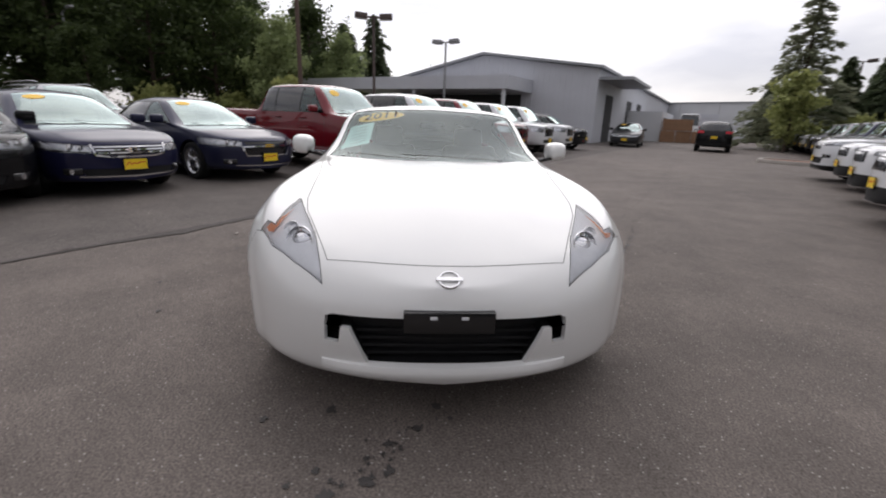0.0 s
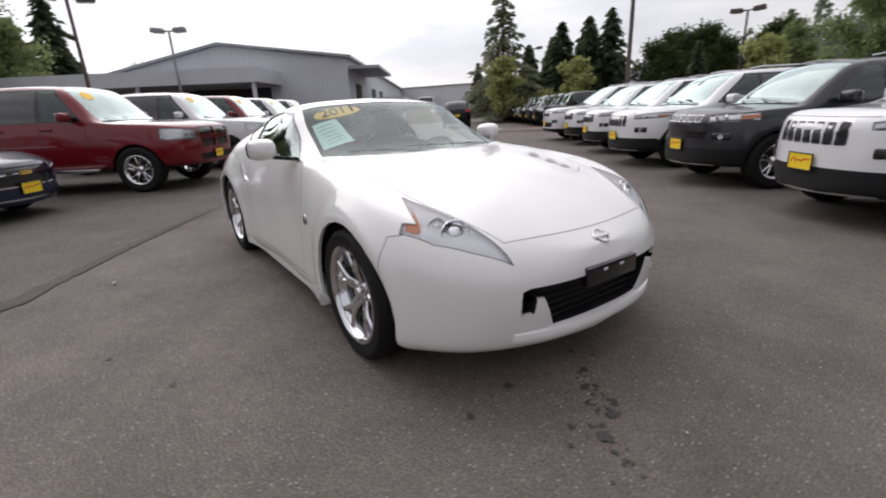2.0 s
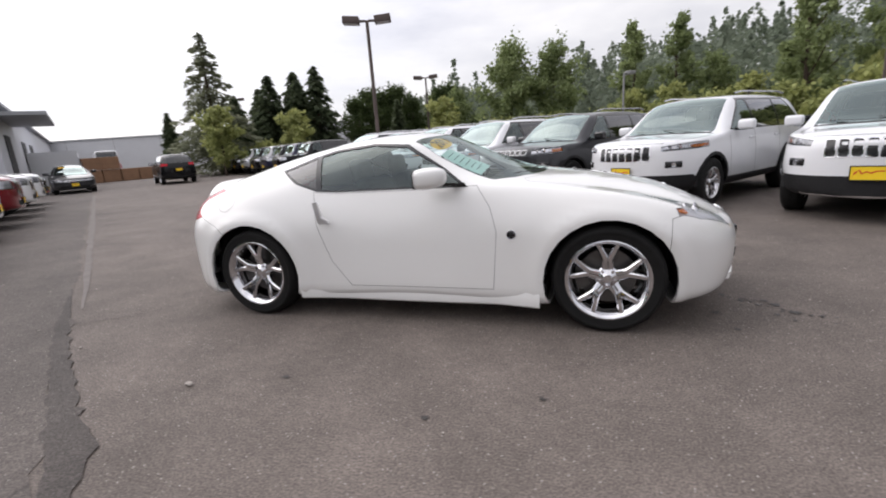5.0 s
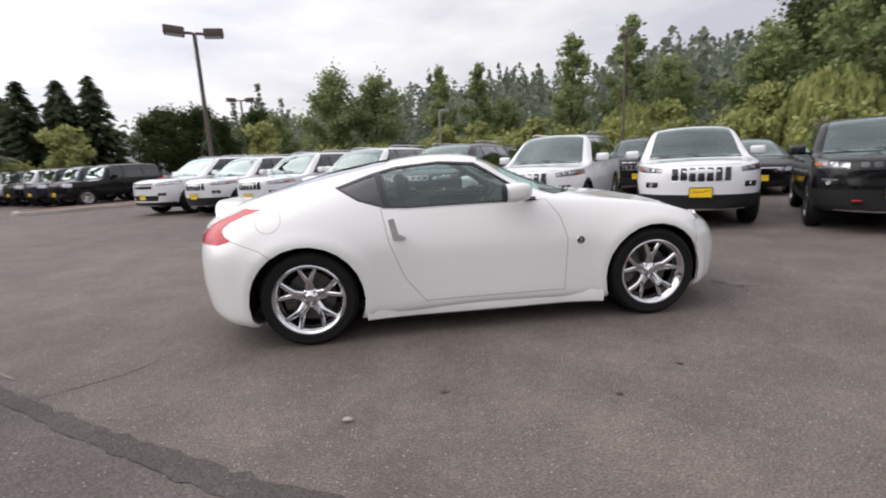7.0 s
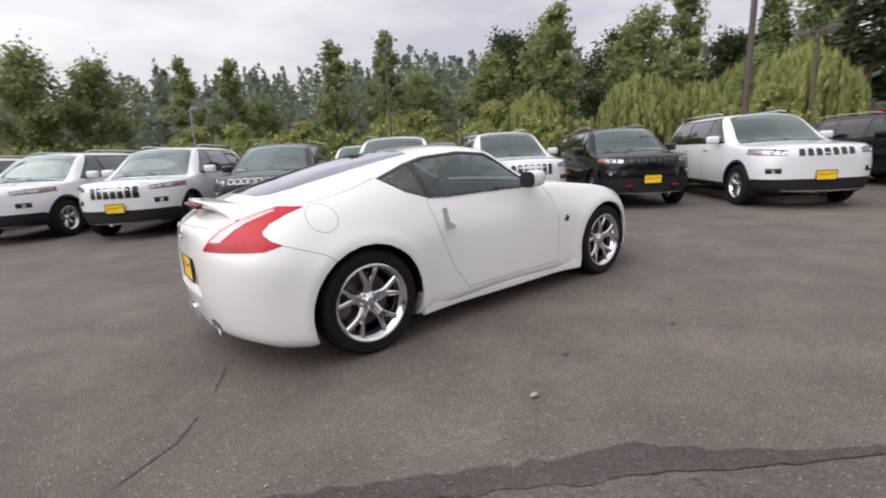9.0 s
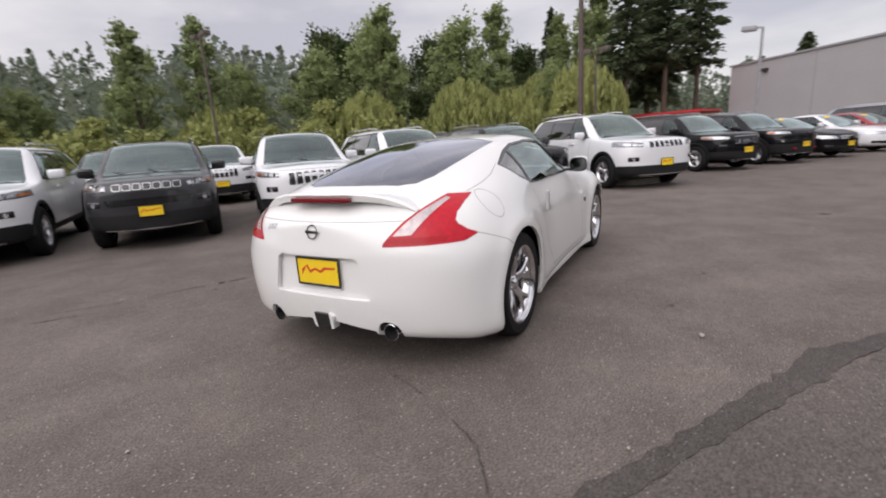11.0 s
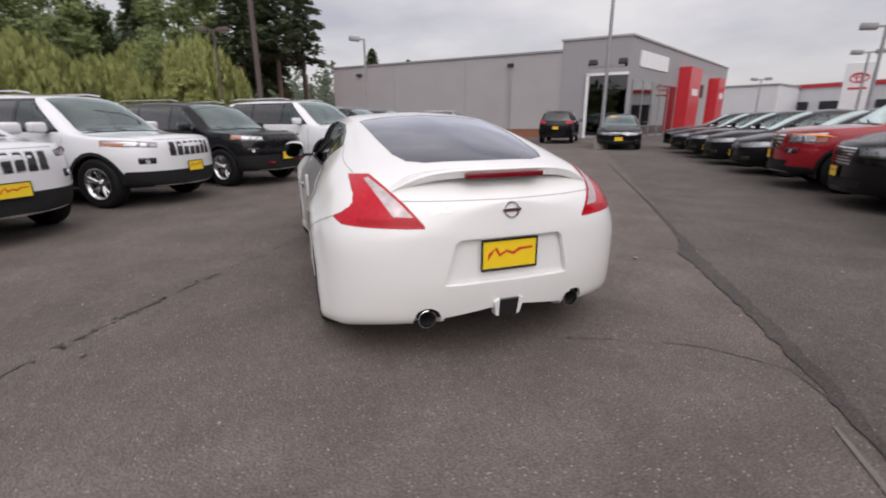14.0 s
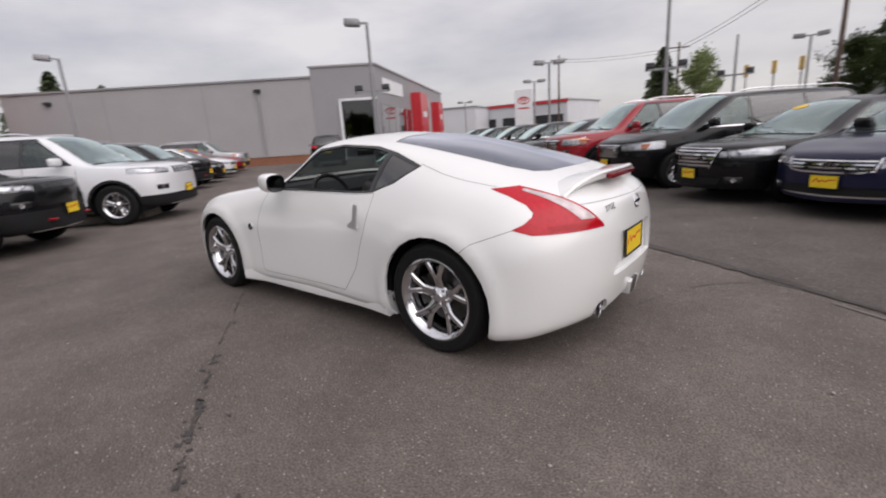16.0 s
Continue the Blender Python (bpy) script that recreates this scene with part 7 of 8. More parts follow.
bm = bmesh.new()
rows = []
for i in range(41):
    row = []
    for j_ in range(15):
        al, nn = -190 + 9.5 * i, 46 + 12 * j_
        x, y = 0.83 * al + 0.56 * nn, -0.56 * al + 0.83 * nn
        row.append(bm.verts.new((x, y, ridge(x, y) - (0.3 if j_ == 0 else 0))))
    rows.append(row)
for p, q in zip(rows, rows[1:]):
    for k in range(14):
        bm.faces.new((p[k], p[k + 1], q[k + 1], q[k]))
bmesh.ops.recalc_face_normals(bm, faces=bm.faces)
hill = finish(bm, "hill_ground", M_GRASS, None)
tagged(hill, "grassy rising ground under the wooded ridge", "hill", "", "structure")


def far_woods():
    rng = np.random.default_rng(77)
    P, X, Y = [], [], []
    for k in range(1000):
        al, nn = -180 + 330 * rng.random(), 52 + 105 * rng.random()
        x, y = 0.83 * al + 0.56 * nn, -0.56 * al + 0.83 * nn
        z = ridge(x, y)
        h = 7 + 8 * rng.random()
        fir = rng.random() < 0.55
        m = 110
        t = rng.random(m)
        a = rng.random(m) * 6.283
        r = (1 - t) * 2.2 + 0.15 if fir else 2.8 * np.sqrt(np.clip(1 - (2 * t - 0.9) ** 2, 0.02, 1))
        r = r * (0.6 + 0.5 * rng.random(m))
        P.append(np.stack([x + r * np.cos(a), y + r * np.sin(a), z + h * (0.08 + 0.92 * t)], 1))
        d = unit(rng, m)
        e = np.cross(d, unit(rng, m))
        s = (0.30 + 0.32 * rng.random(m))[:, None]
        X.append(d * s)
        Y.append(e * s)
    w = cards(np.concatenate(P), np.concatenate(X), np.concatenate(Y), "far_woods", L_FAR_HAZE, None)
    tagged(w, "mixed firs and broadleaf trees on a far ridge, haze in their colour", "woods", "", "stuff")


far_woods()

# ---------------- buildings ----------------
M_METAL_WALL = shader("pale_grey_metal_wall", (0.56, 0.57, 0.61), 0.55, 0, 0, 0.8, 0.07, 0.1, 0.4)
M_ROOF = shader("grey_metal_roof", (0.30, 0.31, 0.33), 0.5, 0.2, 0, 0.8, 0.08, 0, 0.4)
# near-black: painted shade in the bay, dark openings, window backs and fittings
M_DARKSHADE = shader("dark_shade_and_fittings", (0.03, 0.03, 0.032), 0.8, 0, 0, 2, 0.2)
M_GREYWALL = shader("grey_stucco_wall", (0.36, 0.345, 0.35), 0.85, 0, 0, 0.5, 0.07, 0.2, 0.5)
M_GREYWALL2 = shader("mid_grey_panel", (0.29, 0.285, 0.295), 0.6, 0, 0, 0.6, 0.06, 0.1, 0.5)
M_WHITEWALL = shader("white_painted_wall", (0.62, 0.63, 0.65), 0.7, 0, 0, 0.5, 0.06, 0.1, 0.4)
M_BRICK = shader("orange_brick", (0.26, 0.11, 0.065), 0.85, 0, 0, 5, 0.25, 0.3, 0.6)
M_SIGNRED = shader("red_sign_panel", (0.55, 0.02, 0.03), 0.4, 0, 0.3, 2, 0.06)
M_SIGNWHITE = shader("white_sign_panel", (0.75, 0.75, 0.76), 0.4, 0, 0.2, 2, 0.04)
M_SHOWGLASS = glass("shop_glass", (0.10, 0.11, 0.12), 2.2)
M_POLE = shader("brown_painted_pole", (0.085, 0.062, 0.055), 0.6, 0, 0, 4, 0.2, 0.1, 0.5)
M_GALV = shader("galvanised_pole", (0.30, 0.30, 0.31), 0.5, 0.4, 0, 4, 0.15, 0.1, 0.5)
M_WOODPOLE = shader("weathered_wood_pole", (0.12, 0.085, 0.07), 0.85, 0, 0, 3, 0.3, 0.4, 0.6, 0.3, 0, 30, (1, 1, 0.15))
M_CARDBOARD = shader("brown_cardboard", (0.30, 0.17, 0.10), 0.8, 0, 0, 3, 0.15)
M_BULB = shader("frosted_lamp_glass", (0.55, 0.55, 0.56), 0.4, 0, 0.3, 6, 0.05)


def local(at, heading):
    return pose(at[0], at[1], 0, 0, 0, heading)


def warehouse():
    """A long metal shed with a shallow gable and a flat canopy before it; local x runs along its gable end."""
    w = thing("warehouse", "pale grey metal warehouse with shallow gable roof", "building", "", "", local((-27.8, 12.3), 145.5 + 90))
    # local frame: x from the near corner along the gable, y away from the viewer (negative) into depth
    W, D, E, P = 16.5, 50.0, 4.9, 6.0
    bm = bmesh.new()
    sec = [(0, 0.0), (0, E), (W * 0.52, P), (W, E - 0.55), (W, 0.0)]
    prism(bm, [(x, 0, z) for x, z in sec], (0, -D, 0))
    part("wall", bm, M_METAL_WALL, w, smooth=False)
    bm = bmesh.new()
    for (x0, z0), (x1, z1) in (((-0.35, E - 0.05), (W * 0.52, P)), ((W * 0.52, P), (W + 0.35, E - 0.63))):
        prism(bm, [(x0, 0.35, z0 + 0.03), (x1, 0.35, z1 + 0.03), (x1, 0.35, z1 + 0.2), (x0, 0.35, z0 + 0.2)], (0, -D - 0.7, 0))
    part("roof", bm, M_ROOF, w, smooth=False)
    for k in range(40):
        bm = bmesh.new()
        x = 0.2 + k * 0.4
        ztop = E + (P - E) * x / (W * 0.52) if x < W * 0.52 else P + (E - 0.55 - P) * (x - W * 0.52) / (W * 0.48)
        box(bm, (x, 0.0, 0.1), (x + 0.05, 0.03, ztop - 0.05))
        part("cladding_rib", bm, M_METAL_WALL, w, smooth=False)
    bm = boxes(((4.6, 0.02, 3.3), (W + 7, 4.5, 4.15)))
    c = part("canopy", bm, M_METAL_WALL, w, "flat canopy with a deep fascia", smooth=False)
    for x in (4.9, 12, 20):
        part("post", boxes(((x, 4.1, 0.0), (x + 0.2, 4.3, 3.3))), M_WHITEWALL, c, smooth=False)
    # a dark sheet on the wall stands in for the canopy's shade
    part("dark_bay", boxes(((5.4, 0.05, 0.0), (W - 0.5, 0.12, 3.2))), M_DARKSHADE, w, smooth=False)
    for y in (-3.0, -12, -18):
        part("loading_door", boxes(((-0.04, y - 2.6, 0.0), (0.02, y, 3.4))), M_DARKSHADE, w, smooth=False)
    part("side_canopy", boxes(((-2.2, -9.0, 4.2), (0.0, -0.3, 4.4))), M_ROOF, w, smooth=False)
    part("lean_to", boxes(((-3.0, -24, 0), (0, -13, 2.6))), M_WHITEWALL, w, smooth=False)
    part("lean_to_door", boxes(((-3.05, -17.5, 0), (-2.99, -14.5, 2.1))), M_DARKSHADE, w, smooth=False)
    return w


warehouse()


def slab_building(name, label, at, heading, size, wall, seams_every=0, roof=None):
    b = thing(name, label, "building", "", "", local(at, heading))
    part("wall", boxes(((0, 0, 0), size)), wall, b, smooth=False)
    part("roof", boxes(((-0.15, -0.15, size[2] - 0.02), (size[0] + 0.15, size[1] + 0.15, size[2] + 0.14))), roof or M_ROOF, b, smooth=False)
    if seams_every:
        x = seams_every
        while x < size[0]:
            part("panel_joint", boxes(((x, -0.012, 0), (x + 0.05, 0.0, size[2] - 0.05))), M_GREYWALL2, b, smooth=False)
            x += seams_every
    return b


far = slab_building("warehouse", "long low white warehouse far off", (-78, 36), 28, (60, 14, 5.0), M_WHITEWALL, 6)
for k in range(4):
    part("dock_door", boxes(((6 + 9 * k, -0.05, 0), (9.2 + 9 * k, 0.0, 3.4))), M_METAL_WALL, far, smooth=False)
shed = slab_building("shed", "small white shed with a flat roof", (-33.5, 30.5), 40, (9, 5, 3.0), M_WHITEWALL)
part("shed_door", boxes(((3.5, -0.05, 0), (5.8, 0.0, 2.3))), M_METAL_WALL, shed, smooth=False)
slab_building("warehouse", "pale flat-roofed hall behind the spruce", (-58, 52), 12, (34, 12, 5.2), M_METAL_WALL, 5)


def dealership():
    """Grey showroom: a long blank wall, a taller end block with black glass and red panels."""
    d = thing("showroom", "grey car showroom with red entrance panels", "building", "", "", local((39.0, -3.9), 221.0))
    # local x runs along the blank wall from its far corner, y (negative) is behind it
    L1, L2, h1, h2 = 20.3, 24.6, 5.55, 6.15
    part("wall", boxes(((0, 0.0, 0), (L1, 24, h1))), M_GREYWALL, d, smooth=False)
    part("parapet", boxes(((-0.1, -0.1, h1), (L1, 24, h1 + 0.12))), M_GREYWALL2, d, smooth=False)
    for x in (6.5, 13.0):
        part("panel_joint", boxes(((x, -0.015, 0), (x + 0.06, 0.0, h1 - 0.02))), M_GREYWALL2, d, smooth=False)
    part("drainpipe", boxes(((16.6, -0.14, 0), (16.75, 0.0, h1 - 0.5))), M_GREYWALL2, d, smooth=False)
    for x in (3.0, 16.68):
        part("wall_light", boxes(((x - 0.2, -0.25, h1 - 0.75), (x + 0.2, 0.0, h1 - 0.55))), M_DARKSHADE, d, smooth=False)
    # the street front stands at an obtuse angle to the long wall
    SKEW = radians(-12.6)

    def street(name, material, *specs, label="", parent=None):
        bm = boxes(*specs)
        bmesh.ops.rotate(bm, cent=(L2, 0, 0), matrix=Matrix.Rotation(SKEW, 3, "Z"), verts=bm.verts)
        return part(name, bm, material, parent or d, label, smooth=False)

    deep = 26.0
    edge = L2 - math.tan(SKEW) * deep
    for name, grow, z0, z1, mt in (("end_block", 0.0, 0.0, h2, M_GREYWALL2), ("end_parapet", 0.08, h2, h2 + 0.12, M_GREYWALL)):
        bm = bmesh.new()
        prism(bm, [(L1 - grow, -0.05 - grow, z0), (L2 + grow, -0.05 - grow, z0), (edge + grow, deep, z0), (L1 - grow, deep, z0)], (0, 0, z1 - z0))
        part(name, bm, mt, d, smooth=False)
    part("show_window", boxes(((L1 + 1.9, -0.1, 0.2), (L2 - 0.05, -0.06, 3.9))), M_SHOWGLASS, d, "black glass corner window", smooth=False)
    part("window_backing", boxes(((L1 + 1.95, -0.058, 0.2), (L2 - 0.1, -0.052, 3.88))), M_DARKSHADE, d, smooth=False)
    part("window_frame", boxes(((L1 + 1.7, -0.16, 0.0), (L1 + 1.88, -0.05, 4.05)), ((L1 + 1.7, -0.16, 3.92), (L2, -0.05, 4.08))), M_SIGNWHITE, d, smooth=False)
    street("front_window", M_SHOWGLASS, ((L2 + 0.03, 0.6, 0.2), (L2 + 0.07, 9.8, 3.6)))
    street("front_backing", M_DARKSHADE, ((L2 + 0.005, 0.6, 0.2), (L2 + 0.02, 9.8, 3.6)))
    for k in range(6):
        y = 0.6 + k * 1.84
        street("mullion", M_GALV, ((L2 + 0.004, y - 0.04, 0.0), (L2 + 0.1, y + 0.04, 3.7)))
    street("sign_band", M_SIGNWHITE, ((L2 + 0.004, 1.6, 4.5), (L2 + 0.08, 7.2, 5.5)))
    for y0, y1, z1 in ((10.2, 13.4, 5.1), (19.6, 22.2, 4.8)):
        p = street("entrance_panel", M_SIGNRED, ((L2 + 0.004, y0, 0), (L2 + 0.9, y1, z1)), label="red entrance panel")
        street("panel_mark", M_SIGNWHITE, ((L2 + 0.9, y0 + 0.8, 3.0), (L2 + 0.93, y1 - 0.7, 3.5)), parent=p)
    street("upper_panel", M_GREYWALL, ((L2 + 0.004, 14.2, 0.1), (L2 + 0.10, 19.2, 5.0)))
    street("dark_window", M_DARKSHADE, ((L2 + 0.101, 15.4, 3.0), (L2 + 0.13, 17.6, 4.1)))


dealership()

# low brick planter before the showroom wall
pl = thing("planter_wall", "low orange brick planter wall", "wall", "", "", local((35.6, -8.4), 221.0))
part("brickwork", boxes(((0, -1.6, 0), (15.5, -1.3, 0.55))), M_BRICK, pl, smooth=False)
part("coping", boxes(((-0.03, -1.64, 0.552), (15.53, -1.26, 0.62))), M_CONCRETE, pl, smooth=False)

tb = slab_building("showroom", "white low showroom with a red fascia", (49.0, -63.0), 180.6, (24, 14, 5.2), M_WHITEWALL)
part("fascia", boxes(((-0.1, -0.2, 4.85), (24.1, -0.02, 5.25))), M_SIGNRED, tb, smooth=False)
for k in range(4):
    part("window", boxes(((1.5 + 5.8 * k, -0.06, 0.4), (6.0 + 5.8 * k, -0.01, 3.2))), M_DARKSHADE, tb, smooth=False)
slab_building("house", "pale low building beyond the road", (60, -46), 200, (26, 12, 5.0), M_WHITEWALL, 0)
slab_building("house", "small white building among trees", (-4, -44), 186, (7, 5, 3.4), M_WHITEWALL, 0)
rh = slab_building("house", "small red-roofed hut among trees", (36.5, 2.8), 250, (5, 4, 2.4), M_BRICK, 0, M_SIGNRED)


def pylon_sign(x, y, turn):
    s = thing("pylon_sign", "white pylon sign with a red ring mark", "sign", "", "", pose(x, y, 0, 0, 0, turn))
    part("panel", boxes(((-1.3, -0.25, 0.3), (1.3, 0.25, 7.0), 0.05, 1)), M_SIGNWHITE, s, smooth=False)
    part("plinth", boxes(((-1.4, -0.35, 0), (1.4, 0.35, 0.3))), M_CONCRETE, s, smooth=False)
    bm = bmesh.new()
    for rx, rz, cz in ((0.85, 0.55, 5.4), (0.30, 0.52, 5.4), (0.62, 0.22, 5.62)):
        n = 32
        a = [bm.verts.new((rx * math.cos(6.2832 * k / n), 0.26, cz + rz * math.sin(6.2832 * k / n))) for k in range(n)]
        b = [bm.verts.new(((rx - 0.13) * math.cos(6.2832 * k / n), 0.26, cz + (rz - 0.12) * math.sin(6.2832 * k / n))) for k in range(n)]
        for k in range(n):
            bm.faces.new((a[k], a[(k + 1) % n], b[(k + 1) % n], b[k]))
    part("ring_mark", bm, M_SIGNRED, s, smooth=False)
    part("name_bar", boxes(((-0.8, 0.25, 4.2), (0.8, 0.262, 4.42))), M_SIGNRED, s, smooth=False)


pylon_sign(30.2, -59.6, 24)

# ---------------- lamp posts and poles ----------------


def lot_lamp(x, y, h, turn, heads=2, material=None, base=True, k=1.0):
    p = thing("lot_lamp", "brown car-park lamp post with box heads" if material is None else "grey car-park lamp post with box heads", "lamp post", "car-park lamp posts", "", pose(x, y, 0, 0, 0, turn))
    material = material or M_POLE
    bm = bmesh.new()
    tube(bm, (0, 0, 0.0), (0, 0, h), 0.085 * k, 0.065 * k, 12)
    part("pole", bm, material, p)
    if base:
        bm = bmesh.new()
        tube(bm, (0, 0, 0), (0, 0, 0.55), 0.28, 0.26, 16)
        part("footing", bm, M_CONCRETE, p)
    for s in ((-1, 1) if heads == 2 else (1,)):
        bm = bmesh.new()
        box(bm, (min(s * 0.05, s * 0.35), -0.04, h - 0.05), (max(s * 0.05, s * 0.35), 0.04, h + 0.03))
        arm = part("arm", bm, material, p)
        bm = bmesh.new()
        box(bm, (s * 0.62 - 0.32 * k, -0.22 * k, h - 0.10), (s * 0.62 + 0.32 * k, 0.22 * k, h + 0.16), 0.025, 2, Matrix.Rotation(-0.08 * s, 4, "Y"))
        hd = part("lamp_head", bm, material, p)
        bm = bmesh.new()
        box(bm, (s * 0.62 - 0.26 * k, -0.17 * k, h - 0.115), (s * 0.62 + 0.26 * k, 0.17 * k, h - 0.095), 0.004, 1, Matrix.Rotation(-0.08 * s, 4, "Y"))
        part("diffuser", bm, M_BULB, hd)
    return p


def flood_pole(x, y, h, turn, z, lamps=3):
    p = thing("floodlight_pole", "slim grey pole with a cluster of floodlights", "lamp post", "car-park lamp posts", "", pose(x, y, 0, 0, 0, turn))
    bm = bmesh.new()
    tube(bm, (0, 0, 0), (0, 0, h), 0.09, 0.05, 10)
    part("pole", bm, M_GALV, p)
    bm = bmesh.new()
    box(bm, (-0.7, -0.04, z - 0.05), (0.7, 0.04, z + 0.03))
    part("crossarm", bm, M_GALV, p)
    for k in range(lamps):
        bm = bmesh.new()
        xk = -0.6 + 1.2 * k / max(1, lamps - 1)
        box(bm, (xk - 0.17, -0.28, z), (xk + 0.17, 0.0, z + 0.24), 0.03, 2, Matrix.Rotation(0.5, 4, "X"))
        part("floodlight", bm, M_DARKSHADE, p)
    return p


lot_lamp(-7.1, 13.95, 6.08, 20)
lot_lamp(-11.0, 32.0, 6.3, 10)
lot_lamp(14.7, 24.4, 8.4, 80, 2)
lot_lamp(-21.7, -2.2, 6.1, 95)
lot_lamp(-28.9, 2.0, 6.2, 60, 2, M_GALV)
lot_lamp(3.6, 31.6, 5.0, 45, 1, M_GALV)
lot_lamp(29.1, 4.3, 6.6, 75, 2)
lot_lamp(27.0, -4.6, 6.2, 70, 1, M_GALV)
lot_lamp(12.3, -11.9, 6.1, 40, 1, M_GALV)
flood_pole(12.45, -12.0, 3.6, 40, 3.35, 2)
lot_lamp(10.1, -25.1, 5.2, 35, 2, M_GALV)
lot_lamp(16.3, -35.4, 5.3, 35, 2, M_GALV)
lot_lamp(31.8, -46.8, 5.1, 35, 2, M_GALV)
flood_pole(1.8, -18.2, 9.2, 15, 3.3, 3)
flood_pole(0.1, -24.5, 5.0, 0, 3.2, 2)
lot_lamp(-2.6, -37.0, 6.0, 0, 2, M_GALV)
lot_lamp(-33.5, 36.5, 7.0, 40, 2)


def flood_mast(x, y, h):
    p = thing("mast", "tall brown painted steel mast on the island", "pole", "utility poles", "", pose(x, y, 0))
    bm = bmesh.new()
    tube(bm, (0, 0, 0.1), (0, 0, h), 0.088, 0.062, 12)
    part("shaft", bm, M_POLE, p)
    bm = bmesh.new()
    tube(bm, (0, 0, 0), (0, 0, 0.5), 0.24, 0.22, 14)
    part("footing", bm, M_CONCRETE, p)
    return p


def wood_pole(x, y, h, arms=True):
    p = thing("utility_pole", "weathered brown wooden utility pole", "pole", "utility poles", "", pose(x, y, 0, 0, 0, 30))
    bm = bmesh.new()
    tube(bm, (0, 0, 0), (0, 0, h), 0.15, 0.10, 12)
    part("shaft", bm, M_WOODPOLE, p)
    if arms:
        part("crossarm", boxes(((-1.1, -0.06, h - 0.6), (1.1, 0.06, h - 0.48))), M_WOODPOLE, p)
        for k in range(4):
            bm = bmesh.new()
            tube(bm, (-0.95 + 0.63 * k, 0, h - 0.48), (-0.95 + 0.63 * k, 0, h - 0.34), 0.03, 0.02, 8)
            part("insulator", bm, M_BULB, p)
    return p


flood_mast(11.57, 1.5, 9.5)
wood_pole(-25.6, -6.9, 11.5)
wood_pole(-4.0, -33.0, 11.0)
wood_pole(24.0, -58.0, 10.5)
wood_pole(9.0, -56.0, 9.5)
st = thing("street_lamp", "grey street lamp with a curved arm", "lamp post", "", "", pose(-29.5, -22.5, 0, 0, 0, 60))
bm = bmesh.new()
tube(bm, (0, 0, 0), (0, 0, 6.9), 0.10, 0.06, 10)
tube(bm, (0, 0, 6.9), (0.7, 0, 7.2), 0.05, 0.04, 8)
part("pole", bm, M_GALV, st)
part("lamp_head", boxes(((0.6, -0.12, 7.12), (1.2, 0.12, 7.28), 0.04, 2)), M_GALV, st)


def cable(a, b, sag, n=16):
    cu = bpy.data.curves.new("cable", "CURVE")
    cu.dimensions, cu.bevel_depth = "3D", 0.018
    sp = cu.splines.new("POLY")
    sp.points.add(n)
    for k in range(n + 1):
        f = k / n
        p = Vector(a).lerp(Vector(b), f) - Vector((0, 0, sag * 4 * f * (1 - f)))
        sp.points[k].co = (*p, 1)
    cu.materials.append(M_DARKSHADE)
    ob = new("overhead_cable", cu)
    tagged(ob, "thin black overhead cable between poles", "cable", "overhead cables")


for dz in (0.0, 0.35):
    cable((24.0, -58.0, 10.0 - dz), (9.0, -56.0, 9.0 - dz), 0.3)
    cable((9.0, -56.0, 9.0 - dz), (-4.0, -33.0, 10.4 - dz), 0.4)
    cable((-4.0, -33.0, 10.4 - dz), (-25.6, -6.9, 10.9 - dz), 0.6)


def traffic_light(x, y):
    t = thing("traffic_light", "yellow traffic light on a slim mast", "traffic light", "traffic lights", "", pose(x, y, 0, 0, 0, 10))
    bm = bmesh.new()
    tube(bm, (0, 0.12, 0), (0, 0.12, 5.4), 0.07, 0.06, 8)
    part("mast", bm, M_GALV, t)
    part("housing", boxes(((-0.17, -0.12, 4.4), (0.17, 0.1, 5.4), 0.03, 1)), M_STICKER, t)


for x, y in ((1.6, -46), (-0.4, -45), (-2.2, -44)):
    traffic_light(x, y)

# ---------------- kerbs and islands ----------------


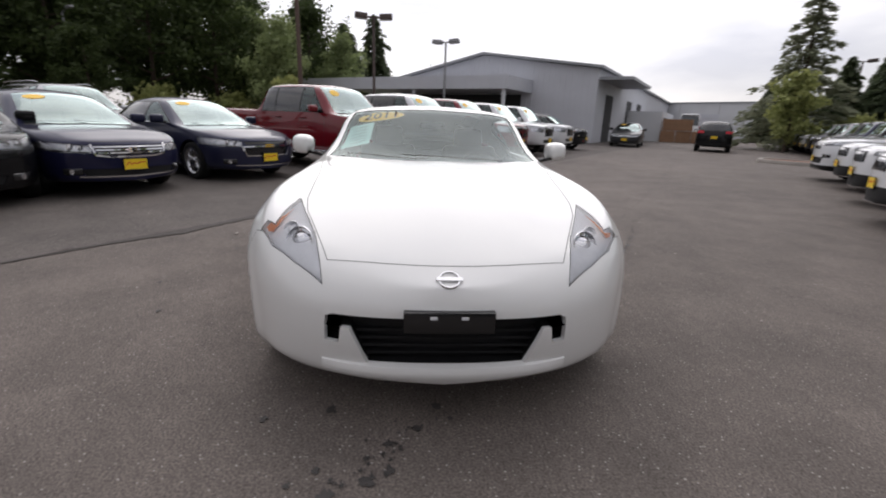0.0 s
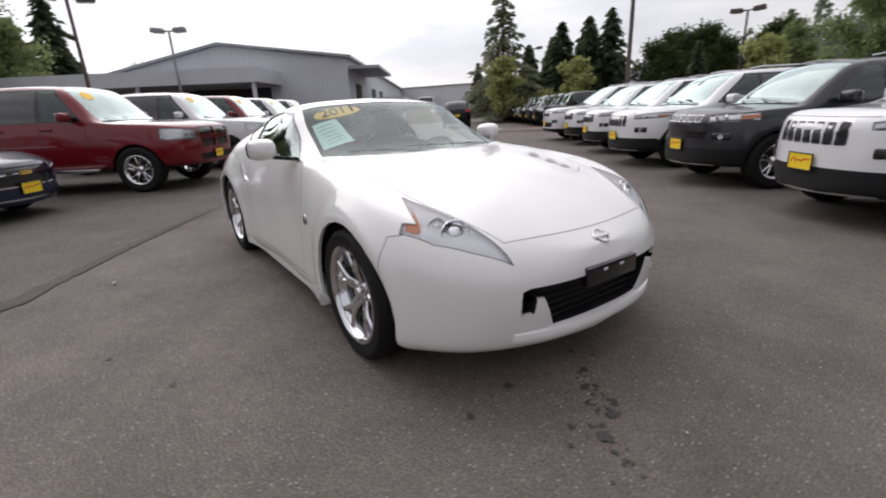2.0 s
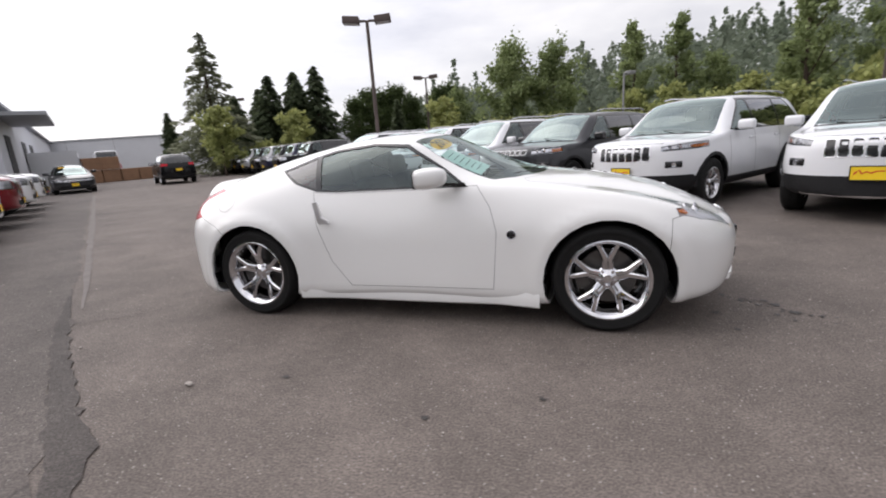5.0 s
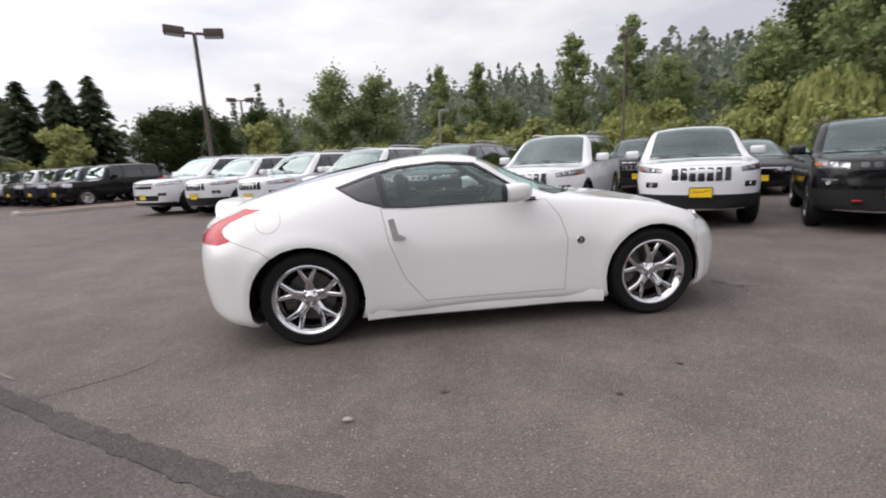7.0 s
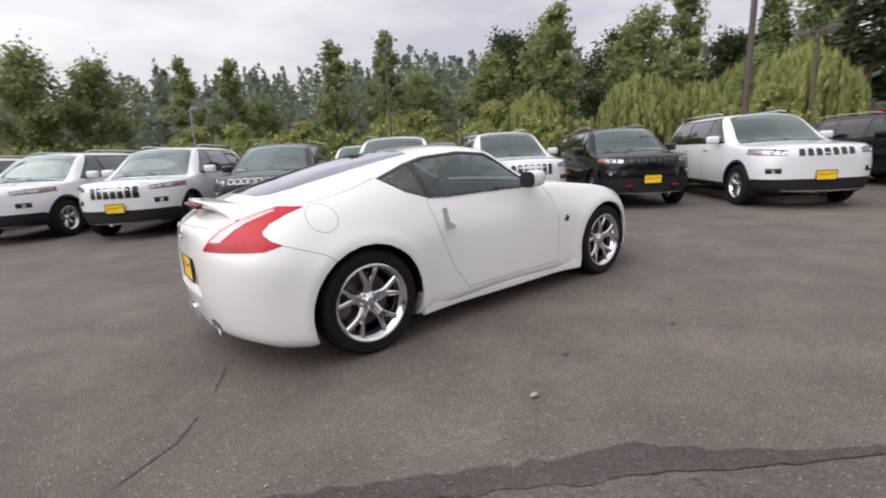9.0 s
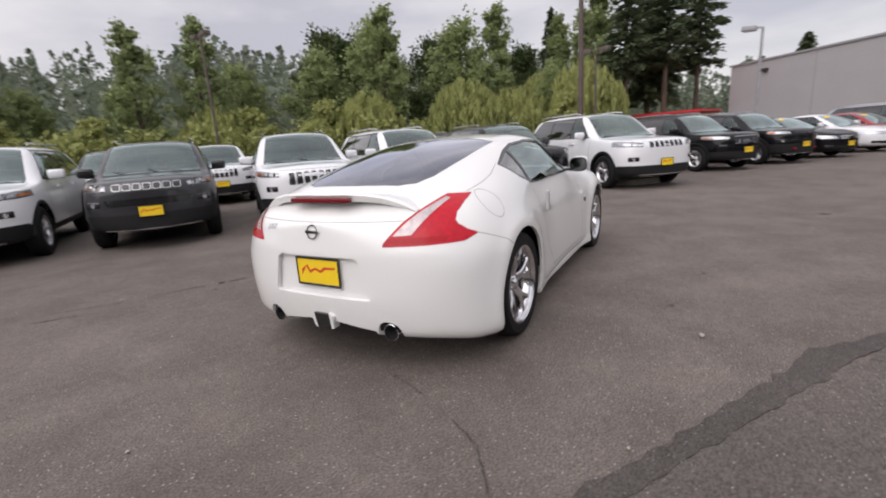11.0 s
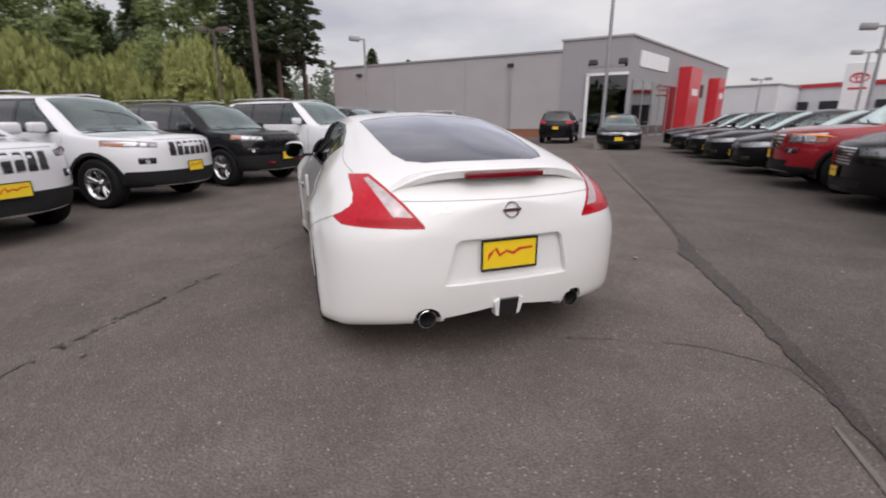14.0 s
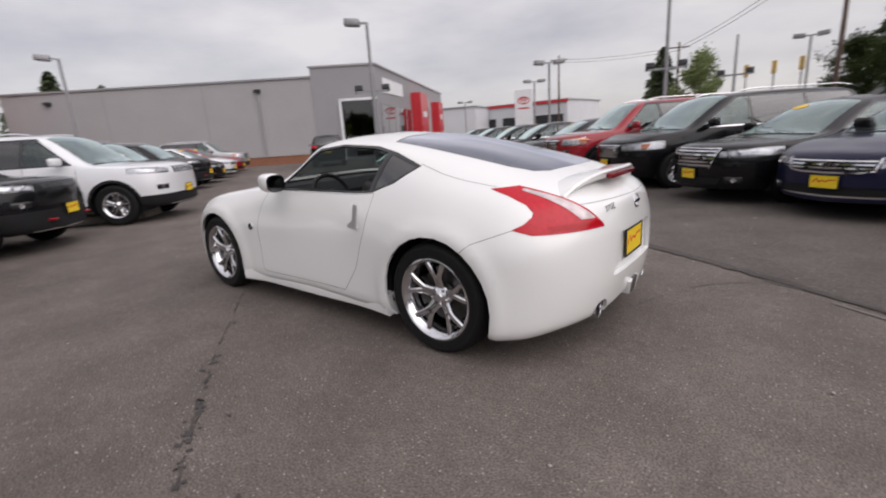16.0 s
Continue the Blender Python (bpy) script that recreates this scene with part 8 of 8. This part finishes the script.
def island(name, pts, label, inner):
    """A raised concrete kerb round a planted bed."""
    k = thing(name, label, "kerb", "", "structure")
    c = sum((Vector((*p, 0)) for p in pts), Vector()) / len(pts)
    bm = bmesh.new()
    n = len(pts)
    rows = []
    for p in pts:
        v = Vector((*p, 0))
        d = (c - v).normalized()
        rows.append([bm.verts.new(v), bm.verts.new(v + Vector((0, 0, 0.13)) + d * 0.02), bm.verts.new(v + Vector((0, 0, 0.15)) + d * 0.05), bm.verts.new(v + Vector((0, 0, 0.15)) + d * 0.17), bm.verts.new(v + Vector((0, 0, 0.08)) + d * 0.18)])
    for i in range(n):
        p, q = rows[i], rows[(i + 1) % n]
        for j_ in range(4):
            bm.faces.new((p[j_], p[j_ + 1], q[j_ + 1], q[j_]))
    bmesh.ops.recalc_face_normals(bm, faces=bm.faces)
    part("kerb", bm, M_CONCRETE, k)
    bm = bmesh.new()
    bm.faces.new([bm.verts.new(Vector((*p, 0.10)) + (c - Vector((*p, 0))).normalized() * 0.17) for p in pts])
    part("bed", bm, inner, k)
    return k


def oblong(cx, cy, lx, ly, turn):
    a = radians(turn)
    out = []
    for k in range(20):
        t = 6.2832 * k / 20
        x, y = lx * math.copysign(abs(math.cos(t)) ** 0.5, math.cos(t)), ly * math.copysign(abs(math.sin(t)) ** 0.5, math.sin(t))
        out.append((cx + x * math.cos(a) - y * math.sin(a), cy + x * math.sin(a) + y * math.cos(a)))
    return out


island("parking_island", oblong(-12.7, 15.7, 0.9, 2.3, -48), "concrete-kerbed parking island with bark", M_BRICK)
island("parking_island", oblong(10.2, 1.6, 0.9, 3.4, 50 - 90), "concrete-kerbed parking island with dry grass", M_GRASS)
flat_strip("verge", [(-60, 66), (-25, 41), (0, 33.0), (20, 26), (32, 9), (45, -3)], [14, 12, 9, 9, 8, 8], 0.02, M_GRASS, "dry grass verge along the lot", "grass", 0.05, 9, 2.0)
flat_strip("verge", [(-62, 4), (-44, -9), (-34, -18), (-26, -28), (-10, -40), (6, -44)], [12, 12, 10, 10, 8, 6], 0.02, M_GRASS, "shaded grass verge under the trees", "grass", 0.05, 10, 2.0)
bx = thing("carton_stack", "stack of brown cardboard cartons on pallets", "cartons", "", "", pose(-36.5, 22.0, 0, 0, 0, 60))
for k, (x, y, z) in enumerate(((0, 0, 0), (1.25, 0.1, 0), (2.5, 0, 0), (0.1, 0, 1.0), (1.3, 0, 1.0), (3.8, 0.2, 0))):
    part("carton", boxes(((x, y, z), (x + 1.2, y + 1.1, z + 0.98), 0.02, 1)), M_CARDBOARD, bx, smooth=False)
